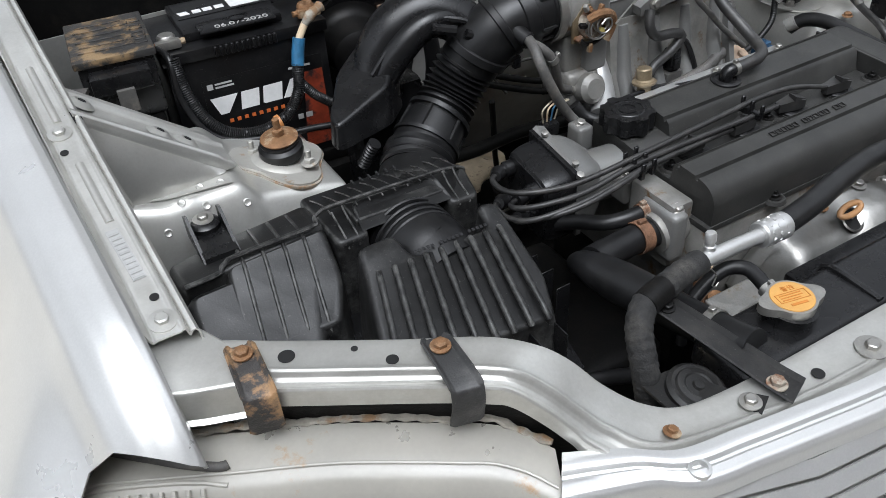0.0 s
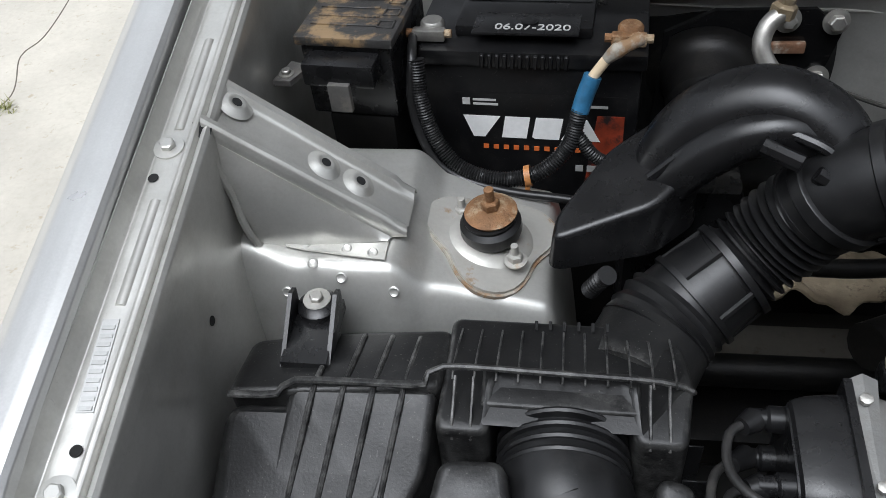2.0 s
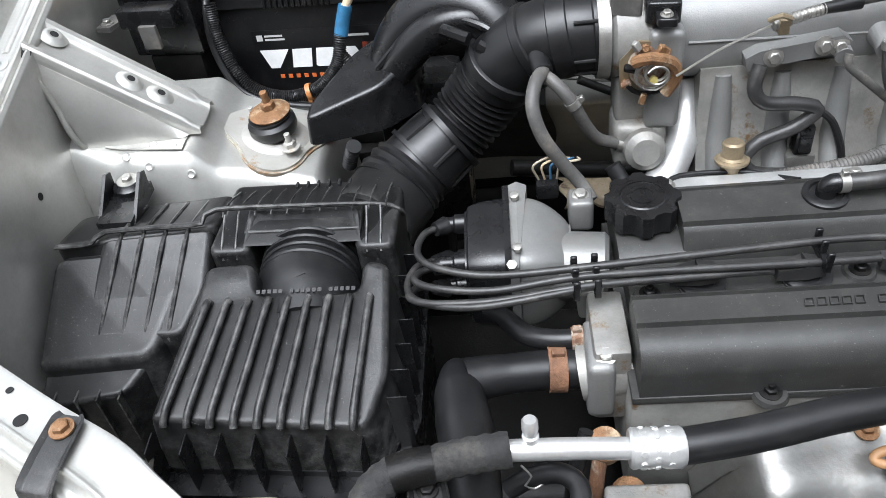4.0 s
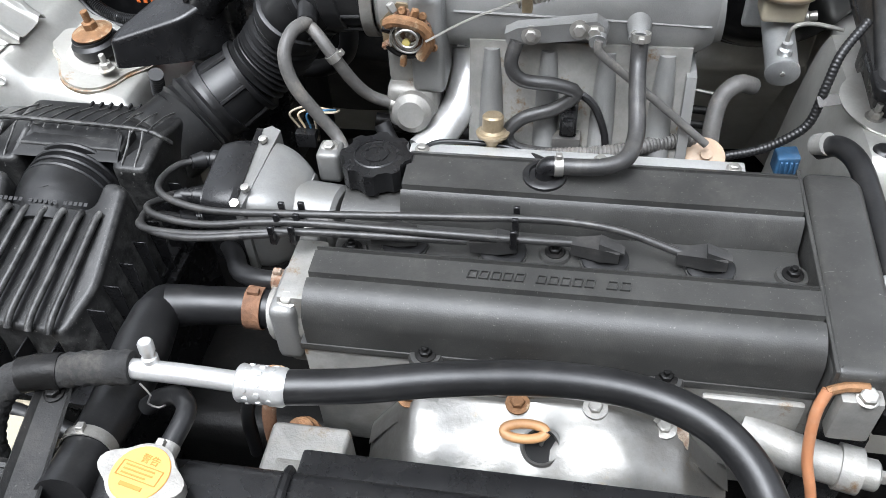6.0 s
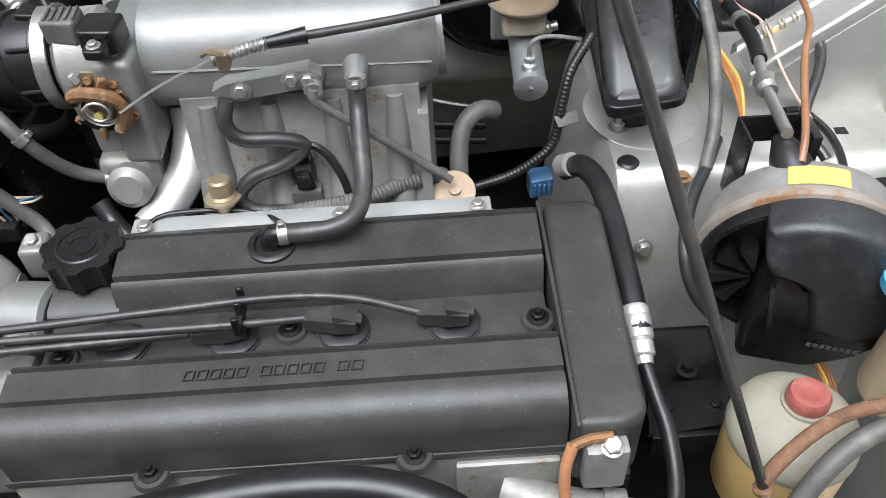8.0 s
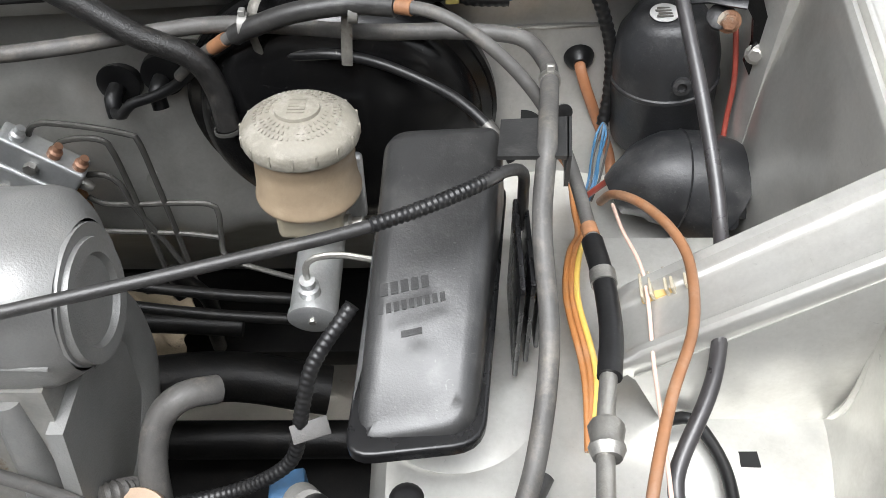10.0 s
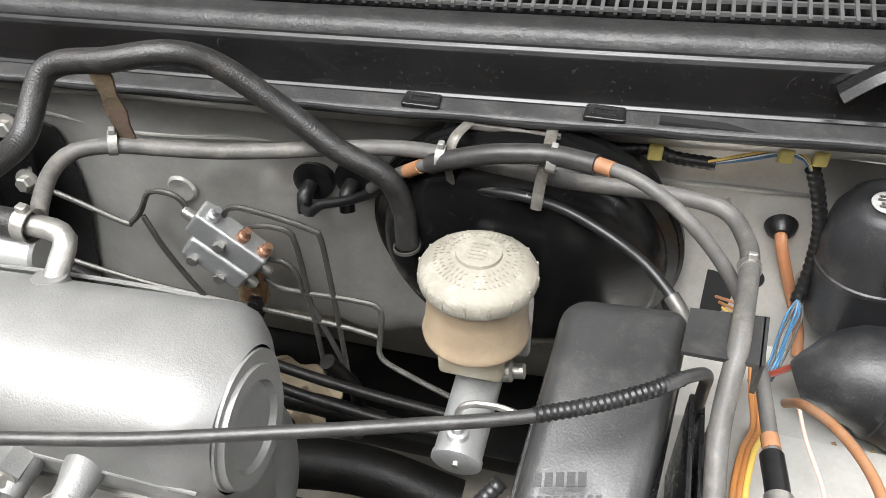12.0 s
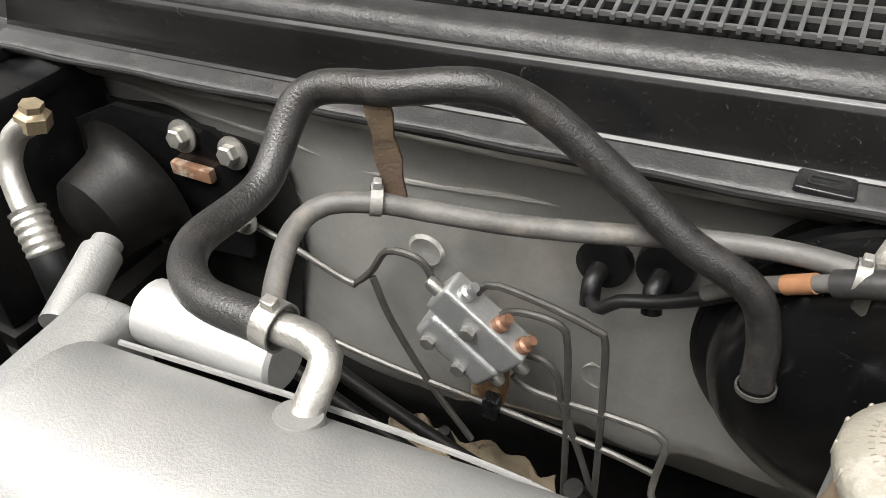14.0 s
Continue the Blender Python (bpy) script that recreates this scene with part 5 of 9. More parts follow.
for i in range(7):
    part("side_rib", block(-0.318, -0.300, 0.310 + 0.03 * i, 0.3115 + 0.03 * i, 0.690, 0.765, 0.0004, 1), PLASTIC, ab)
part("case_flange", prism([(-0.545, 0.270), (-0.318, 0.256), (-0.298, 0.34), (-0.298, 0.52), (-0.545, 0.52)], 0.684, 0.692, 0.002), PLASTIC, ab)
part("spring_clip", hose([(-0.530, 0.278, 0.735), (-0.532, 0.268, 0.722), (-0.527, 0.262, 0.708), (-0.520, 0.266, 0.695)], 0.004, 8), STEEL, ab)
# bellows between the two halves
part("bellows", hose([(-0.398, 0.398, 0.757), (-0.401, 0.43, 0.764), (-0.405, 0.446, 0.767), (-0.408, 0.508, 0.767)], 0.050, 30, 0.003, radii=[0.047, 0.0495, 0.0500, 0.045, 0.045]), RUBBER, ab)
for i in range(4):
    y = 0.450 + i * 0.0105
    part("bellows_ridge", lathe([(0.044, -0.0036), (0.0500, -0.0022), (0.0510, 0.0), (0.0500, 0.0022), (0.044, 0.0036)], (-0.405 - 0.0003 * i, y, 0.7675), (0, 1, 0), 34, closed=False), RUBBER, ab)
# mounting ear with bolt
ear = thing("air_box_mount", "black plastic mounting ear of the air filter box", "mount", (-0.612, 0.57, 0.79))
part("pad", lathe([(0, 0), (0.017, 0), (0.0175, 0.012), (0.012, 0.016), (0, 0.016)], (-0.613, 0.573, 0.806), (0, 0, 1), 22), PLASTIC, ear)
for x in (-0.632, -0.594):
    part("cheek", prism([(0.512, 0.802), (0.575, 0.806), (0.578, 0.832), (0.568, 0.836)], x - 0.0018, x + 0.0018, 0.0008, axis="x"), PLASTIC, ear)
part("web", prism([(-0.632, 0.515), (-0.594, 0.515), (-0.594, 0.585), (-0.632, 0.585)], 0.800, 0.812, 0.002), PLASTIC, ear)
hex_bolt("mount_bolt", (-0.613, 0.574, 0.822), (0, -0.05, 1), 0.0062, STEEL, 1.9, parent=ear)
# intake hose to the throttle
ih = thing("intake_hose", "black moulded intake hose with corrugated middle", "intake hose", (-0.25, 0.63, 0.72))
part("box_outlet", hose([(-0.355, 0.545, 0.758), (-0.343, 0.572, 0.760), (-0.330, 0.600, 0.762)], 0.049, 30), SCUFFED, ih)
part("collar", hose([(-0.334, 0.592, 0.763), (-0.325, 0.604, 0.768), (-0.312, 0.617, 0.775)], 0.0475, 32, 0.003, ribs=0.0020, pitch=0.0125), RUBBER, ih)
part("shaped_duct", hose([(-0.318, 0.611, 0.771), (-0.292, 0.630, 0.786), (-0.264, 0.646, 0.802)], 0.042, 28, 0.004, radii=[0.0455, 0.0435, 0.0400]), RUBBER, ih)
for p, q, rr in (((-0.300, 0.6245, 0.7815), (-0.296, 0.627, 0.784), 0.0475), ((-0.268, 0.644, 0.800), (-0.263, 0.6465, 0.803), 0.0455)):
    part("flange_rib", hose([p, q], rr, 28, 0.002), RUBBER, ih)
for a in range(6):
    c, d = math.cos(a * math.pi / 3 + 0.4), math.sin(a * math.pi / 3 + 0.4)
    ax = Vector((0.82, 0.47, 0.47)).normalized()
    sd = ax.cross(Vector((0, 0, 1))).normalized()
    o = sd * c + sd.cross(ax) * d
    part("moulded_web", hose([Vector((-0.298, 0.6255, 0.7825)) + o * 0.0435, Vector((-0.266, 0.645, 0.801)) + o * 0.0415], 0.0028, 6, 0.02), RUBBER, ih)
part("corrugation", hose([(-0.266, 0.645, 0.801), (-0.242, 0.655, 0.822), (-0.224, 0.657, 0.844), (-0.209, 0.655, 0.866)], 0.0380, 30, ribs=0.0042, pitch=0.0092), RUBBER, ih)
part("elbow", hose([(-0.209, 0.655, 0.863), (-0.195, 0.648, 0.886), (-0.170, 0.640, 0.908), (-0.135, 0.634, 0.920), (-0.095, 0.632, 0.922)], 0.044, 26, radii=[0.041, 0.041, 0.041, 0.040, 0.039]), RUBBER, ih)
for c, d, r, w in (((-0.199, 0.650, 0.880), (0.5, -0.2, 0.85), 0.0455, 0.005), ((-0.168, 0.6395, 0.909), (0.8, -0.2, 0.5), 0.0440, 0.004), ((-0.140, 0.635, 0.9185), (1, -0.1, 0.2), 0.0432, 0.009), ((-0.108, 0.632, 0.922), (1, 0, 0.05), 0.0420, 0.003)):
    part("elbow_band", lathe([(0.036, -w - 0.002), (r - 0.001, -w - 0.001), (r, -w), (r, w), (r - 0.001, w + 0.001), (0.036, w + 0.002)], c, d, 32, closed=False), RUBBER, ih)
for p, q in (((-0.197, 0.649, 0.883), (-0.170, 0.640, 0.907)), ((-0.132, 0.6335, 0.9205), (-0.108, 0.632, 0.922))):
    for o in ((0.010, -0.030, 0.027), (0.022, -0.036, -0.012), (0.012, -0.028, -0.030)):
        o = Vector(o) if p[0] < -0.15 else Vector((0.0, o[1] * 1.06, o[2] * 0.98))
        part("moulded_rail", hose([Vector(p) + o, Vector(q) + o], 0.0022, 8, 0.02), RUBBER, ih)
part("spigot", rod((-0.168, 0.606, 0.915), (-0.163, 0.583, 0.908), 0.010), RUBBER, ih)
# resonator snorkel
sn = thing("resonator_snorkel", "satin black plastic resonator with curled snorkel", "resonator", (-0.32, 0.70, 0.80))
part("wedge", moulded([(-0.420, 0.626), (-0.418, 0.652), (-0.374, 0.718), (-0.330, 0.748), (-0.296, 0.738), (-0.298, 0.688), (-0.335, 0.650)], 0.815, lambda x, y: 0.848 + 0.19 * (x + 0.418) + 0.20 * (y - 0.628), 0.007, 0.012, 0.003), PLASTIC, sn)
part("curl", hose([(-0.335, 0.705, 0.855), (-0.312, 0.714, 0.885), (-0.284, 0.714, 0.912), (-0.248, 0.706, 0.926), (-0.214, 0.690, 0.918), (-0.194, 0.670, 0.895), (-0.190, 0.655, 0.870)], 0.036, 24, radii=[0.024, 0.031, 0.034, 0.034, 0.033, 0.031, 0.028]), PLASTIC, sn)
part("inner_lobe", hose([(-0.330, 0.688, 0.852), (-0.302, 0.684, 0.888), (-0.268, 0.680, 0.916), (-0.232, 0.676, 0.922), (-0.204, 0.670, 0.904), (-0.200, 0.668, 0.884), (-0.222, 0.672, 0.872)], 0.022, 18, radii=[0.020, 0.020, 0.020, 0.019, 0.017, 0.015, 0.012]), PLASTIC, sn)
part("curl_rib", hose([(-0.322, 0.700, 0.884), (-0.296, 0.702, 0.920), (-0.268, 0.700, 0.944), (-0.238, 0.694, 0.952), (-0.206, 0.680, 0.942), (-0.182, 0.666, 0.915)], 0.0022, 8), PLASTIC, sn)
part("mould_seam", hose([(-0.340, 0.680, 0.872), (-0.305, 0.682, 0.905), (-0.262, 0.675, 0.927), (-0.222, 0.655, 0.926), (-0.198, 0.640, 0.912)], 0.0045, 8), PLASTIC, sn)
for a, b in (((-0.262, 0.655, 0.925), (-0.235, 0.640, 0.920)), ((-0.225, 0.635, 0.915), (-0.205, 0.628, 0.905))):
    part("moulded_lug", hose([a, b], 0.007, 8), PLASTIC, sn)
part("stub", hose([(-0.385, 0.640, 0.775), (-0.378, 0.632, 0.795), (-0.372, 0.625, 0.81)], 0.0075, 14, ribs=0.0012, pitch=0.005), RUBBER, sn)
part("lower_body", block(-0.355, -0.25, 0.705, 0.775, 0.62, 0.835, 0.015), PLASTIC, sn)

# ---- engine: head, cover, distributor, leads, exhaust shield ----
hd = thing("engine_block", "weathered cast aluminium engine block and cylinder head", "engine", (0.1, 0.4, 0.30))
part("head", block(-0.112, 0.355, 0.298, 0.525, 0.62, 0.762, 0.006), OLDCAST, hd)
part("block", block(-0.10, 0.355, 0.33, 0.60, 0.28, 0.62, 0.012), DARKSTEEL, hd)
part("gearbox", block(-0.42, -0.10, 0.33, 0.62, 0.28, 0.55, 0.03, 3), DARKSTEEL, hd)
part("thermostat_housing", hose([(-0.150, 0.345, 0.745), (-0.13, 0.345, 0.748), (-0.108, 0.348, 0.75)], 0.026, 20), OLDCAST, hd)
part("head_end", block(-0.140, -0.108, 0.325, 0.40, 0.70, 0.79, 0.006), OLDCAST, hd)
part("intake_flange", block(-0.03, 0.28, 0.525, 0.56, 0.66, 0.77, 0.004), CAST, hd)

vc = thing("valve_cover", "satin black painted twin-ridge valve cover with raised lettering bars", "valve cover", (0.1, 0.40, 0.76))
X0, X1 = -0.106, 0.309
front = [(0.2975, 0.764), (0.2975, 0.788)] + [(0.3255 - 0.028 * math.cos(radians(9 * k)), 0.7888 + 0.028 * math.sin(radians(9 * k))) for k in range(1, 11)] + [(0.327, 0.8168), (0.3280, 0.8130), (0.3312, 0.8130), (0.3322, 0.8184), (0.357, 0.8198), (0.3578, 0.8150), (0.3608, 0.8150), (0.3618, 0.8190), (0.366, 0.816), (0.370, 0.793), (0.372, 0.789), (0.372, 0.764)]
part("front_ridge", prism(front, X0, X1, 0.0007, 1, axis="x"), COVER, vc)
rear = [(0.430, 0.764), (0.430, 0.789), (0.432, 0.793), (0.438, 0.816), (0.4435, 0.8203), (0.4445, 0.8165), (0.4475, 0.8165), (0.4486, 0.8222), (0.488, 0.8258), (0.4888, 0.8210), (0.4918, 0.8212), (0.4928, 0.8250), (0.502, 0.820), (0.512, 0.80), (0.515, 0.764)]
part("rear_ridge", prism(rear, -0.048, X1, 0.0007, 1, axis="x"), COVER, vc)
part("rear_shelf", prism([(0.430, 0.764), (0.430, 0.796), (0.434, 0.800), (0.455, 0.802), (0.515, 0.806), (0.518, 0.764)], X0, -0.046, 0.003, 2, axis="x"), COVER, vc)
part("plug_valley", block(X0 + 0.004, X1, 0.368, 0.434, 0.764, 0.7895, 0.002), COVER, vc)
part("gasket_flange", block(X0 - 0.006, X1 + 0.002, 0.296, 0.520, 0.7575, 0.766, 0.002), COVER, vc)
tc = part("timing_end", moulded([(0.3105, 0.286), (0.350, 0.286), (0.366, 0.298), (0.369, 0.502), (0.360, 0.514), (0.318, 0.514)], 0.735, lambda x, y: 0.807 + 0.045 * (y - 0.29), 0.008, 0.010), COVER, vc)
part("end_step", moulded([(0.312, 0.2865), (0.3155, 0.2865), (0.3155, 0.512), (0.312, 0.512)], 0.76, lambda x, y: 0.8085 + 0.045 * (y - 0.29), 0.001, 0.001), COVER, vc)
part("timing_lower", block(0.315, 0.362, 0.285, 0.50, 0.45, 0.735, 0.01), PLASTIC, vc)
x = 0.028
for word, wd in ((5, 0.0098), (5, 0.0098), (2, 0.0105)):
    for k in range(word):
        letters = [rect(x, -0.0042, x + wd - 0.0022, -0.0034, 0.0002), rect(x + 0.0012, 0.0034, x + wd - 0.0010, 0.0042, 0.0002), rect(x, -0.0034, x + 0.0009, 0.0034, 0.0012), rect(x + wd - 0.0031, -0.0034, x + wd - 0.0022, 0.0034, 0.0012)]
        part("raised_bar", bars(flat_frame((0, 0.3440, 0.8186), (1, 0, 0), (0, 1, 0.065)), letters, 0.0026), COVER, vc)
        x += wd
    x += 0.008
for x in (-0.038, 0.052, 0.142, 0.232):
    part("plug_seat", lathe([(0.022, 0.0), (0.022, 0.0022), (0.018, 0.003), (0.0165, 0.0005), (0.0, 0.0005)], (x, 0.401, 0.7893), (0, 0, 1), 26, closed=False), COVER, vc)
for x, y, z in ((0.300, 0.400, 0.7895), (0.098, 0.405, 0.7895), (-0.002, 0.297, 0.764), (0.195, 0.297, 0.764), (-0.085, 0.39, 0.789)):
    part("bolt_boss", lathe([(0, 0), (0.015, 0), (0.013, 0.004), (0.0, 0.005)], (x, y, z - 0.001), (0, 0, 1), 20), COVER, vc)
    hex_bolt("cover_bolt", (x, y, z + 0.003), (0, 0, 1), 0.0058, DARKSTEEL, 1.6, label="black domed nut and washer on the valve cover", group="cover bolts", stud=0.004)
oc = thing("oil_filler_cap", "black ribbed oil filler cap", "oil cap", (-0.079, 0.482, 0.806))
prof = []
for k in range(48):
    a = 2 * math.pi * k / 48
    r = 0.033 + 0.0022 * (1 if math.cos(8 * a) > -0.2 else -1)
    prof.append((-0.079 + r * math.cos(a), 0.482 + r * math.sin(a)))
part("grip", prism(prof, 0.806, 0.829, 0.0025, 2), PLASTIC, oc)
part("face_ring", lathe([(0.010, 0), (0.010, 0.0012), (0.012, 0.0012), (0.012, 0.0), (0.020, 0), (0.0205, 0.0012), (0.022, 0.0)], (-0.079, 0.482, 0.8288), (0, 0, 1), 30, closed=False), PLASTIC, oc)

ds = thing("distributor", "distributor with black cap on a cast aluminium body", "distributor", (-0.18, 0.46, 0.74))
def rounded_shell(x0, x1, shrink, power):
    def at(u, v):
        c, d = math.cos(2 * math.pi * v), math.sin(2 * math.pi * v)
        k = (1 - shrink * min(u / 0.9, 1) ** power) * (1 if u < 0.91 else 0.93 if u < 0.96 else 0.0)
        y = 0.046 * k * math.copysign(abs(c) ** 0.36, c)
        z = 0.047 * k * math.copysign(abs(d) ** 0.36, d)
        return Vector((x0 + (x1 - x0) * min(u / 0.95, 1), 0.467 + y, 0.767 + z + 0.178 * y))
    return sheet(at, 24, 48, 0)


part("cap", rounded_shell(-0.203, -0.248, 0.10, 3), PLASTIC, ds)
part("cap_flange", prism([(-0.206, 0.418), (-0.198, 0.418), (-0.186, 0.516), (-0.196, 0.520), (-0.206, 0.516)], 0.72, 0.83, 0.003, tops=[0.806, 0.806, 0.824, 0.826, 0.824]), DISTCAST, ds)
part("body", rounded_shell(-0.197, -0.146, 0.42, 2.2), DISTCAST, ds)
part("neck", rod((-0.168, 0.462, 0.765), (-0.112, 0.455, 0.765), 0.034, 26), DISTCAST, ds)
for y, z in ((0.415, 0.772), (0.507, 0.80)):
    part("mount_ear", block(-0.146, -0.122, y - 0.014, y + 0.014, z - 0.022, z + 0.014, 0.006, 3), DISTCAST, ds)
    hex_bolt("ear_bolt", (-0.134, y, z + 0.013), (0, -0.2, 1), 0.006, STEEL, 1.4, parent=ds)
part("cap_lip", prism([(-0.210, 0.421), (-0.204, 0.421), (-0.204, 0.515), (-0.210, 0.515)], 0.73, 0.815, 0.0015, tops=[0.811, 0.811, 0.826, 0.826]), PLASTIC, ds)
for y, z in ((0.436, 0.813), (0.498, 0.824)):
    part("flange_screw", lathe([(0.0045, 0), (0.0045, 0.004), (0, 0.005)], (-0.198, y, z), (-0.1, -0.2, 1), 8), STEEL, ds)
part("cap_screw", lathe([(0.005, 0), (0.005, 0.006), (0, 0.007)], (-0.204, 0.420, 0.806), (0, -0.4, 1), 6), STEEL, ds)
for y, z in ((0.448, 0.760), (0.498, 0.795), (0.446, 0.79), (0.490, 0.755)):
    t = part("tower", lathe([(0.010, 0.0), (0.010, 0.016), (0.0075, 0.018), (0.0075, 0.030)], (-0.242, y, z), (-1, 0, 0), 18), PLASTIC, ds)
plug = thing("wire_plug", "black connector with thin yellow and white wires", "connector", (-0.165, 0.53, 0.80))
part("shell", block(-0.176, -0.154, 0.524, 0.543, 0.797, 0.815, 0.003), PLASTIC, plug)
for i, m in enumerate((CREAM, BEIGEWIRE, BLUEWIRE, CREAM)):
    part("wire", hose([(-0.173 + 0.006 * i, 0.535, 0.815), (-0.178 + 0.009 * i, 0.530, 0.836), (-0.160 + 0.009 * i, 0.535, 0.842 - 0.002 * i), (-0.145 + 0.004 * i, 0.55, 0.828)], 0.0012, 6, step=0.002), m, plug)

def lead(points, boot_at, toward):
    w = thing("ignition_lead", "black rubber ignition lead with angled plug boot", "ignition lead", points[0], "ignition leads")
    part("cable", hose(points, 0.0036, 10), HOSEGREY, w)
    part("cap_boot", hose([points[0], line_at(points[:2], 0.5)], 0.0085, 14, radii=[0.0095, 0.007]), RUBBER, w)
    b = Vector(boot_at)
    d = (Vector(points[-1]) - b)
    d.z = 0
    turn = Matrix.Translation(b) @ pose(0, 0, 0, 0, 0, math.degrees(math.atan2(d.y, d.x)))
    neck = prism([(0.030, -0.005), (0.030, 0.005), (0.004, 0.0095), (-0.012, 0.008), (-0.012, -0.008), (0.004, -0.0095)], -0.002, 0.010, 0.0012, 1, tops=[0.010, 0.010, 0.013, 0.0085, 0.0085, 0.013])
    boot = part("plug_boot", moved(neck, turn), HOSEGREY, w)
    part("boot_shoulder", moved(prism([(0.006, -0.0065), (0.006, 0.0065), (-0.016, 0.0045), (-0.016, -0.0045)], 0.006, 0.013, 0.001, 1, tops=[0.0165, 0.0165, 0.0075, 0.0075]), turn), HOSEGREY, boot)
    part("plug_cap", lathe([(0.0210, 0.0), (0.0210, 0.0035), (0.0190, 0.0050), (0.0120, 0.0050), (0.0110, 0.0030), (0, 0.0030)], b - Vector((0, 0, 0.0085)), (0, 0, 1), 26), RUBBER, w)


zt = 0.815
lead([(-0.268, 0.497, 0.795), (-0.288, 0.480, 0.80), (-0.292, 0.445, 0.806), (-0.272, 0.418, 0.812), (-0.22, 0.402, 0.814), (-0.13, 0.398, 0.822), (0.0, 0.406, 0.824), (0.09, 0.414, 0.822), (0.150, 0.412, 0.818), (0.205, 0.402, 0.806)], (0.232, 0.401, 0.799), 1)
lead([(-0.268, 0.447, 0.788), (-0.290, 0.438, 0.79), (-0.294, 0.415, 0.80), (-0.27, 0.395, 0.808), (-0.22, 0.385, 0.812), (-0.14, 0.388, 0.820), (0.0, 0.393, 0.816), (0.07, 0.399, 0.810), (0.112, 0.404, 0.806)], (0.142, 0.401, 0.799), 1)
lead([(-0.268, 0.446, 0.758), (-0.293, 0.432, 0.775), (-0.300, 0.405, 0.79), (-0.278, 0.385, 0.80), (-0.22, 0.376, 0.808), (-0.14, 0.380, 0.816), (-0.05, 0.388, 0.812), (0.02, 0.396, 0.806)], (0.052, 0.401, 0.799), 1)
lead([(-0.268, 0.490, 0.756), (-0.296, 0.462, 0.775), (-0.303, 0.42, 0.786), (-0.285, 0.390, 0.796), (-0.235, 0.372, 0.806), (-0.16, 0.376, 0.814), (-0.11, 0.388, 0.812), (-0.068, 0.398, 0.804)], (-0.038, 0.401, 0.799), 1)
for x, y in ((-0.150, 0.388), (-0.132, 0.390), (0.062, 0.405)):
    c = thing("lead_clip", "black plastic comb clip holding the ignition leads", "clip", (x, y, 0.80), "lead clips")
    part("comb", block(x - 0.003, x + 0.003, y - 0.018, y + 0.018, 0.808, 0.817, 0.001), PLASTIC, c)
    for k in range(3):
        part("tooth", block(x - 0.003, x + 0.003, y - 0.019 + 0.016 * k, y - 0.015 + 0.016 * k, 0.814, 0.830, 0.001, 1), PLASTIC, c)

# exhaust heat shield with dipstick
es = thing("heat_shield", "pressed bright exhaust heat shield with bulged ribs", "heat shield", (0.1, 0.24, 0.50))


def shield_at(u, v):
    x = -0.058 + 0.322 * u
    top = 0.700 + 0.030 * math.sin(math.pi * min(1, 0.06 + u * 0.95)) + 0.006 * math.sin(u * 12)
    o = line_at([(0.292, 0.0, 0), (0.284, 0.004, 0), (0.270, 0.0, 0), (0.248, -0.010, 0), (0.225, -0.028, 0), (0.205, -0.060, 0), (0.196, -0.10, 0), (0.194, -0.18, 0)], v)
    side = 0.05 * max(0.0, abs(2 * u - 1) - 0.72) / 0.28
    bulge = 0.006 * (math.exp(-((u - 0.18) / 0.07) ** 2) + math.exp(-((u - 0.72) / 0.14) ** 2) - 0.9 * math.exp(-((u - 0.47) / 0.06) ** 2))
    k = math.sin(math.pi * min(1.0, v * 1.2))
    return Vector((x, o.x - bulge * k + 0.5 * side * (1 if v > 0.3 else 0.2), top + o.y - side + bulge * 0.6 * k))


part("pressing", sheet(shield_at, 60, 30, 0.0012), SHIELD, es)
part("dipstick_hole", lathe([(0, 0.0008), (0.0145, 0.0008), (0.0145, 0.0), (0.0, 0.0)], shield_at(0.49, 0.42) + Vector((0, -0.002, 0.002)), (0, -0.62, 0.78), 22), HOLE, es)
part("hole_rim", lathe([(0.0135, 0.001), (0.0150, 0.003), (0.0172, 0.0015)], shield_at(0.49, 0.42) + Vector((0, -0.002, 0.002)), (0, -0.62, 0.78), 24, closed=False), SHIELD, es)
for u in (0.13, 0.42, 0.62, 0.80):
    p = shield_at(u, 0.15)
    hex_bolt("shield_bolt", p, (0, -0.1, 1), 0.0062, STEEL if u > 0.5 else BOLTRUST, 1.7, parent=es)
dk = thing("dipstick", "orange dipstick ring on a steel blade", "dipstick", (0.085, 0.25, 0.70))
hp = shield_at(0.49, 0.42)
loop = [Vector((0.086 + 0.0175 * math.cos(a), 0.250 + 0.0050 * math.sin(a), 0.740 + 0.002 * math.cos(a) + 0.0035 * math.sin(a))) for a in [2 * math.pi * k / 12 for k in range(13)]]
part("ring", hose(loop, 0.0040, 10), material("faded_orange_ring", (0.36, 0.19, 0.08), 0.5, 0, 0.2, 60, dust=0.2), dk)
part("blade", hose([(0.103, 0.250, 0.741), hp + Vector((0, 0, 0.0)), hp + Vector((0.0, 0.02, -0.05))], 0.0018, 8), STEEL, dk)
solo("exhaust_manifold", hose([(-0.02, 0.285, 0.700), (0.10, 0.283, 0.706), (0.22, 0.285, 0.700)], 0.015, 12), RUST, "rusted brown exhaust manifold flange behind the shield", "exhaust manifold")
br = thing("lift_bracket", "rusted lifting bracket bolted to the timing end", "bracket", (0.33, 0.28, 0.74))
part("lug", block(0.318, 0.350, 0.272, 0.288, 0.742, 0.792, 0.004), OLDCAST, br)
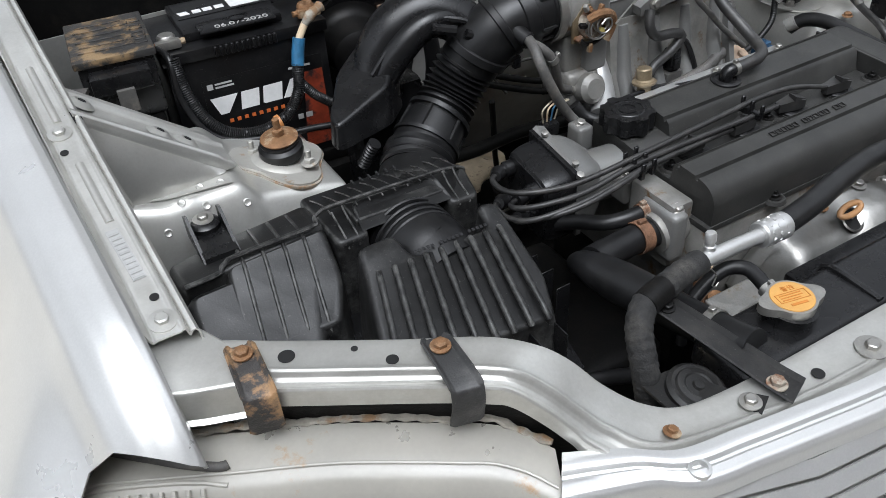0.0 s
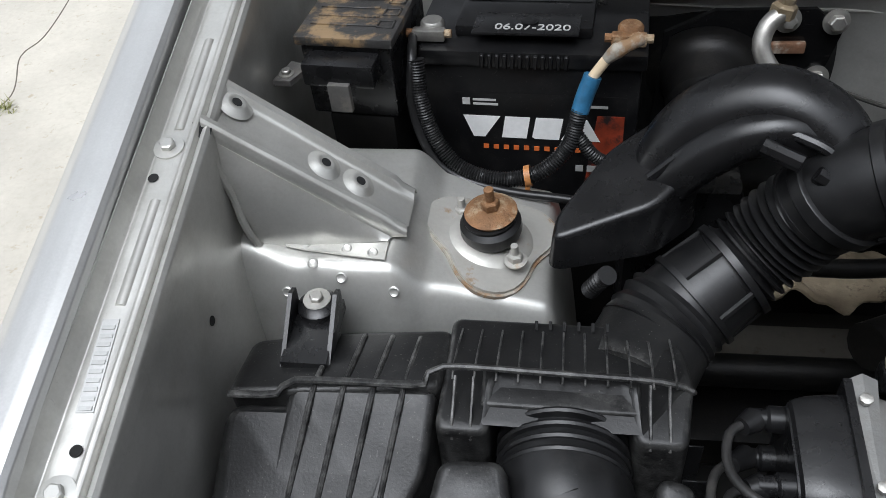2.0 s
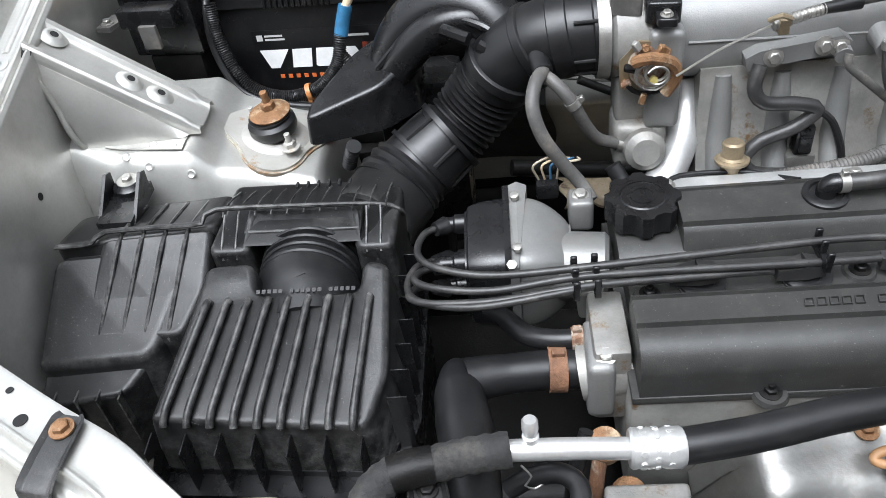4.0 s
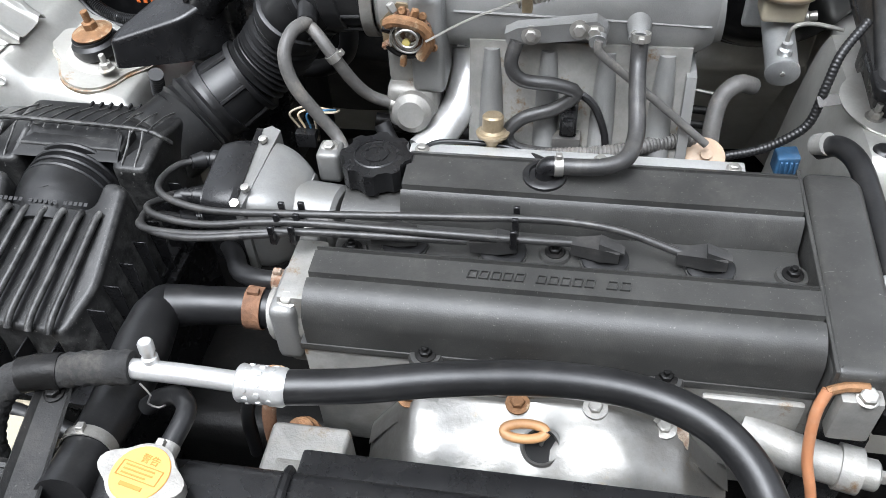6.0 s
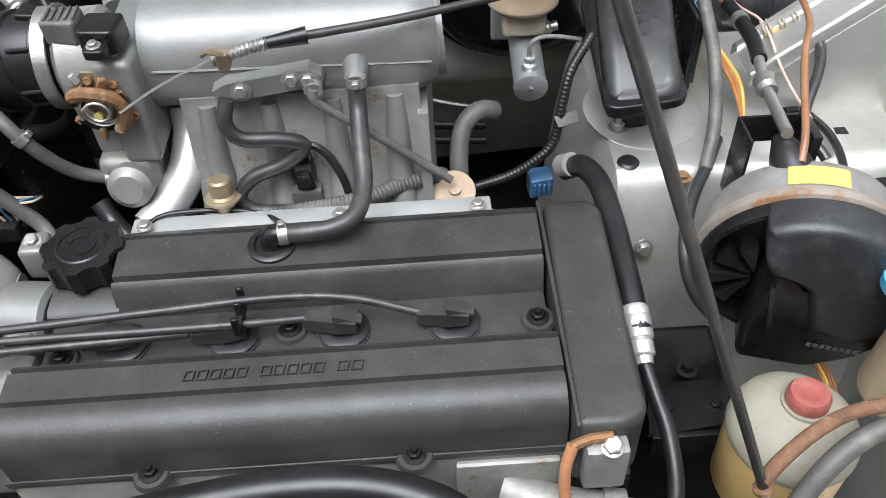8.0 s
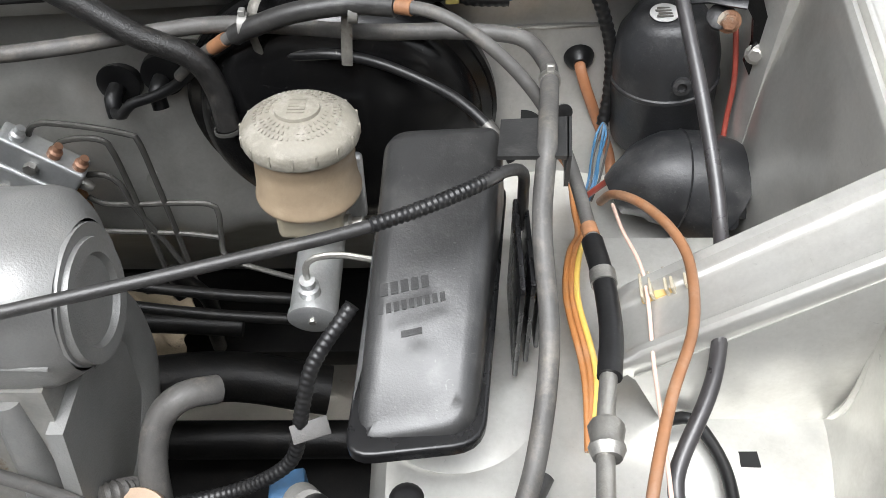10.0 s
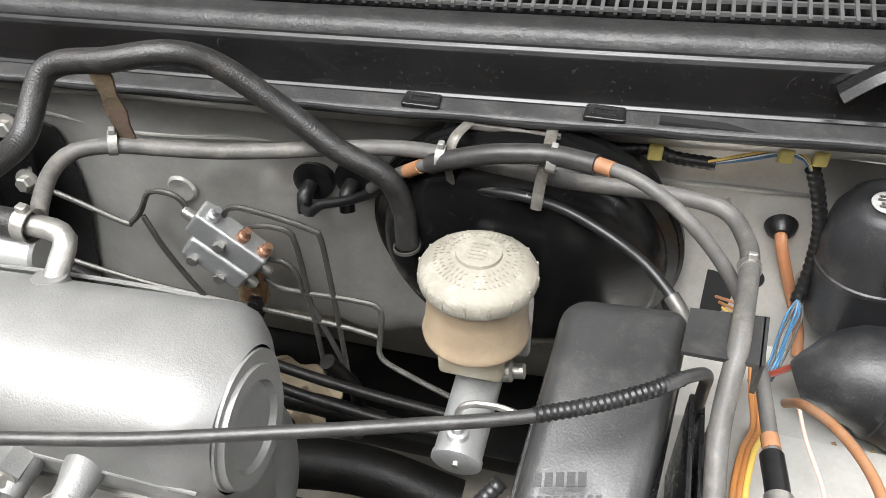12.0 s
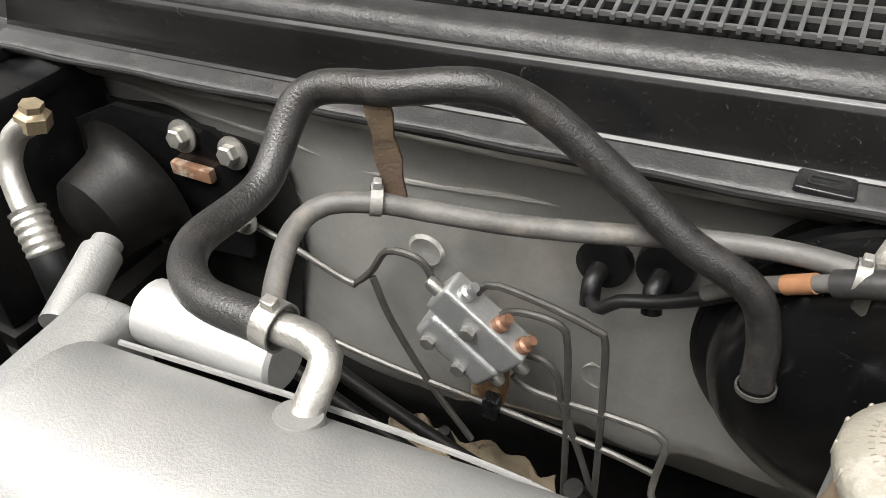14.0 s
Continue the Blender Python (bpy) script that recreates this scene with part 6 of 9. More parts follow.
part("clip", hose([(0.338, 0.283, 0.797), (0.322, 0.283, 0.796), (0.309, 0.280, 0.792)], 0.004, 8), BOLTRUST, br)
hex_bolt("lug_bolt", (0.337, 0.278, 0.791), (0, -0.2, 1), 0.0072, STEEL, 1.2, parent=br)
part("tube", hose([(0.309, 0.280, 0.794), (0.303, 0.270, 0.775), (0.304, 0.255, 0.74), (0.312, 0.24, 0.71), (0.32, 0.23, 0.67)], 0.0045, 10), BROWNWIRE, br, "brown weathered breather tube")
am2 = thing("accessory_mount", "cast aluminium accessory bracket below the timing end", "bracket", (0.31, 0.275, 0.69))
part("arm", hose([(0.26, 0.29, 0.72), (0.30, 0.275, 0.715), (0.345, 0.267, 0.711)], 0.0165, 18), OLDCAST, am2)
part("collar", hose([(0.335, 0.269, 0.7115), (0.352, 0.266, 0.7105)], 0.0195, 18), OLDCAST, am2)
part("end_boss", rod((0.352, 0.266, 0.7105), (0.366, 0.264, 0.710), 0.013, 18), OLDCAST, am2)
hex_bolt("boss_bolt", (0.366, 0.264, 0.710), (1, -0.1, 0), 0.006, STEEL, 1.3, parent=am2)
solo("bracket_plate", block(0.225, 0.305, 0.29, 0.297, 0.66, 0.755, 0.004), OLDCAST, "grey steel bracket plate beside the heat shield", "bracket")
# ---- coolant and air-conditioning pipework at the front ----
up = thing("radiator_hose", "black rubber upper radiator hose with rusty clamp", "radiator hose", (-0.22, 0.25, 0.70))
part("tube", hose([(-0.259, 0.352, 0.745), (-0.2585, 0.342, 0.752), (-0.257, 0.325, 0.756), (-0.252, 0.290, 0.760), (-0.246, 0.250, 0.765), (-0.241, 0.205, 0.771), (-0.237, 0.160, 0.781), (-0.233, 0.12, 0.79)], 0.0215, 26, 0.005, radii=[0.012, 0.0215, 0.0240, 0.0235, 0.0215, 0.0200, 0.0195, 0.0195]), RUBBER, up)
part("side_branch", hose([(-0.135, 0.346, 0.747), (-0.180, 0.344, 0.750), (-0.225, 0.338, 0.753), (-0.250, 0.332, 0.755)], 0.0180, 24, 0.005, radii=[0.0185, 0.0180, 0.0178, 0.0205]), RUBBER, up)
clamp_ring((-0.170, 0.3445, 0.7495), (1, 0.02, -0.05), 0.0192, 0.016, RUST, up)
clamp_ring((-0.238, 0.166, 0.780), (-0.1, 0.97, -0.2), 0.0203, 0.010, STEEL, up)
bp = thing("bypass_pipe", "black coolant hose with rusty clamp below the distributor", "hose", (-0.20, 0.41, 0.74))
part("tube", hose([(-0.230, 0.430, 0.742), (-0.212, 0.405, 0.752), (-0.195, 0.378, 0.760), (-0.170, 0.366, 0.765), (-0.140, 0.364, 0.767)], 0.0095, 16), RUBBER, bp)
clamp_ring((-0.150, 0.3645, 0.7665), (1, 0, 0.05), 0.0098, 0.011, RUST, bp)
part("outlet_flange", block(-0.146, -0.122, 0.315, 0.375, 0.715, 0.782, 0.008, 3), CAST, up)
hex_bolt("outlet_bolt", (-0.130, 0.330, 0.782), (0, -0.3, 1), 0.0065, STEEL, 1.4, parent=up)
ac = thing("ac_pipe", "aluminium and rubber air-conditioning pipe with service port", "pipe", (-0.1, 0.22, 0.80))
part("foam_elbow", hose([(-0.322, 0.155, 0.735), (-0.325, 0.165, 0.775), (-0.316, 0.188, 0.805), (-0.296, 0.203, 0.815), (-0.272, 0.208, 0.816)], 0.0135, 18, ribs=0.0005, pitch=0.009), FOAM, ac)
part("band", hose([(-0.298, 0.202, 0.815), (-0.283, 0.206, 0.8165), (-0.268, 0.209, 0.816)], 0.0142, 20), DARKSTEEL, ac)
part("foam_sleeve", hose([(-0.272, 0.208, 0.816), (-0.245, 0.213, 0.818), (-0.212, 0.217, 0.819)], 0.0135, 18, ribs=0.0006, pitch=0.011), FOAM, ac, "torn black foam sleeve")
part("metal_pipe", hose([(-0.225, 0.216, 0.819), (-0.17, 0.217, 0.817), (-0.12, 0.217, 0.814)], 0.0082, 18), ALU, ac, "bright aluminium pipe")
part("service_port", lathe([(0.0062, -0.004), (0.0062, 0.008), (0.0048, 0.009), (0.0048, 0.013), (0.0060, 0.014), (0.0060, 0.022), (0.0048, 0.024), (0, 0.024)], (-0.197, 0.220, 0.822), (0.0, 0.12, 1), 16), ALU, ac)
part("crimp", lathe([(0.0135, 0), (0.0150, 0.002), (0.0138, 0.010), (0.0150, 0.013), (0.0138, 0.022), (0.0150, 0.026), (0.0150, 0.036), (0.013, 0.039)], (-0.128, 0.217, 0.8145), (1, 0.0, -0.02), 20), ALU, ac)
for k in range(3):
    for j in range(10):
        a = 2 * math.pi * (j + 0.5 * (k % 2)) / 10
        part("crimp_dimple", lathe([(0.0030, -0.001), (0.0022, 0.0009), (0.0, 0.0012)], (-0.119 + 0.0095 * k, 0.217 + 0.0142 * math.cos(a), 0.8143 + 0.0142 * math.sin(a)), (0, math.cos(a), math.sin(a)), 8), ALU, ac)
part("rubber_line", hose([(-0.095, 0.217, 0.8135), (-0.04, 0.225, 0.814), (0.03, 0.241, 0.813), (0.10, 0.253, 0.809), (0.165, 0.252, 0.806), (0.215, 0.235, 0.803), (0.245, 0.208, 0.796), (0.262, 0.175, 0.78), (0.27, 0.14, 0.75)], 0.0135, 18), RUBBER, ac)
part("tie_wire", hose([(-0.205, 0.208, 0.812), (-0.198, 0.205, 0.802), (-0.203, 0.204, 0.792), (-0.196, 0.205, 0.786), (-0.19, 0.207, 0.789)], 0.0008, 6), STEEL, ac)
STAYBLACK = material("worn_black_steel", (0.012, 0.0118, 0.0115), 0.5, 0, 0.4, 30, 0.2, 420, dust=0.35, dust_color=(0.055, 0.05, 0.045), scratch=0.6, spec=0.35)
pb = thing("pipe_bracket", "long black steel stay holding the air-conditioning pipe", "bracket", (-0.27, 0.12, 0.78))


def stay_at(u, v):
    p = line_at([(-0.2765, 0.212, 0.800), (-0.2745, 0.203, 0.803), (-0.270, 0.180, 0.802), (-0.261, 0.130, 0.799), (-0.252, 0.080, 0.7955), (-0.2475, 0.058, 0.795)], u)
    return p + Vector((0.92, 0.38, 0)) * (v - 0.5) * (0.025 + 0.008 * u) + Vector((0, 0, 0.0045 * max(0.0, abs(2 * v - 1) - 0.75) / 0.25))


part("stay", sheet(stay_at, 24, 24, 0.002), STAYBLACK, pb)
hex_bolt("stay_bolt", (-0.273, 0.196, 0.803), (0, 0, 1), 0.0058, DARKSTEEL, 1.4, parent=pb)
hex_bolt("stay_bolt", (-0.2563, 0.0745, 0.7965), (0, 0, 1), 0.0068, RUST, 1.4, parent=pb)
rd = thing("radiator", "black radiator tank with orange-labelled pressure cap", "radiator", (-0.05, 0.14, 0.40))
part("top_tank", block(-0.265, 0.26, 0.095, 0.168, 0.745, 0.787, 0.012, 4), PLASTIC, rd)
part("core", block(-0.26, 0.26, 0.11, 0.15, 0.36, 0.745, 0.003), DARKSTEEL, rd)
part("filler_neck", lathe([(0.022, 0), (0.022, 0.02), (0.026, 0.022)], (-0.172, 0.135, 0.783), (0, -0.1, 1), 24), PLASTIC, rd)
part("tank_rib", hose([(-0.08, 0.170, 0.77), (-0.078, 0.160, 0.788), (-0.078, 0.10, 0.787)], 0.004, 8), PLASTIC, rd)
outl = []
for k in range(48):
    a = 2 * math.pi * k / 48
    r = 0.024 + 0.0115 * max(0.0, math.cos(2 * (a + 0.25))) ** 3
    outl.append((-0.172 + r * math.cos(a), 0.135 + r * math.sin(a)))
rc = part("radiator_cap", prism(outl, 0.803, 0.8125, 0.003, 2), STEEL, rd, "two-eared steel cap with orange warning label")
CM = Matrix.Translation((-0.172, 0.135, 0.8127)) @ pose(0, 0, 0, 0, 0, -12)
part("label_disc", moved(lathe([(0, 0), (0.0215, 0), (0.021, 0.0008), (0, 0.0010)], (0, 0, 0), (0, 0, 1), 32), CM), LABELORANGE, rc, "round orange warning label")
part("warning_frame", bars(CM @ Matrix.Translation((0, 0, 0.0011)), [rect(-0.0165, -0.0062, 0.0165, -0.0056), rect(-0.0165, 0.0052, 0.0165, 0.0058), rect(-0.0165, -0.0056, -0.0159, 0.0052), rect(0.0159, -0.0056, 0.0165, 0.0052)] + [rect(-0.013, -0.004 + 0.0032 * i, 0.011 - 0.004 * (i == 0), -0.0028 + 0.0032 * i) for i in range(3)] + [rect(-0.009, -0.0125, 0.009, -0.0095)]), LABELINK, rc)
plate_text("\u8b66\u544a", 0.0075, CM @ Matrix.Translation((0.002, 0.0105, 0.0010)), LABELINK, rc, "warning_word", 0.0003)
oh = thing("overflow_hose", "black rubber overflow hose on the radiator neck", "hose", (-0.18, 0.19, 0.77))
part("tube", hose([(-0.170, 0.158, 0.797), (-0.166, 0.176, 0.800), (-0.165, 0.196, 0.802), (-0.178, 0.210, 0.798), (-0.198, 0.215, 0.785), (-0.215, 0.215, 0.77)], 0.0078, 14), RUBBER, oh)
clamp_ring((-0.169, 0.163, 0.798), (0.1, 1, 0.1), 0.008, 0.009, STEEL, oh)
fs = thing("fan_shroud", "black plastic radiator fan shroud", "fan shroud", (0.05, 0.19, 0.5))
part("ring", lathe([(0.155, 0), (0.16, 0), (0.16, 0.03), (0.155, 0.03), (0.155, 0)], (0.07, 0.172, 0.59), (0, 1, 0), 40, closed=False), PLASTIC, fs)
part("top_rail", block(-0.085, 0.25, 0.168, 0.205, 0.738, 0.752, 0.004), PLASTIC, fs)
for i in range(5):
    part("hub_spoke", moved(block(-0.004, 0.004, -0.006, 0.006, 0.0, 0.155, 0.002), Matrix.Translation((0.07, 0.19, 0.59)) @ pose(0, 0, 0, 0, 72 * i, 0)), PLASTIC, fs)
fbk = thing("fan_bracket", "grey steel fan bracket between radiator and engine", "bracket", (-0.10, 0.21, 0.66))
part("plate", moulded([(-0.140, 0.185), (-0.070, 0.190), (-0.066, 0.262), (-0.138, 0.262)], 0.655, lambda x, y: 0.690 + 0.10 * (y - 0.2), 0.004, 0.006), OLDCAST, fbk)
part("tab", block(-0.122, -0.080, 0.188, 0.222, 0.694, 0.702, 0.002), STEEL, fbk)
hb = thing("horn", "black disc horn behind the grille panel", "horn", (-0.30, 0.11, 0.70))
part("disc", lathe([(0, 0), (0.028, 0), (0.029, 0.010), (0.025, 0.013), (0.0215, 0.0125), (0.020, 0.015), (0.014, 0.016), (0.0125, 0.0145), (0.006, 0.0145), (0.005, 0.0175), (0, 0.018)], (-0.300, 0.125, 0.762), (0.1, -0.2, 1), 36), STAYBLACK, hb)
part("stay", prism([(-0.337, 0.160), (-0.303, 0.155), (-0.284, 0.103), (-0.270, 0.070), (-0.289, 0.060), (-0.335, 0.107)], 0.766, 0.770, 0.001, tops=[0.768, 0.770, 0.782, 0.7935, 0.7935, 0.770]), STAYBLACK, hb)
hex_bolt("stay_bolt", (-0.288, 0.0745, 0.793), (0, 0, 1), 0.006, STEEL, 1.7, parent=hb)
wb = solo("washer_tank", join(block(-0.50, -0.33, 0.16, 0.245, 0.56, 0.72, 0.02, 4), block(-0.47, -0.40, 0.18, 0.235, 0.71, 0.745, 0.012, 3)), CREAM, "cream plastic tank under the silver panel", "tank")
solo("tank_hose", hose([(-0.425, 0.235, 0.715), (-0.40, 0.232, 0.717), (-0.34, 0.225, 0.712), (-0.29, 0.215, 0.70)], 0.0085, 14), RUBBER, "black rubber hose on the cream tank", "hose")
sn2 = thing("sensor_cluster", "rusty brass sensors on the cylinder head front", "sensor", (-0.10, 0.29, 0.66))
for x, y, z, r in ((-0.135, 0.285, 0.715, 0.015), (-0.115, 0.27, 0.66, 0.016)):
    part("sender", lathe([(r, 0), (r, 0.016), (r * 0.8, 0.018), (r * 0.8, 0.028), (0, 0.029)], (x, y, z), (0, -0.4, 1), 18), BOLTRUST, sn2)
for i in range(2):
    solo("coolant_tube", hose([(-0.165 + 0.02 * i, 0.26, 0.64), (-0.163 + 0.02 * i, 0.265, 0.70), (-0.15 + 0.015 * i, 0.285, 0.74)], 0.0065, 12), (RUBBER, RUST)[i], "thin steel coolant tube beside the head", "tube", "coolant tubes")

# ---- intake plenum, runners, throttle body and hoses ----
pl = thing("intake_plenum", "silver cast aluminium intake plenum with runners", "intake manifold", (0.1, 0.66, 0.76))


def plenum_at(u, v):
    x = -0.028 + 0.262 * u
    a = 2 * math.pi * v
    e = 1.0
    if u > 0.90:
        e = math.sqrt(max(0.0, 1 - ((u - 0.90) / 0.10) ** 2 * 0.35))
    c, s = math.cos(a), math.sin(a)
    k = (abs(c) ** 2.4 + abs(s) ** 2.4) ** (-1 / 2.4)
    skew = 0.020 * min(u, 0.9) * max(0.0, c) * (1.0 - max(0.0, (u - 0.90) / 0.10) ** 2)
    return Vector((x, 0.663 + 0.053 * c * k * e + skew, 0.905 + 0.050 * s * k * e))


part("chamber", join(sheet(plenum_at, 30, 44, 0), prism([(0.663 + 0.043 * math.cos(2 * math.pi * k / 36), 0.905 + 0.041 * math.sin(2 * math.pi * k / 36)) for k in range(36)], 0.228, 0.236, 0.002, axis="x")), CAST, pl)
part("end_cap", lathe([(0.0, 0.0), (0.026, 0.0), (0.028, 0.004), (0.037, 0.004), (0.038, -0.004)], (0.237, 0.660, 0.903), (1, 0, 0.05), 32, closed=False), CAST, pl)
part("cast_seam", hose([(-0.02, 0.6095, 0.912), (0.10, 0.6095, 0.909), (0.228, 0.611, 0.904)], 0.0013, 6), CAST, pl)
part("rear_seam", hose([(-0.02, 0.7130, 0.935), (0.09, 0.7225, 0.933), (0.17, 0.7265, 0.930), (0.20, 0.7265, 0.922), (0.216, 0.718, 0.905), (0.222, 0.712, 0.88)], 0.0016, 6), CAST, pl)
for i in range(4):
    x = 0.015 + i * 0.062
    part("runner", hose([(x, 0.66, 0.86), (x, 0.705, 0.83), (x, 0.705, 0.77), (x, 0.65, 0.73), (x, 0.56, 0.725)], 0.027, 18), CAST, pl)
# darker cast colour stands in for the shading of this recessed web
part("runner_web", prism([(0.612, 0.880), (0.650, 0.880), (0.635, 0.80), (0.610, 0.74), (0.570, 0.715), (0.566, 0.73), (0.600, 0.80)], -0.005, 0.215, 0.003, axis="x"), OLDCAST, pl)
for i in range(4):
    x = 0.018 + i * 0.058
    part("runner_rib", hose([(x, 0.612, 0.872), (x, 0.606, 0.835), (x, 0.601, 0.80), (x, 0.586, 0.765), (x, 0.567, 0.735)], 0.012, 14, radii=[0.008, 0.011, 0.013, 0.014, 0.014]), CAST, pl)
part("side_web", prism([(0.600, 0.855), (0.70, 0.86), (0.68, 0.74), (0.56, 0.715)], 0.212, 0.222, 0.004, axis="x"), CAST, pl)
part("mount_plate", prism([(0.035, 0.885), (0.125, 0.897), (0.130, 0.908), (0.120, 0.915), (0.045, 0.905), (0.032, 0.898)], 0.594, 0.618, 0.002, axis="y"), CAST, pl)
for x, z in ((0.058, 0.898), (0.104, 0.906), (0.118, 0.904)):
    hex_bolt("plate_bolt", (x, 0.594, z), (0, -1, 0.25), 0.006, STEEL, 1.6, parent=pl)
for x, y, z, r in ((0.122, 0.585, 0.898, 0.0085), (0.160, 0.585, 0.902, 0.0098)):
    part("nipple_boss", lathe([(r * 1.25, 0), (r * 1.2, 0.008), (r, 0.018), (r, 0.028)], (x, y + 0.030, z + 0.004), (0, -1, -0.2), 20), CAST, pl)
part("neck_boss", lathe([(0.020, -0.045), (0.017, -0.02), (0.0125, 0.004), (0.0105, 0.010), (0, 0.010)], (0.089, 0.703, 0.938), (0, 0.3, 1), 22), CAST, pl)
part("boss", lathe([(0.012, 0), (0.012, 0.05), (0.009, 0.052), (0.009, 0.058), (0, 0.058)], (-0.075, 0.72, 0.915), (-0.25, 0.85, 0.15), 18), CAST, pl)
part("flange_plate", block(-0.062, -0.028, 0.585, 0.735, 0.83, 0.938, 0.008, 3), CAST, pl)
for y, z in ((0.60, 0.93), (0.725, 0.925), (0.72, 0.85)):
    hex_bolt("flange_bolt", (-0.045, y, z + 0.006), (0, 0, 1), 0.0065, CAST, 1.3, parent=pl)
part("rear_tube", rod((-0.03, 0.742, 0.926), (0.052, 0.744, 0.924), 0.0175, 22), ALU, pl, "bright alloy tube behind the plenum")
tb = thing("throttle", "cast throttle body with corroded position sensor", "throttle body", (-0.07, 0.63, 0.83))
part("bore", rod((-0.098, 0.632, 0.918), (-0.055, 0.634, 0.918), 0.044, 30), OLDCAST, tb)
part("hose_band", lathe([(0.043, -0.006), (0.0465, -0.006), (0.0465, 0.006), (0.043, 0.006)], (-0.103, 0.632, 0.9205), (1, 0, 0), 30, closed=False), STEEL, tb)
SA = Vector((0, -1, 0.35)).normalized()
sens = part("sensor", lathe([(0, 0), (0.021, 0), (0.022, 0.006), (0.019, 0.010), (0.012, 0.011), (0.011, 0.015), (0, 0.015)], (-0.060, 0.590, 0.903), SA, 22), RUST, tb, "corroded throttle sensor")
part("clamp_plate", prism([(-0.088, 0.880), (-0.034, 0.876), (-0.030, 0.896), (-0.040, 0.926), (-0.072, 0.930), (-0.090, 0.910)], 0.588, 0.592, 0.001, axis="y"), BRASS, tb)
for x, z in ((-0.083, 0.886), (-0.037, 0.884), (-0.066, 0.923), (-0.046, 0.918)):
    part("sensor_screw", lathe([(0.0042, 0), (0.0042, 0.006), (0.003, 0.007), (0, 0.006)], (x, 0.588, z), SA, 8), BOLTRUST, tb)
part("return_spring", hose([Vector((-0.060, 0.580, 0.903)) + Vector((0.0165 * math.cos(a * 0.7), -0.0006 * a, 0.0165 * math.sin(a * 0.7))) for a in range(24)], 0.0012, 6, 0.004), STEEL, tb)
part("sensor_lever", hose([(-0.078, 0.570, 0.918), (-0.066, 0.562, 0.926), (-0.045, 0.566, 0.918), (-0.038, 0.570, 0.900), (-0.048, 0.570, 0.882)], 0.006, 8), BOLTRUST, tb)
part("yellow_pip", lathe([(0.004, 0), (0.004, 0.005), (0, 0.006)], (-0.060, 0.568, 0.900), (0, -1, 0.3), 10), YELLOWTAG, tb)
part("air_valve", join(block(-0.092, -0.038, 0.585, 0.640, 0.782, 0.835, 0.012, 3), lathe([(0.022, 0), (0.021, 0.022), (0.014, 0.028), (0, 0.028)], (-0.062, 0.592, 0.808), (0, -1, 0.3), 22)), OLDCAST, tb)
part("column", block(-0.09, -0.035, 0.60, 0.645, 0.83, 0.885, 0.008, 3), OLDCAST, tb)
mp = thing("pressure_sensor", "black pressure sensor with plug on top of the throttle body", "sensor", (-0.08, 0.63, 0.955))
part("body", moulded([(-0.066, 0.592), (-0.034, 0.588), (-0.030, 0.622), (-0.064, 0.626)], 0.945, lambda x, y: 0.966, 0.003, 0.006), PLASTIC, mp)
part("plug", moulded([(-0.098, 0.604), (-0.068, 0.600), (-0.066, 0.628), (-0.096, 0.632)], 0.950, lambda x, y: 0.970, 0.003, 0.004), GREYRUBBER, mp, "grey ribbed connector plug")
for k in range(5):
    part("plug_rib", block(-0.094 + 0.006 * k, -0.0915 + 0.006 * k, 0.606, 0.626, 0.968, 0.9725, 0.0006, 1), GREYRUBBER, mp)
part("rear_plug", moulded([(-0.128, 0.628), (-0.104, 0.624), (-0.102, 0.648), (-0.126, 0.652)], 0.948, lambda x, y: 0.966, 0.003, 0.004), PLASTIC, mp)
part("wire", hose([(-0.100, 0.640, 0.962), (-0.110, 0.655, 0.972), (-0.125, 0.668, 0.970), (-0.14, 0.69, 0.955)], 0.0035, 8), RUBBER, mp)
part("fixing_lug", moulded([(-0.058, 0.574), (-0.040, 0.572), (-0.038, 0.592), (-0.058, 0.594)], 0.950, lambda x, y: 0.958, 0.002, 0.005), PLASTIC, mp)
hex_bolt("lug_screw", (-0.049, 0.582, 0.958), (0, -0.1, 1), 0.0042, STEEL, 1.5, parent=mp)
lk = thing("throttle_linkage", "rusty throttle linkage levers and springs", "linkage", (-0.06, 0.585, 0.90))
for k in range(7):
    a = radians(20 + 48 * k)
    c = Vector((-0.062, 0.586, 0.902)) + Vector((math.cos(a), -0.05, math.sin(a))) * (0.019 + 0.005 * (k % 3))
    part("lever", moved(block(-0.004 - 0.002 * (k % 2), 0.006, -0.003, 0.003, -0.0035, 0.0035, 0.001, 1), Matrix.Translation(c + Vector((0, -0.004 - 0.003 * (k % 2), 0))) @ pose(0, 0, 0, 20 * k, -math.degrees(a), 0)), (RUST, BOLTRUST, OLDCAST, DARKSTEEL)[k % 4], lk)
part("cam_edge", hose([Vector((-0.062 + 0.024 * math.cos(a), 0.578 - 0.002 * math.sin(a), 0.901 + 0.024 * math.sin(a))) for a in [radians(-150 + 20 * q) for q in range(10)]], 0.0026, 8), DARKSTEEL, lk)
part("coil", hose([Vector((-0.058 + 0.0105 * math.cos(q * 0.8), 0.574 - 0.0009 * q, 0.908 + 0.0105 * math.sin(q * 0.8))) for q in range(20)], 0.0014, 6, 0.004), STEEL, lk)
sh = thing("silver_duct", "bright foil-wrapped curved duct below the throttle", "duct", (-0.02, 0.60, 0.77))
part("duct", hose([(-0.012, 0.648, 0.850), (-0.010, 0.635, 0.826), (-0.018, 0.610, 0.800), (-0.034, 0.580, 0.784), (-0.052, 0.558, 0.774)], 0.019, 20, radii=[0.018, 0.019, 0.0185, 0.018], flat=0.9), ALU, sh)
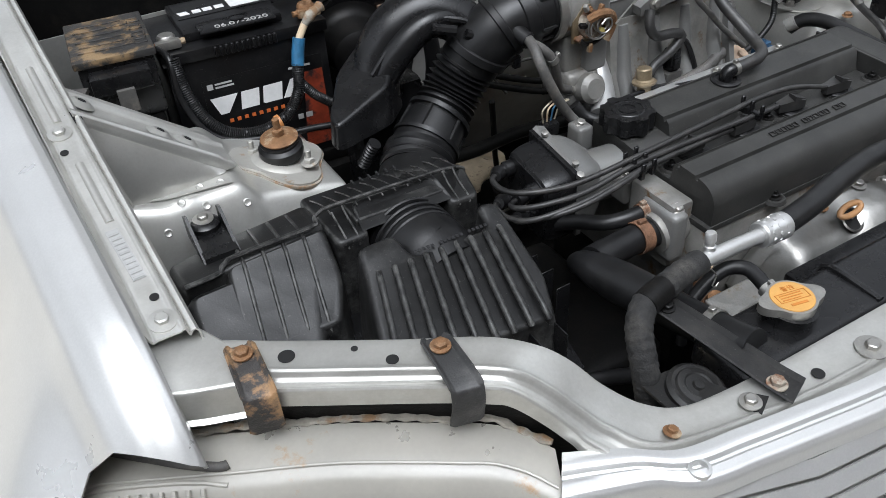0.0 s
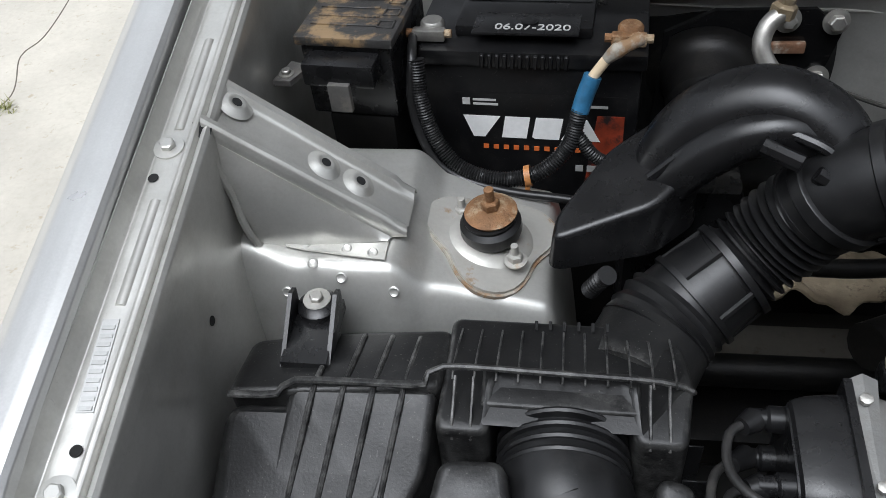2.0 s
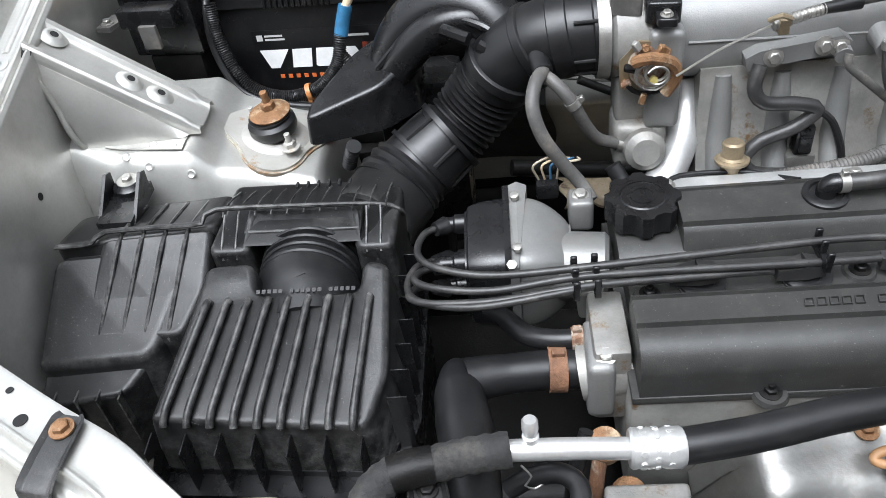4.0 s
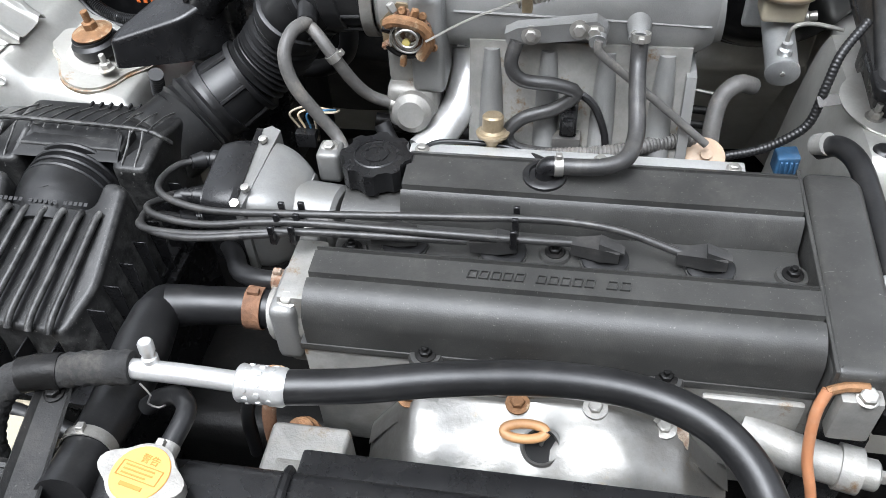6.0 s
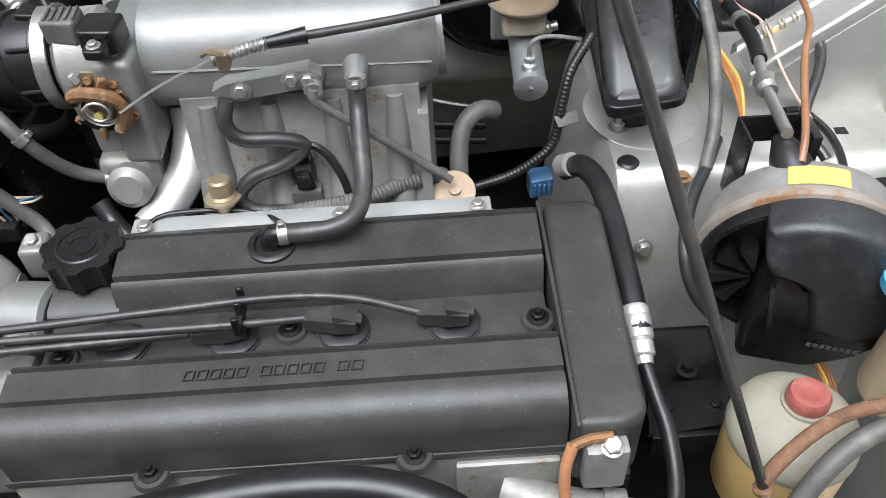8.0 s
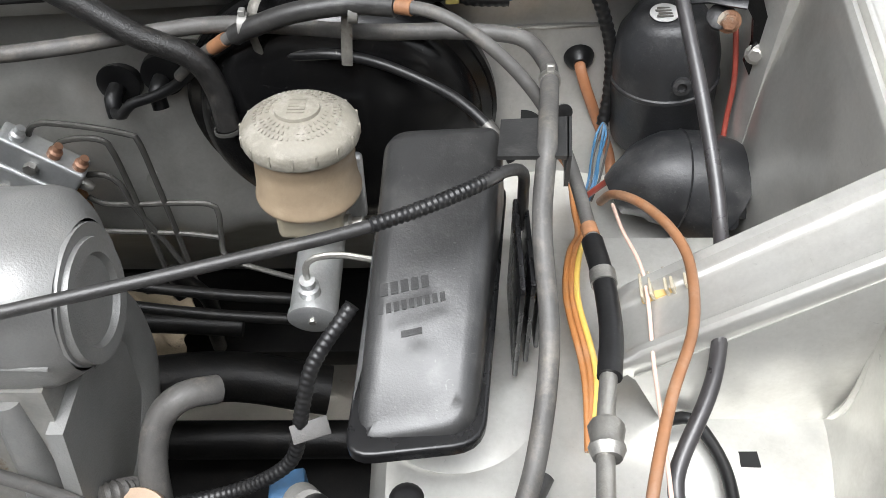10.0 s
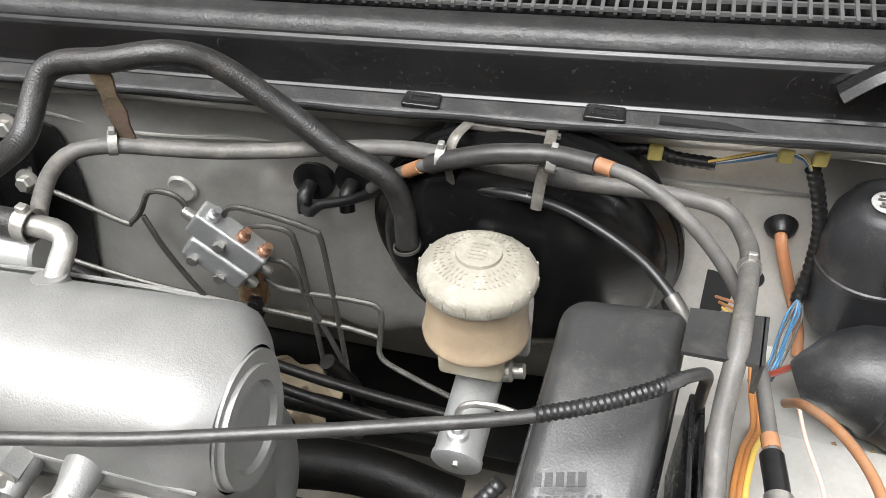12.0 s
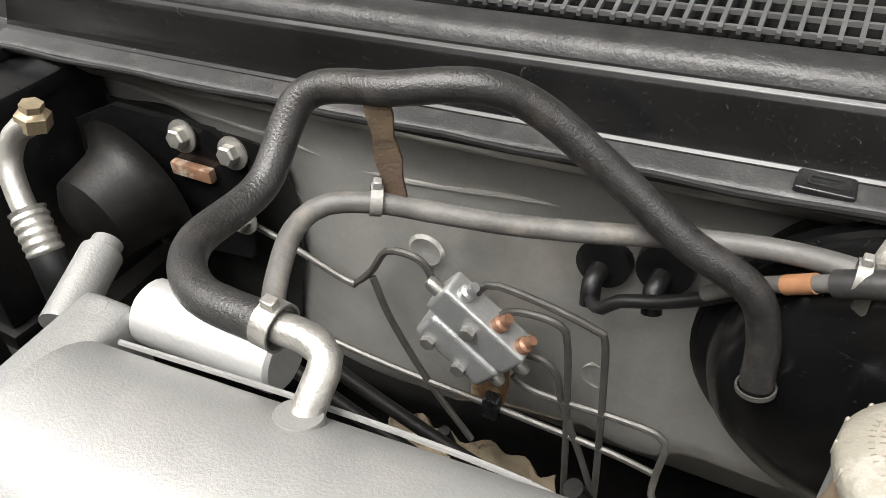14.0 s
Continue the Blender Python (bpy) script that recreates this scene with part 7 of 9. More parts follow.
def tube(name, label, pts, r, mat, clamps=(), cat="hose", **k):
    h = thing(name, label, cat, pts[0])
    part("tube", hose(pts, r, k.pop("seg", 14), **k), mat, h)
    for i, d in clamps:
        clamp_ring(pts[i], d, r + 0.0003, 0.008, STEEL, h)
    return h


tube("breather_hose", "dusty grey breather hose from intake elbow to valve cover", [(-0.163, 0.585, 0.909), (-0.172, 0.560, 0.910), (-0.176, 0.540, 0.896), (-0.168, 0.530, 0.870), (-0.150, 0.530, 0.838), (-0.132, 0.528, 0.812), (-0.122, 0.515, 0.800)], 0.0068, GREYRUBBER)
tube("coolant_hose", "dusty black coolant hose to the air valve", [(-0.163, 0.585, 0.905), (-0.150, 0.575, 0.897), (-0.136, 0.568, 0.880), (-0.122, 0.575, 0.848), (-0.108, 0.585, 0.824), (-0.085, 0.590, 0.812)], 0.0064, GREYRUBBER, clamps=((2, (0.6, 0, -1)), (5, (1, 0.1, -0.3))))
tube("bypass_hose", "black rubber bypass hose under the air valve", [(-0.095, 0.57, 0.80), (-0.085, 0.56, 0.785), (-0.07, 0.545, 0.778), (-0.055, 0.535, 0.772)], 0.009, RUBBER)
tube("vacuum_hose", "black S-shaped vacuum hose from the plenum", [(0.045, 0.588, 0.894), (0.040, 0.580, 0.874), (0.051, 0.577, 0.858), (0.085, 0.580, 0.852), (0.106, 0.582, 0.842), (0.086, 0.580, 0.824), (0.054, 0.576, 0.813), (0.038, 0.570, 0.797), (0.046, 0.565, 0.783), (0.078, 0.565, 0.777), (0.127, 0.565, 0.779)], 0.0072, HOSEGREY)
tube("thin_vacuum_line", "thin grey vacuum line to the tan valve disc", [(0.123, 0.580, 0.903), (0.124, 0.578, 0.892), (0.150, 0.580, 0.868), (0.194, 0.584, 0.828), (0.240, 0.580, 0.790)], 0.0042, GREYRUBBER)
pcv = tube("pcv_hose", "black rubber breather hose with spring clamps", [(0.161, 0.582, 0.908), (0.161, 0.570, 0.885), (0.162, 0.540, 0.868), (0.163, 0.508, 0.852), (0.156, 0.481, 0.845), (0.140, 0.470, 0.842), (0.118, 0.467, 0.841), (0.095, 0.470, 0.838)], 0.0080, HOSEGREY, clamps=((0, (0, -0.2, -1)), (7, (1, 0.1, 0))))
pv = thing("pcv_valve", "black plastic breather valve in a rubber grommet", "valve", (0.084, 0.472, 0.824))
part("grommet", lathe([(0.0205, 0), (0.0205, 0.003), (0.018, 0.0045), (0.015, 0.0045), (0.014, 0.002), (0, 0.002)], (0.083, 0.4715, 0.8235), (0, -0.05, 1), 28), RUBBER, pv)
part("elbow", hose([(0.083, 0.4715, 0.824), (0.083, 0.4715, 0.832), (0.087, 0.471, 0.837), (0.098, 0.470, 0.838)], 0.0092, 16, 0.003), PLASTIC, pv)
fr2 = thing("fuel_rail", "bright aluminium fuel rail bar behind the valve cover", "fuel rail", (0.12, 0.54, 0.77))
part("bar", block(-0.060, 0.275, 0.523, 0.551, 0.770, 0.793, 0.0025), ALU, fr2)
part("vacuum_disc", lathe([(0, 0), (0.010, 0), (0.019, 0.003), (0.0215, 0.008), (0.0215, 0.013), (0.014, 0.017), (0.006, 0.018), (0.006, 0.023), (0, 0.023)], (0.242, 0.594, 0.758), (0.05, -0.55, 0.85), 26), DISCTAN, fr2, "tan rubber vacuum disc")
part("fitting_flange", lathe([(0.017, 0), (0.0175, 0.003), (0.012, 0.005)], (0.024, 0.5625, 0.800), (0, 0.15, 1), 22), BRASS, fr2)
for x in (-0.045, 0.135, 0.262):
    hex_bolt("rail_bolt", (x, 0.533, 0.798), (0, 0, 1), 0.005, STEEL, 1.5, parent=fr2)
part("regulator", lathe([(0.010, 0), (0.010, 0.012), (0.014, 0.014), (0.014, 0.020), (0.011, 0.022), (0.011, 0.036), (0.009, 0.038), (0, 0.038)], (0.024, 0.560, 0.785), (0, 0.15, 1), 20), BRASS, fr2, "tarnished brass valve body")
ms = thing("map_connector", "black electrical connector on a grey sensor block", "connector", (0.098, 0.59, 0.76))
part("sensor_block", block(0.084, 0.114, 0.578, 0.598, 0.760, 0.788, 0.003), GREYRUBBER, ms)
part("plug", block(0.091, 0.109, 0.580, 0.598, 0.788, 0.822, 0.003), PLASTIC, ms)
part("plug_lock", block(0.094, 0.106, 0.576, 0.582, 0.793, 0.812, 0.0015), PLASTIC, ms)
part("wire", hose([(0.100, 0.590, 0.820), (0.108, 0.592, 0.834), (0.124, 0.588, 0.825), (0.136, 0.583, 0.80), (0.140, 0.578, 0.782)], 0.004, 8), RUBBER, ms)
tube("harness", "black taped wiring harness along the fuel rail", [(0.06, 0.56, 0.776), (0.12, 0.565, 0.779), (0.16, 0.572, 0.782), (0.19, 0.585, 0.783), (0.225, 0.60, 0.78), (0.235, 0.612, 0.765)], 0.0082, GREYRUBBER, ribs=0.0006, pitch=0.004)
tube("harness", "black corrugated wiring conduit towards the strut tower", [(0.262, 0.605, 0.756), (0.301, 0.61, 0.765), (0.329, 0.612, 0.783), (0.345, 0.618, 0.800), (0.353, 0.63, 0.835), (0.362, 0.645, 0.862), (0.385, 0.67, 0.885)], 0.0048, RUBBER, ribs=0.0003, pitch=0.0042)
hc = thing("harness_clip", "steel harness clip with a blue connector", "clip", (0.37, 0.64, 0.79))
part("plate", moved(block(-0.012, 0.012, -0.006, 0.006, -0.001, 0.001, 0.0008), Matrix.Translation((0.357, 0.622, 0.822)) @ pose(0, 0, 0, 35, 0, 20)), GREYRUBBER, hc)
part("blue_plug", moulded([(0.322, 0.606), (0.346, 0.610), (0.344, 0.632), (0.320, 0.628)], 0.735, lambda x, y: 0.757, 0.002, 0.003), BLUEPLUG, hc)
part("plug_ribs", join(*[block(0.325 + 0.005 * k, 0.3275 + 0.005 * k, 0.6045, 0.6075, 0.738, 0.753, 0.0005, 1) for k in range(4)]), BLUEPLUG, hc)
tube("fuel_wire", "thin black wire along the fuel rail", [(-0.05, 0.535, 0.792), (-0.03, 0.552, 0.794), (0.03, 0.555, 0.792), (0.065, 0.545, 0.79), (0.08, 0.525, 0.80)], 0.0028, RUBBER)
tube("rear_hose", "grey hose rising behind the fuel rail", [(0.250, 0.605, 0.755), (0.250, 0.62, 0.785), (0.256, 0.638, 0.808), (0.272, 0.648, 0.820), (0.29, 0.66, 0.81)], 0.0095, GREYRUBBER)
th = thing("throttle_cable", "black throttle cable with steel adjuster above the plenum", "cable", (0.08, 0.58, 0.92))
part("inner_wire", hose([(-0.040, 0.562, 0.905), (0.0, 0.570, 0.925), (0.052, 0.576, 0.945)], 0.0012, 6), STEEL, th)
part("adjuster", hose([(0.046, 0.575, 0.942), (0.075, 0.580, 0.948), (0.092, 0.583, 0.950)], 0.0052, 10, ribs=0.0008, pitch=0.004), STEEL, th)
part("anchor", join(block(0.050, 0.060, 0.569, 0.583, 0.934, 0.949, 0.002), hose([(0.040, 0.57, 0.95), (0.048, 0.562, 0.958), (0.058, 0.566, 0.952)], 0.0026, 6)), BRASS, th)
part("boot", hose([(0.090, 0.583, 0.950), (0.125, 0.590, 0.951)], 0.007, 12, radii=[0.005, 0.0075]), RUBBER, th)
part("sheath", hose([(0.122, 0.589, 0.951), (0.196, 0.607, 0.950), (0.25, 0.623, 0.950), (0.332, 0.649, 0.950), (0.401, 0.673, 0.950), (0.457, 0.704, 0.949), (0.477, 0.722, 0.945), (0.489, 0.738, 0.930), (0.492, 0.75, 0.90), (0.494, 0.76, 0.86)], 0.0038, 12), HOSEGREY, th)
part("spiral_sleeve", hose([(0.400, 0.6727, 0.950), (0.43, 0.687, 0.950), (0.457, 0.704, 0.949), (0.474, 0.7195, 0.946)], 0.0044, 12, 0.0012, ribs=0.0004, pitch=0.0036), RUBBER, th)

# ---- brake servo, master cylinder, proportioning valve and bulkhead plumbing ----
sv = thing("brake_servo", "large black brake servo drum on the bulkhead", "brake servo", (0.345, 0.93, 0.65))
part("drum", lathe([(0.0, 0.0), (0.05, 0.0), (0.085, 0.004), (0.111, 0.011), (0.121, 0.021), (0.125, 0.034), (0.1335, 0.038), (0.1355, 0.046), (0.1335, 0.054), (0.125, 0.057), (0.123, 0.085), (0.095, 0.105), (0, 0.105)], (0.349, 0.912, 0.806), (0, 1, 0.12), 56), GLOSSBLACK, sv)
part("rim_band", lathe([(0.1345, -0.006), (0.138, -0.004), (0.138, 0.004), (0.1345, 0.006)], (0.349, 0.959, 0.812), (0, 1, 0.12), 56, closed=False), GLOSSBLACK, sv)
part("check_valve", lathe([(0.012, 0), (0.012, 0.010), (0.009, 0.014), (0.009, 0.025)], (0.259, 0.925, 0.826), (0, -1, 0.4), 16), RUBBER, sv)
mc = thing("master_cylinder", "alloy brake master cylinder", "master cylinder", (0.338, 0.80, 0.75))
part("barrel", lathe([(0, 0), (0.017, 0), (0.0195, 0.0015), (0.0195, 0.006), (0.0185, 0.008), (0.0185, 0.13), (0, 0.13)], (0.339, 0.744, 0.774), (0.02, 1, 0.16), 28), PVBODY, mc)
part("end_pip", lathe([(0.003, 0), (0.003, 0.002), (0, 0.0025)], (0.339, 0.744, 0.774), (0, -1, -0.1), 6), STEEL, mc)
part("flange", block(0.305, 0.373, 0.862, 0.874, 0.765, 0.835, 0.008, 3), PVBODY, mc)
part("port", lathe([(0.0085, 0), (0.0085, 0.008), (0.006, 0.010), (0.006, 0.016)], (0.338, 0.757, 0.793), (0, -0.1, 1), 12), PVBODY, mc)
part("brake_pipe", hose([(0.338, 0.757, 0.806), (0.338, 0.758, 0.820), (0.345, 0.760, 0.828), (0.365, 0.762, 0.829), (0.395, 0.760, 0.824)], 0.0026, 8), STEEL, mc)
part("side_port", lathe([(0.009, 0), (0.009, 0.01), (0.006, 0.012), (0.006, 0.02)], (0.357, 0.81, 0.81), (1, 0, 0.2), 12), STEEL, mc)
rv = thing("brake_fluid_reservoir", "dusty tan brake fluid reservoir with round moulded cap", "reservoir", (0.338, 0.80, 0.80))
RA = Vector((0.0, 0.06, 1.0))
RO = Vector((0.337, 0.817, 0.809))
part("neck", moved(block(-0.025, 0.025, -0.021, 0.021, 0.0, 0.034, 0.006, 3), Matrix.Translation(RO)), CREAM, rv, "milky lower neck")
part("tank", lathe([(0.027, 0.026), (0.036, 0.029), (0.0400, 0.033), (0.0405, 0.036), (0.0392, 0.039), (0.0380, 0.050), (0.0372, 0.062), (0.0368, 0.070), (0.0376, 0.072), (0.0376, 0.078), (0.037, 0.086)], RO, RA, 44), TAN, rv)
part("side_chamber", moved(block(-0.010, 0.034, -0.004, 0.040, 0.036, 0.082, 0.010, 4), Matrix.Translation(RO)), TAN, rv)
cap = part("cap", lathe([(0.037, 0.081), (0.0418, 0.0815), (0.0428, 0.084), (0.0428, 0.0915), (0.0412, 0.0945), (0.036, 0.0985), (0.028, 0.1025), (0.018, 0.1052), (0.0165, 0.1052), (0.0160, 0.1076), (0.0145, 0.1080), (0.0, 0.1082)], RO, RA, 48), CAPTAN, rv)
for k in range(16):
    a = 2 * math.pi * k / 16
    part("grip", moved(block(-0.0012, 0.0012, -0.0009, 0.0009, -0.005, 0.004, 0.0005, 1), Matrix.Translation(RO + RA.normalized() * 0.0895) @ frame_of(RA) @ pose(0, 0, 0, 0, 0, math.degrees(a) + 90) @ Matrix.Translation((0, -0.0426, 0))), CAPTAN, cap)
mk = []
for rr, n0 in ((0.0305, 54), (0.0262, 46), (0.0212, 34)):
    for k in range(n0):
        if (k * 7) % 9 == 0:
            continue
        a = 2 * math.pi * k / n0
        h = 0.1018 if rr > 0.030 else (0.1036 if rr > 0.025 else 0.1048)
        mk.append(moved(block(-0.0008, 0.0008, -0.0013, 0.0013, 0, 0.0007, 0, 1), Matrix.Translation(RO + RA.normalized() * (h - 0.0005)) @ frame_of(RA) @ pose(0, 0, 0, 0, 0, math.degrees(a)) @ Matrix.Translation((0, rr, 0)) @ pose(0, 0, 0, -16 if rr < 0.03 else -24)))
part("raised_print", join(*mk), CAPTAN, cap)
mk = [moved(block(-0.006, 0.006, -0.0012 + 0.004 * i, 0.0008 + 0.004 * i, 0, 0.001, 0, 1), Matrix.Translation(RO + RA.normalized() * 0.1077) @ frame_of(RA)) for i in (-2, -1, 0, 1, 2)]
part("centre_mark", join(*mk), CAPTAN, cap)

# vacuum hose over the bulkhead
bh = tube("brake_vacuum_hose", "thick black braided vacuum hose arching over to the servo", [(0.057, 0.734, 0.959), (0.010, 0.741, 0.956), (-0.022, 0.775, 0.948), (-0.020, 0.831, 0.948), (-0.012, 0.872, 0.985), (0.042, 0.879, 0.997), (0.086, 0.892, 1.001), (0.115, 0.906, 0.986), (0.160, 0.910, 0.952), (0.202, 0.908, 0.922), (0.241, 0.911, 0.898), (0.254, 0.911, 0.867), (0.258, 0.904, 0.834)], 0.0098, BRAID, seg=20, ribs=0.00004, pitch=0.0034)
clamp_ring((0.058, 0.7355, 0.959), (-1, 0.1, 0.05), 0.0106, 0.010, STEEL, bh)
clamp_ring((0.258, 0.902, 0.834), (0.1, -0.1, -1), 0.0106, 0.003, LINEMAT, bh, ears=False)
nk = tube("plenum_elbow", "steel elbow pipe out of the plenum", [(0.089, 0.706, 0.940), (0.090, 0.718, 0.950), (0.089, 0.729, 0.958), (0.077, 0.734, 0.960), (0.060, 0.735, 0.959)], 0.0076, STEEL, cat="pipe")
vl = tube("vacuum_line", "dusty grey rubber line along the bulkhead", [(0.024, 0.765, 0.912), (0.010, 0.795, 0.920), (-0.001, 0.828, 0.924), (0.006, 0.850, 0.928), (0.035, 0.862, 0.930), (0.065, 0.874, 0.924), (0.107, 0.888, 0.918), (0.152, 0.905, 0.914), (0.194, 0.920, 0.913), (0.250, 0.926, 0.918), (0.30, 0.918, 0.923), (0.38, 0.915, 0.918), (0.45, 0.92, 0.915), (0.50, 0.915, 0.912), (0.517, 0.885, 0.91), (0.515, 0.84, 0.925), (0.509, 0.79, 0.935), (0.506, 0.76, 0.93), (0.502, 0.72, 0.90), (0.505, 0.66, 0.86), (0.495, 0.60, 0.83), (0.480, 0.56, 0.80)], 0.0066, GREYRUBBER)
clamp_ring((0.515, 0.84, 0.925), (0, 1, -0.2), 0.0066, 0.006, STEEL, vl)
solo("hose_strap", prism([(-0.0080, -0.035), (-0.002, -0.037), (0.007, -0.033), (0.0065, -0.020), (0.0085, -0.008), (0.006, 0.006), (0.0078, 0.018), (0.006, 0.036), (-0.001, 0.034), (-0.006, 0.037), (-0.0080, 0.022), (-0.006, 0.008), (-0.0078, -0.006), (-0.006, -0.020)], -0.0015, 0.0015, 0.0008), WOODSTRAP, "dried brown strap holding the hose", "strap").matrix_world = Matrix.Translation((0.038, 0.873, 0.964)) @ pose(0, 0, 0, 82, -8, 15)
for x, y, z, d in ((0.034, 0.862, 0.932, (1, 0.6, -0.2)), (0.289, 0.906, 0.930, (1, 0, 0)), (0.374, 0.897, 0.948, (1, 0, -0.1))):
    clamp_ring((x, y, z), d, 0.0085, 0.007, OLDCAST, label="bent steel clip on a bulkhead line")
TAPEBAND = material("faded_copper_tape", (0.24, 0.115, 0.055), 0.55, 0, 0.2, 60)
ck = tube("control_cable", "black control cable with orange tape bands over the servo", [(0.216, 0.938, 0.862), (0.240, 0.926, 0.888), (0.267, 0.912, 0.912), (0.293, 0.902, 0.930), (0.33, 0.897, 0.946), (0.373, 0.896, 0.953), (0.412, 0.884, 0.958), (0.437, 0.872, 0.959), (0.464, 0.861, 0.948), (0.494, 0.848, 0.925), (0.518, 0.832, 0.897), (0.533, 0.80, 0.873), (0.540, 0.74, 0.868)], 0.0050, GREYRUBBER, cat="cable")
for p, q in (((0.257, 0.917, 0.903), (0.271, 0.910, 0.9155)), ((0.407, 0.886, 0.9575), (0.418, 0.881, 0.9585)), ((0.5385, 0.752, 0.868), (0.5398, 0.742, 0.868))):
    part("tape_band", hose([p, q], 0.0058, 12), TAPEBAND, ck, "faded copper tape band")
part("thick_sleeve", hose([(0.280, 0.907, 0.921), (0.293, 0.902, 0.930), (0.33, 0.897, 0.946), (0.373, 0.896, 0.953), (0.406, 0.886, 0.957)], 0.0078, 14), HOSEGREY, ck, "thick black outer sleeve")
part("end_sleeve", hose([(0.5395, 0.738, 0.868), (0.542, 0.703, 0.870), (0.541, 0.66, 0.872), (0.535, 0.625, 0.874)], 0.0074, 14), RUBBER, ck)
part("sleeve_clip", lathe([(0.0074, -0.005), (0.0086, -0.005), (0.0086, 0.005), (0.0074, 0.005), (0.0074, -0.005)], (0.542, 0.703, 0.870), (0, 1, 0), 16, closed=False), STEEL, ck)
part("end_rod", hose([(0.535, 0.628, 0.874), (0.528, 0.590, 0.874), (0.522, 0.545, 0.878), (0.515, 0.50, 0.885)], 0.0052, 10), STEEL, ck)
part("end_nut", lathe([(0.009, 0), (0.0105, 0.003), (0.009, 0.012), (0.0105, 0.016), (0.008, 0.022)], (0.529, 0.595, 0.874), (-0.1, -1, 0.02), 12), STEEL, ck)
c2 = tube("clutch_cable", "black cable crossing the servo face", [(0.235, 0.935, 0.875), (0.265, 0.928, 0.886), (0.292, 0.920, 0.893), (0.330, 0.909, 0.902), (0.356, 0.904, 0.905), (0.388, 0.903, 0.898), (0.424, 0.891, 0.889), (0.453, 0.871, 0.884), (0.479, 0.846, 0.872), (0.492, 0.835, 0.855)], 0.0042, RUBBER, cat="cable")
part("ferrule", hose([(0.472, 0.853, 0.876), (0.480, 0.845, 0.870), (0.488, 0.838, 0.861)], 0.0060, 12), LINEMAT, c2)
part("bare_rod", hose([(0.300, 0.917, 0.896), (0.330, 0.909, 0.903), (0.358, 0.9035, 0.906)], 0.0034, 10), LINEMAT, c2, "bright bare steel rod")
cs = thing("cable_stay", "bent steel stay holding two cables above the servo", "bracket", (0.33, 0.90, 0.88))
WORNSTEEL = material("worn_steel", (0.20, 0.19, 0.17), 0.5, 0.6, 0.35, 60, 0.4, 300, stain=(0.12, 0.08, 0.05), stain_amount=0.3)
for pts in ([(0.304, 0.938, 0.944), (0.297, 0.915, 0.943), (0.293, 0.908, 0.925), (0.294, 0.912, 0.905), (0.293, 0.917, 0.884)], [(0.368, 0.941, 0.946), (0.369, 0.915, 0.948), (0.368, 0.900, 0.938), (0.366, 0.900, 0.918), (0.365, 0.897, 0.900)]):
    part("upright", hose(pts, 0.0044, 8, 0.004, flat=0.32), WORNSTEEL, cs)
part("top_plate", block(0.300, 0.375, 0.934, 0.942, 0.939, 0.944, 0.001), WORNSTEEL, cs)
part("cross_bar", rod((0.288, 0.916, 0.893), (0.368, 0.902, 0.905), 0.0024, 8), STEEL, cs)
# proportioning valve and steel brake lines
pvv = thing("proportioning_valve", "alloy brake proportioning valve with steel unions", "valve", (0.055, 0.95, 0.70))
PM = Matrix.Translation((0.057, 0.938, 0.762)) @ pose(0, 0, 0, 0, 38, 0)
part("upper_body", moved(block(-0.040, 0.040, -0.012, 0.014, -0.004, 0.026, 0.004, 3), PM), PVBODY, pvv)
part("lower_body", moved(block(-0.030, 0.038, -0.014, 0.014, -0.034, -0.004, 0.005, 3), PM), PVBODY, pvv)
for x, z, m in ((-0.026, 0.026, PVBODY), (0.008, 0.026, COPPER), (0.032, 0.026, COPPER)):
    part("union", moved(lathe([(0.0065, 0), (0.0065, 0.006), (0.0045, 0.008), (0.004, 0.014)], (x, -0.002, z)), PM), m, pvv)
for x, z in ((0.040, 0.008), (0.038, -0.022)):
    part("side_union", moved(lathe([(0.006, 0), (0.006, 0.008), (0.004, 0.012)], (x, -0.002, z), (1, 0, 0)), PM), STEEL, pvv)
part("side_union", moved(lathe([(0.006, 0), (0.006, 0.008), (0.004, 0.012)], (-0.040, -0.002, 0.010), (-1, 0, 0)), PM), STEEL, pvv)
for x, z in ((-0.004, 0.010), (-0.016, -0.030), (0.016, -0.030)):
    part("bolt_head", moved(lathe([(0.0062, 0), (0.0062, 0.006), (0, 0.007)], (x, -0.012, z), (0, -1, 0), 6), PM), STEEL, pvv)
part("foot", block(0.048, 0.078, 0.950, 0.966, 0.665, 0.735, 0.003), BOLTRUST, pvv)
YP = 0.946


def brake_line(pts):
    solo("brake_line", hose([(x, y, z) for x, y, z in pts], 0.0030, 8), LINEMAT, "dark steel brake line on the bulkhead", "brake line", "brake lines")


brake_line([(0.020, YP, 0.793), (0.016, YP, 0.804), (0.005, YP, 0.811), (-0.018, YP, 0.808), (-0.034, YP, 0.782), (-0.05, YP, 0.764), (-0.062, YP, 0.762), (-0.14, YP, 0.79), (-0.22, YP, 0.80)])
brake_line([(0.056, YP, 0.788), (0.062, YP, 0.800), (0.075, YP, 0.807), (0.115, YP, 0.802), (0.150, YP, 0.793), (0.157, YP, 0.785), (0.160, YP, 0.74), (0.163, YP, 0.66), (0.165, YP, 0.58)])
brake_line([(0.076, YP, 0.776), (0.085, YP, 0.785), (0.105, YP, 0.789), (0.124, YP, 0.786), (0.130, YP, 0.77), (0.134, YP, 0.70), (0.138, YP, 0.58)])
brake_line([(0.096, YP, 0.744), (0.112, YP, 0.744), (0.124, YP, 0.732), (0.130, YP, 0.70), (0.150, YP, 0.64), (0.170, YP, 0.57)])
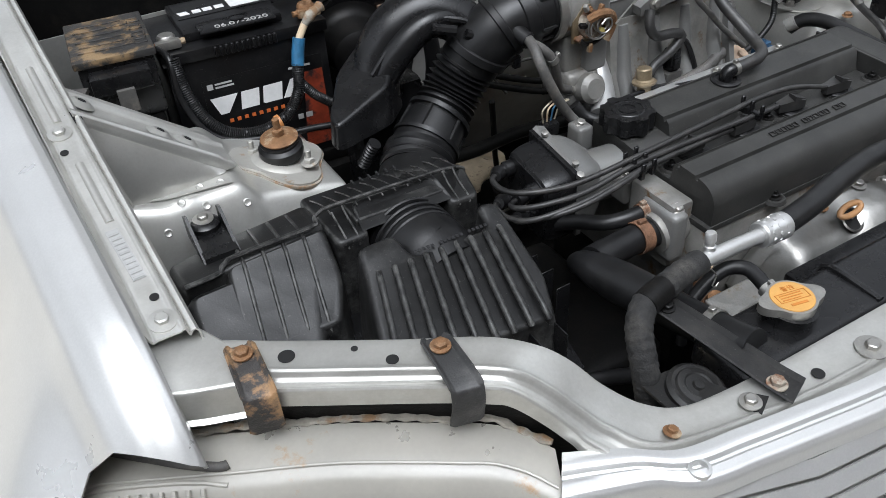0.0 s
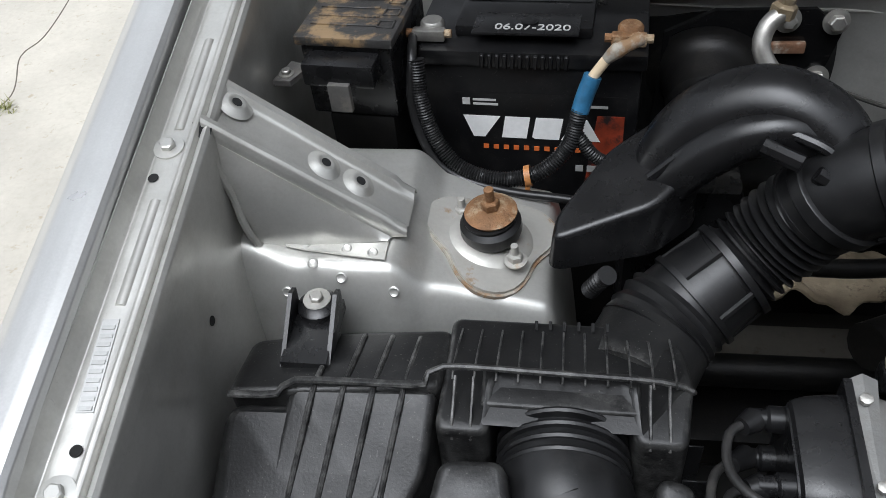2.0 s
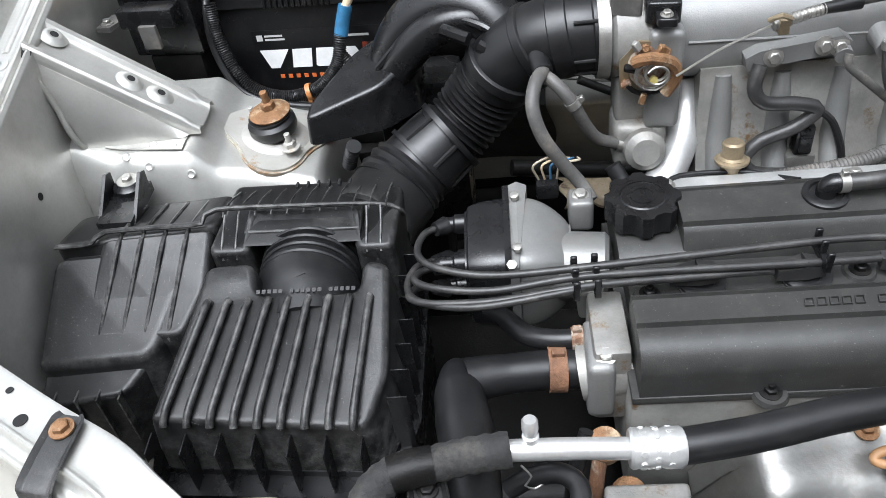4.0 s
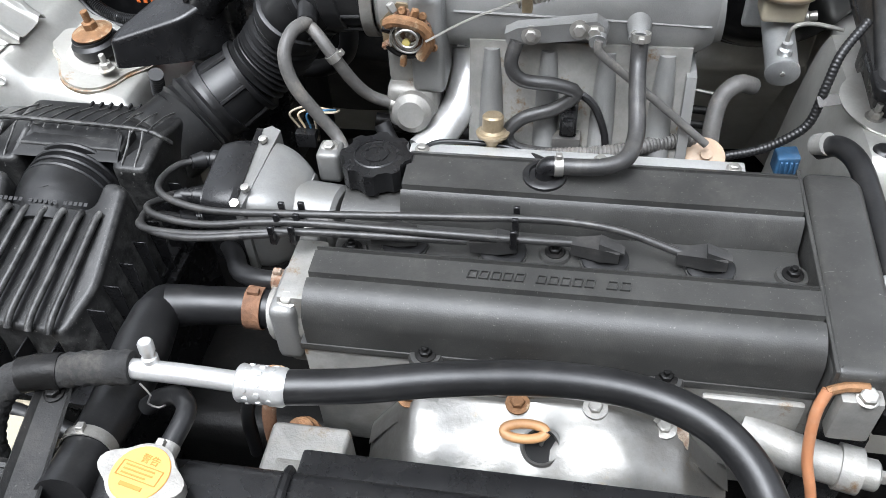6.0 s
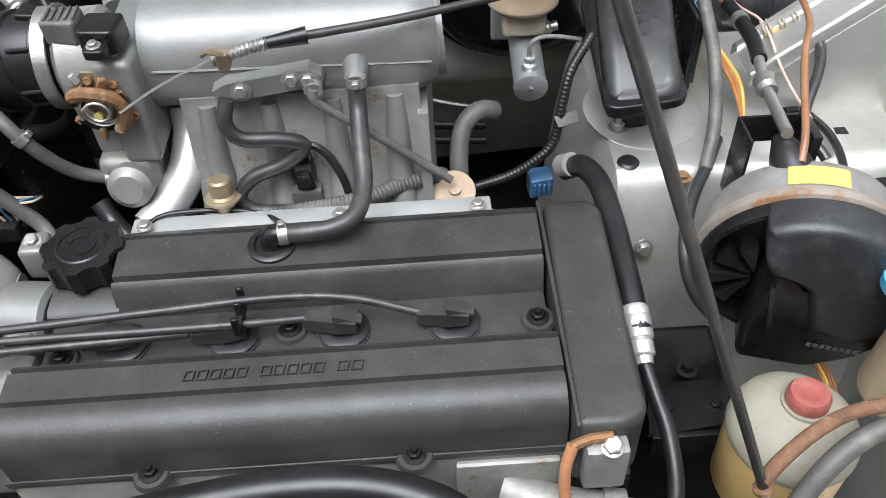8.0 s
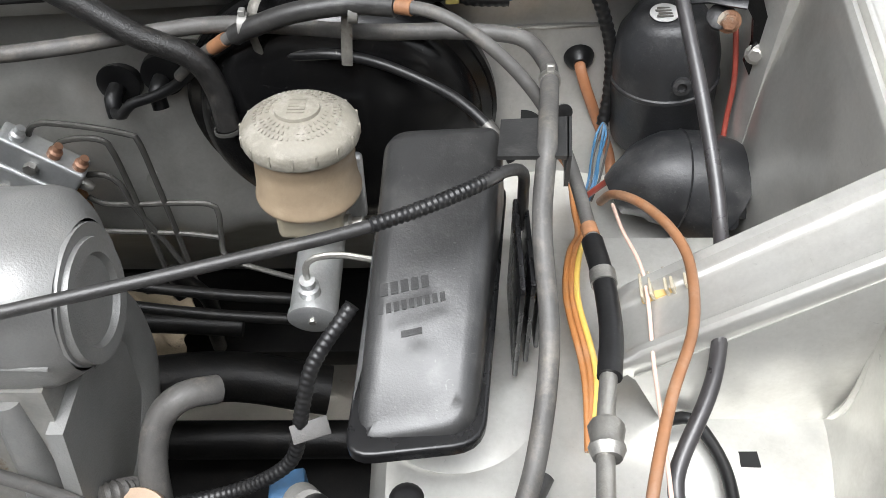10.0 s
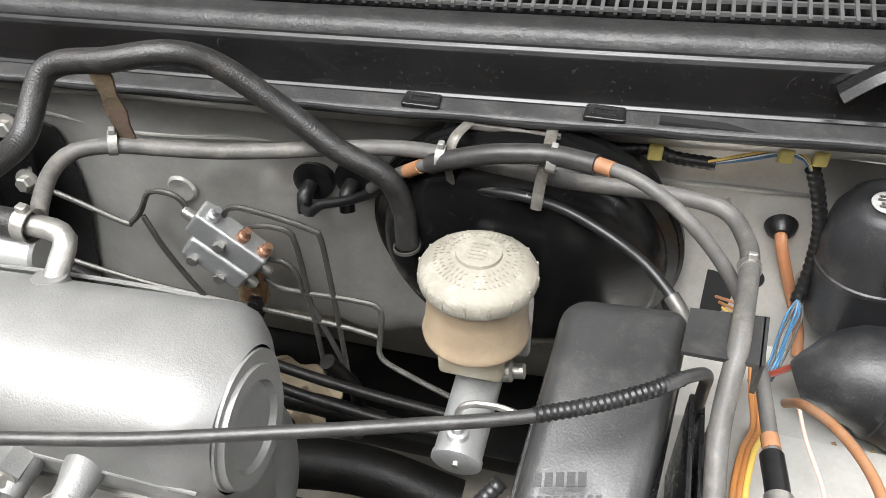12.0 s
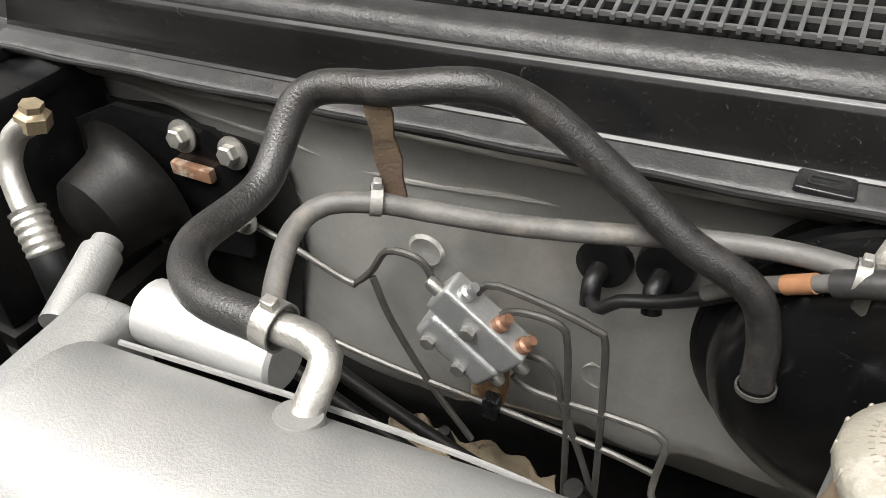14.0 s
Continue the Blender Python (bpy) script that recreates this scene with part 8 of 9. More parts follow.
brake_line([(0.088, YP, 0.715), (0.10, YP, 0.706), (0.13, YP, 0.704), (0.17, YP, 0.706), (0.205, YP, 0.704), (0.213, YP - 0.004, 0.695), (0.211, YP - 0.01, 0.665), (0.215, YP - 0.02, 0.648), (0.25, YP - 0.03, 0.64), (0.31, YP - 0.05, 0.64)])
brake_line([(-0.20, YP, 0.70), (-0.06, YP, 0.675), (0.06, YP, 0.668), (0.10, YP, 0.666), (0.17, YP, 0.662), (0.21, YP, 0.655)])
brake_line([(-0.034, YP, 0.775), (-0.02, YP, 0.73), (0.01, YP, 0.67), (0.05, YP, 0.61)])
lc = solo("line_clip", block(0.064, 0.078, 0.938, 0.950, 0.658, 0.682, 0.002), PLASTIC, "grey plastic clip on the brake lines", "clip")
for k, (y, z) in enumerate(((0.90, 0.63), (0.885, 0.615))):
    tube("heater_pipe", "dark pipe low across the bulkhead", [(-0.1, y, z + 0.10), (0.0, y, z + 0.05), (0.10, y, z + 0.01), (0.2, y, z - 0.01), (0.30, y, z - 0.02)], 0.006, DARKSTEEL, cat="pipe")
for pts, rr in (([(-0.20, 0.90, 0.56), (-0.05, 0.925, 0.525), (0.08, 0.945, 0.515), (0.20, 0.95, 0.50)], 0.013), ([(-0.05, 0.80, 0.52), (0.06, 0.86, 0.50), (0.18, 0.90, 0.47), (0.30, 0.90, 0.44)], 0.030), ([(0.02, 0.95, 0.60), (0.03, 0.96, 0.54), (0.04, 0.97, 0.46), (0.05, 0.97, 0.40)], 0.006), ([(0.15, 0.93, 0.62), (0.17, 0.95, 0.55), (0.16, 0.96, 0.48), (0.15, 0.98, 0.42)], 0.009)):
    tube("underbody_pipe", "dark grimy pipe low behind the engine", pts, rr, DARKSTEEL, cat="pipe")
for x, z in ((0.140, 0.822), (0.183, 0.831)):
    gm = thing("bulkhead_grommet", "black rubber grommet in the bulkhead", "grommet", (x, 0.985, z), "grommets")
    part("disc", lathe([(0, 0), (0.012, 0.004), (0.020, 0.002), (0.021, -0.006)], (x, 0.984, z), (0, -1, 0.1), 24), RUBBER, gm)
    part("tube_stub", hose([(x, 0.978, z), (x - 0.002, 0.965, z - 0.004), (x, 0.958, z - 0.018)], 0.0075, 10), RUBBER, gm)
tube("speedo_cable", "black cable from the bulkhead grommet", [(0.140, 0.960, 0.812), (0.143, 0.952, 0.812), (0.152, 0.946, 0.816), (0.163, 0.945, 0.828), (0.190, 0.945, 0.838), (0.216, 0.940, 0.856), (0.236, 0.930, 0.878)], 0.0048, RUBBER, cat="cable")
# engine mount dome and bolts on the bulkhead
dm = thing("engine_mount", "black pressed steel dome with bolts on the bulkhead", "mount", (-0.23, 0.95, 0.75))
part("dome", lathe([(0.0, 0.0), (0.028, 0.003), (0.040, 0.012), (0.046, 0.045), (0.051, 0.056), (0.060, 0.061), (0.066, 0.062)], (-0.268, 0.875, 0.80), (0.15, 1, 0.1), 48, closed=False), DARKSTEEL, dm)
part("plate", prism([(-0.315, 0.74), (-0.15, 0.76), (-0.13, 0.86), (-0.16, 0.885), (-0.26, 0.885), (-0.31, 0.86)], 0.938, 0.944, 0.002, axis="y"), GLOSSBLACK, dm)
for x, z in ((-0.188, 0.875), (-0.140, 0.872), (-0.146, 0.806)):
    hex_bolt("mount_bolt", (x, 0.936, z), (0, -1, 0.2), 0.0085, STEEL, 1.6, 1.2, parent=dm)
part("rust_patch", block(-0.205, -0.165, 0.930, 0.938, 0.838, 0.85, 0.002), RUST, dm)
af = thing("ac_union", "steel air-conditioning union bent into a hose", "pipe", (-0.215, 0.83, 0.86))
part("block_nut", lathe([(0.012, 0), (0.012, 0.010), (0.010, 0.012), (0.008, 0.013), (0.008, 0.018), (0, 0.019)], (-0.220, 0.843, 0.930), (0.2, 0.1, 1), 6), BRASS, af)
part("bend", hose([(-0.218, 0.842, 0.935), (-0.232, 0.835, 0.925), (-0.236, 0.825, 0.908), (-0.225, 0.815, 0.89), (-0.212, 0.808, 0.878)], 0.0085, 14), STEEL, af)
part("crimp", hose([(-0.217, 0.811, 0.882), (-0.205, 0.804, 0.868), (-0.198, 0.80, 0.858)], 0.0125, 16, ribs=0.0006, pitch=0.006), STEEL, af)
part("hose_tail", hose([(-0.20, 0.801, 0.860), (-0.19, 0.795, 0.84), (-0.188, 0.792, 0.79), (-0.20, 0.80, 0.74), (-0.245, 0.825, 0.70), (-0.31, 0.85, 0.682)], 0.0125, 16), RUBBER, af)

AMBERHOSE = material("amber_rubber", (0.20, 0.095, 0.045), 0.4, 0, 0.2, 30, 0.1, dust=0.2)
# ---- left side: fuse box, strut tower, cruise actuator, canisters, reservoirs ----
twl = strut_tower(1, 0.785, 0.575, 0.838, 0.392, 0.745, 0.0, 0.06, "silver pressed strut tower on the driver's side")
part("mount_plate", lathe([(0.0, 0.0), (0.052, 0.0), (0.060, 0.002), (0.061, 0.005), (0.05, 0.0065), (0.0, 0.0065)], (0.445, 0.672, 0.7845), (0.05, -0.05, 1), 40), BAYPAINT, twl)
hex_bolt("mount_nut", (0.414, 0.643, 0.790), (0.05, -0.05, 1), 0.0068, STEEL, 1.5, 1.2, label="zinc flange nut on a strut mount stud", group="mount nuts", stud=0.012)
sg = thing("tower_grommet", "black rubber bung in the silver strut tower", "grommet", (0.415, 0.588, 0.776))
part("bung", lathe([(0, 0.003), (0.005, 0.004), (0.009, 0.003), (0.0115, 0.0)], (0.416, 0.594, 0.7845), (0.0, -0.1, 1), 20), RUBBER, sg)
hex_bolt("tower_bolt", (0.428, 0.5435, 0.715), (0.1, -1, 0.3), 0.0075, STEEL, 1.3, label="zinc hexagon bolt low on the strut tower", group="tower bolts")
solo("square_hole", block(0.630, 0.643, 0.615, 0.626, 0.7855, 0.7864, 0), HOLE, "square punched hole in the silver tower", "hole")
DUSTLID = material("speckled_lid", (0.020, 0.020, 0.020), 0.36, 0, 0.3, 22, 0.10, 700, dust=0.4, dust_color=(0.075, 0.073, 0.07), scratch=0.4)
lf = thing("relay_box", "black plastic main relay box with raised bars on its lid", "fuse box", (0.43, 0.69, 0.80))
part("lid", moulded([(0.388, 0.588), (0.458, 0.596), (0.482, 0.800), (0.402, 0.790)], 0.858, lambda x, y: 0.896 + 0.21 * (min(y, 0.76) - 0.60) - 0.02 * (x - 0.43) - 0.9 * max(0.0, 0.640 - y) - 0.25 * max(0.0, y - 0.765), 0.013, 0.018, 0.003), DUSTLID, lf)
part("lip", moulded([(0.384, 0.581), (0.463, 0.590), (0.487, 0.808), (0.396, 0.796)], 0.852, lambda x, y: 0.8605, 0.0025, 0.018), PLASTIC, lf)
part("bracket", moulded([(0.412, 0.640), (0.452, 0.645), (0.468, 0.770), (0.416, 0.765)], 0.786, lambda x, y: 0.853, 0.004, 0.016), PLASTIC, lf)
LM = flat_frame((0.418, 0.660, 0.9088), (1, 0.25, 0.03), (-0.1, 1, 0.212))
part("raised_name_bars", bars(LM, [rect(-0.014 + 0.006 * i, 0.0, -0.0095 + 0.006 * i, 0.008) for i in range(5)] + [rect(-0.016 + 0.0045 * i, -0.011, -0.0130 + 0.0045 * i, -0.005) for i in range(9)] + [rect(-0.004, -0.028, 0.008, -0.024)], 0.0005), DUSTLID, lf)
part("cable_tab", prism([(0.474, 0.752), (0.519, 0.752), (0.523, 0.792), (0.478, 0.789)], 0.928, 0.931, 0.001), DUSTLID, lf)
part("tab_fold", prism([(0.518, 0.752), (0.521, 0.752), (0.525, 0.792), (0.522, 0.792)], 0.905, 0.931, 0.001), DUSTLID, lf)
for i in range(3):
    part("side_rail", block(0.486 + 0.008 * i, 0.4895 + 0.008 * i, 0.675 + 0.012 * i, 0.755, 0.80, 0.892 - 0.010 * i, 0.0015), PLASTIC, lf)
# vacuum canister and second actuator in the rear corner
DUSTBLACK = material("dusty_black", (0.016, 0.0165, 0.018), 0.42, 0, 0.35, 22, 0.15, 380, dust=0.5, dust_color=(0.07, 0.068, 0.066), scratch=0.5)
cn = thing("vacuum_canister", "dusty black ribbed vacuum canister with round white sticker", "canister", (0.636, 0.965, 0.75))
CA = (-0.10, 0.0, 1)
CO = (0.640, 0.965, 0.775)
part("lower_half", lathe([(0, 0), (0.036, 0.0), (0.044, 0.006), (0.0455, 0.02), (0.0465, 0.066), (0.0475, 0.068)], CO, CA, 44), DUSTBLACK, cn)
part("upper_half", lathe([(0.0475, 0.068), (0.0475, 0.071), (0.046, 0.072), (0.0455, 0.092), (0.041, 0.112), (0.033, 0.124), (0.0315, 0.1275), (0.024, 0.132), (0, 0.134)], CO, CA, 44), DUSTBLACK, cn)
part("sticker", lathe([(0, 0), (0.012, 0), (0.012, 0.0006), (0, 0.0008)], (0.620, 0.955, 0.9085), (-0.1, -0.10, 1), 24), GREYCAP, cn, "round white sticker")
part("boss", lathe([(0.008, 0), (0.0075, 0.007), (0.004, 0.008), (0.0035, 0.004)], (0.636, 0.922, 0.862), (-0.1, -1, 0.2), 16), DUSTBLACK, cn)
bkt = thing("canister_bracket", "dark steel bracket with rusty bolt holding the canister", "bracket", (0.685, 0.94, 0.82))
part("plate", prism([(0.662, 0.940), (0.657, 0.955), (0.661, 0.966), (0.668, 0.964), (0.677, 0.952), (0.690, 0.925), (0.697, 0.900), (0.697, 0.871), (0.690, 0.870), (0.683, 0.882), (0.685, 0.900), (0.680, 0.922), (0.670, 0.936)], 0.921, 0.927, 0.0015, axis="y"), GLOSSBLACK, bkt)
part("arm", hose([(0.634, 0.945, 0.926), (0.648, 0.934, 0.934), (0.660, 0.926, 0.936), (0.672, 0.922, 0.936)], 0.008, 10, flat=0.4), DUSTBLACK, bkt)
part("arm_foot", lathe([(0.011, 0), (0.011, 0.004), (0.006, 0.007)], (0.656, 0.926, 0.921), (-0.2, -0.5, 0.8), 18), DUSTBLACK, bkt)
hex_bolt("strap_bolt", (0.660, 0.918, 0.923), (-0.2, -1, 0.4), 0.0065, RUST, 1.4, parent=bkt)
hex_bolt("strap_bolt", (0.689, 0.920, 0.892), (-0.5, -1, 0.3), 0.006, STEEL, 1.4, parent=bkt)
c3 = thing("charcoal_canister", "dusty black rounded plastic canister on the ledge", "canister", (0.645, 0.90, 0.742))
part("shell", hose([(0.588, 0.886, 0.770), (0.604, 0.888, 0.778), (0.630, 0.890, 0.784), (0.656, 0.890, 0.780), (0.678, 0.888, 0.772), (0.688, 0.886, 0.768)], 0.05, 24, radii=[0.018, 0.034, 0.0425, 0.046, 0.047, 0.0465]), DUSTBLACK, c3)
part("seam", lathe([(0.0440, -0.001), (0.0458, 0), (0.0440, 0.001)], (0.640, 0.890, 0.783), (1, 0, -0.1), 40, closed=False), DUSTBLACK, c3)
part("end_plate", lathe([(0.018, 0), (0.017, 0.004), (0.012, 0.005), (0, 0.004)], (0.690, 0.862, 0.788), (0.7, -0.5, 0.5), 24), DUSTBLACK, c3)
part("end_boss", lathe([(0.006, 0), (0.006, 0.004), (0.003, 0.004)], (0.682, 0.850, 0.772), (0.4, -0.8, 0.4), 14), DUSTBLACK, c3)
for k in range(4):
    part("print_bar", block(0.6125 + 0.002 * (k % 2), 0.6255, 0.9475 + 0.004 * k, 0.9495 + 0.004 * k, 0.9094, 0.9102, 0, 1), GREYRUBBER, cn)
litter = bmesh.new()
for i in range(90):
    a, r = random.uniform(0, 6.3), random.uniform(0.0, 0.05)
    c = Vector((0.645 + 1.1 * r * math.cos(a), 0.845 + 0.35 * r * math.sin(a), 0.7345 + random.uniform(0, 0.004)))
    d = Vector((random.uniform(-1, 1), random.uniform(-1, 1), random.uniform(-0.2, 0.4))).normalized() * random.uniform(0.003, 0.008)
    w = Vector((d.y, -d.x, 0.1 * d.x)).normalized() * random.uniform(0.001, 0.003)
    litter.faces.new([litter.verts.new(q) for q in (c - d, c + w, c + d, c - w)])
solo("leaf_litter", litter, material("dry_litter", (0.20, 0.13, 0.06), 0.8, 0, 0.5, 90), "dry brown leaf litter and rust flakes on the silver ledge", "litter", kind="stuff")
# wiring in the rear corner
tube("bulkhead_harness", "black taped harness under the scuttle", [(0.365, 0.972, 0.914), (0.405, 0.972, 0.911), (0.442, 0.972, 0.917), (0.463, 0.972, 0.912), (0.494, 0.972, 0.911)], 0.0052, RUBBER, ribs=0.0004, pitch=0.006)
tube("bulkhead_harness", "black taped harness down the bulkhead", [(0.565, 0.972, 0.918), (0.575, 0.972, 0.895), (0.585, 0.970, 0.862), (0.588, 0.966, 0.82), (0.585, 0.958, 0.792)], 0.0056, RUBBER, ribs=0.0005, pitch=0.007)
for i, m in enumerate((BLUEWIRE, BLUEWIRE, WHITEINK, GREYRUBBER, YELLOWWIRE)):
    solo("loose_wire", hose([(0.488, 0.972 - 0.001 * i, 0.9095 + 0.0014 * i), (0.519, 0.971, 0.920 + 0.0014 * i), (0.541, 0.970, 0.9290 + 0.0013 * i), (0.556, 0.970, 0.9265 + 0.001 * i), (0.567, 0.971, 0.912)], 0.0011, 6), m, "thin coloured wire under the scuttle", "wire", "loose wires")
    solo("loose_wire", hose([(0.585, 0.955, 0.797), (0.578 + 0.003 * i, 0.945, 0.790), (0.575 + 0.003 * i - 0.002 * (i % 2), 0.935, 0.770), (0.573 + 0.0025 * i, 0.925, 0.752), (0.566 + 0.002 * i, 0.905, 0.745)], 0.0012, 6), (BLUEWIRE, GREYRUBBER, BLUEWIRE, BLUEWIRE, GREYRUBBER)[i], "thin coloured wire low on the bulkhead", "wire", "loose wires")
for i, m in enumerate((BROWNWIRE, ORANGEWIRE, YELLOWWIRE, BROWNWIRE)):
    solo("loose_wire", hose([(0.520 + 0.004 * i, 0.955, 0.785 - 0.006 * i), (0.536 + 0.003 * i, 0.935, 0.797 - 0.009 * i), (0.547 + 0.003 * i, 0.925, 0.776 - 0.006 * i), (0.560, 0.915, 0.757 + 0.002 * i), (0.557 + 0.003 * i, 0.895, 0.755)], 0.0013, 6), m, "thin tangled wire out of the bulkhead hole", "wire", "loose wires")
solo("wire_tape", hose([(0.566, 0.908, 0.752), (0.560, 0.898, 0.757), (0.556, 0.884, 0.766)], 0.0065, 10, radii=[0.005, 0.007, 0.006]), RUBBER, "black tape round the wire bundle", "tape")
for x, y, z in ((0.447, 0.966, 0.921), (0.5415, 0.966, 0.934), (0.566, 0.966, 0.935)):
    solo("yellow_clip", moulded([(x - 0.006, y - 0.005), (x + 0.006, y - 0.004), (x + 0.005, y + 0.006), (x - 0.005, y + 0.006)], z - 0.007, lambda a, b, z=z: z + 0.005, 0.002, 0.003), YELLOWTAG, "yellow plastic harness clip", "clip", "harness clips")
tube("brown_lead", "brown rubber sheathed lead out of a bulkhead grommet", [(0.563, 0.998, 0.835), (0.563, 0.985, 0.835), (0.569, 0.980, 0.818), (0.584, 0.975, 0.782), (0.596, 0.965, 0.756), (0.600, 0.95, 0.735)], 0.0052, BROWNWIRE, cat="cable")
solo("lead_grommet", lathe([(0.014, 0.0), (0.012, 0.006), (0.007, 0.012), (0, 0.012)], (0.563, 1.000, 0.837), (0, -1, -0.1), 20), RUBBER, "black rubber grommet round the brown lead", "grommet")
hex_bolt("bulkhead_stud", (0.517, 1.016, 0.849), (0, -1, 0.1), 0.0045, STEEL, 1.2, label="zinc stud on the silver bulkhead", group="bulkhead studs", stud=0.01)
solo("cable_hole", lathe([(0, 0), (0.021, 0), (0.022, 0.0015), (0, 0.0015)], firewall_at((0.514 + 0.72) / 1.44, (0.770 - 0.30) / 0.60) + Vector((0, -0.0015, 0)), (0, -0.91, 0.41), 26), HOLE, "large dark cable hole in the bulkhead", "hole")
for x, z in ((0.553, 0.785), (0.487, 0.755)):
    solo("rubber_plug", lathe([(0.009, 0), (0.008, 0.003), (0, 0.004)], firewall_at((x + 0.72) / 1.44, (z - 0.30) / 0.60) + Vector((0, -0.001, 0)), (0, -0.91, 0.41), 18), RUBBER, "small rubber plug in the bulkhead", "grommet", "rubber plugs")
tube("red_lead", "red lead behind the black canister", [(0.680, 0.955, 0.90), (0.684, 0.935, 0.86), (0.684, 0.925, 0.82), (0.682, 0.905, 0.78)], 0.0024, REDWIRE, cat="wire")
tube("red_lead", "red lead looping on the silver ledge", [(0.60, 0.83, 0.735), (0.62, 0.815, 0.740), (0.65, 0.812, 0.742), (0.69, 0.82, 0.748)], 0.0028, REDWIRE, cat="wire")
tube("red_lead", "red and orange lead at the black canister", [(0.566, 0.905, 0.748), (0.576, 0.90, 0.765), (0.588, 0.895, 0.783), (0.602, 0.893, 0.788)], 0.0028, REDWIRE, cat="wire")
for i, m in enumerate((ORANGEWIRE, ORANGEWIRE, YELLOWWIRE)):
    tube("orange_lead", "orange lead running down past the relay box", [(0.552 + 0.003 * i, 0.90, 0.77), (0.548 + 0.004 * i, 0.855, 0.785), (0.545 + 0.004 * i, 0.81, 0.80), (0.532 + 0.004 * i, 0.77, 0.82), (0.524 + 0.004 * i, 0.72, 0.83), (0.530 + 0.004 * i, 0.66, 0.825), (0.528, 0.61, 0.815)], 0.0022, m, cat="wire")
tube("amber_hose", "amber translucent hose arching to the actuator", [(0.556, 0.80, 0.845), (0.558, 0.775, 0.876), (0.570, 0.748, 0.893), (0.582, 0.715, 0.902), (0.587, 0.685, 0.903), (0.580, 0.640, 0.902), (0.560, 0.595, 0.900), (0.544, 0.55, 0.897), (0.530, 0.50, 0.885), (0.522, 0.478, 0.872)], 0.0033, AMBERHOSE, cat="hose")
tube("pale_wire", "thin pale wire hanging to the actuator", [(0.566, 0.802, 0.84), (0.568, 0.77, 0.845), (0.572, 0.73, 0.855), (0.572, 0.70, 0.857), (0.569, 0.65, 0.85), (0.566, 0.60, 0.85), (0.560, 0.55, 0.86)], 0.0014, PINKWIRE, cat="wire")
am = thing("amber_fuse", "amber translucent finned fuse holder", "fuse holder", (0.587, 0.708, 0.85))
AM = Matrix.Translation((0.587, 0.706, 0.858)) @ pose(0, 0, 0, 0, -30, -4)
part("holder", moved(block(-0.019, 0.019, -0.009, 0.009, -0.012, 0.004, 0.003), AM), AMBER, am)
for x in (-0.016, -0.010, 0.0, 0.004, 0.013, 0.017):
    part("fin", moved(block(x - 0.001, x + 0.001, -0.010, 0.010, 0.002, 0.010, 0.0005, 1), AM), CREAM, am)
DRAINRUBBER = material("satin_tube", (0.030, 0.028, 0.029), 0.3, 0, 0.25, 30, 0.05, 300, dust=0.2, dust_color=(0.09, 0.085, 0.08))
dt = thing("drain_tube", "long glossy black washer tube clipped to the scuttle", "tube", (0.60, 0.60, 0.80))
part("tube", hose([(0.592, 1.03, 1.075), (0.594, 0.998, 1.048), (0.596, 0.965, 1.020), (0.599, 0.945, 1.005), (0.606, 0.88, 0.970), (0.617, 0.80, 0.922), (0.622, 0.735, 0.880), (0.602, 0.64, 0.862), (0.572, 0.580, 0.835), (0.585, 0.545, 0.815)], 0.0050, 14), DRAINRUBBER, dt)
part("clip", hose([(0.596, 0.962, 1.018), (0.580, 0.960, 1.008), (0.562, 0.958, 0.992)], 0.011, 6, 0.008, flat=0.5), PLASTIC, dt)
# actuator on the tower front
RUSTRIM = material("rusted_rim", (0.30, 0.26, 0.22), 0.5, 0.4, 0.3, 20, 0.3, 200, stain=(0.28, 0.13, 0.05), stain_amount=0.35)
ca = thing("cruise_actuator", "cruise control actuator with silver rear cup and black finned front", "actuator", (0.528, 0.43, 0.69))
AN = Vector((-0.30, -1.0, -0.10)).normalized()
AEX = (Vector((1, 0, 0)) - AN * AN.x).normalized()
AF = Matrix((AEX, AN.cross(AEX), AN)).transposed().to_4x4()
AF.translation = Vector((0.530, 0.440, 0.790))


def drum(profile, mat, name, label="", seg=56, closed=True):
    return part(name, moved(lathe(profile, seg=seg, closed=closed), AF), mat, ca, label)


drum([(0.0, -0.066), (0.045, -0.064), (0.066, -0.058), (0.078, -0.046), (0.083, -0.030), (0.084, -0.004)], OLDCAST, "rear_cup", "grey metal cup with worn paint")
drum([(0.083, -0.010), (0.089, -0.008), (0.091, -0.003), (0.091, 0.003), (0.088, 0.005), (0.083, 0.005)], RUSTRIM, "rolled_rim", "rusted rolled rim", closed=False)
drum([(0.0865, 0.0), (0.0865, 0.012), (0.085, 0.016), (0.081, 0.016), (0.080, -0.004), (0.0, -0.004)], PLASTIC, "front_tray")


def shield_outline():
    pts = [(-0.046, 0.074), (-0.042, 0.050), (-0.034, 0.034), (-0.014, 0.030), (-0.002, 0.022), (0.006, -0.004), (0.014, -0.030), (0.040, -0.036), (0.066, -0.034), (0.085, -0.022)]
    return pts + [(0.088 * math.cos(a), 0.088 * math.sin(a)) for a in (radians(-6 + 9 * k) for k in range(14))]


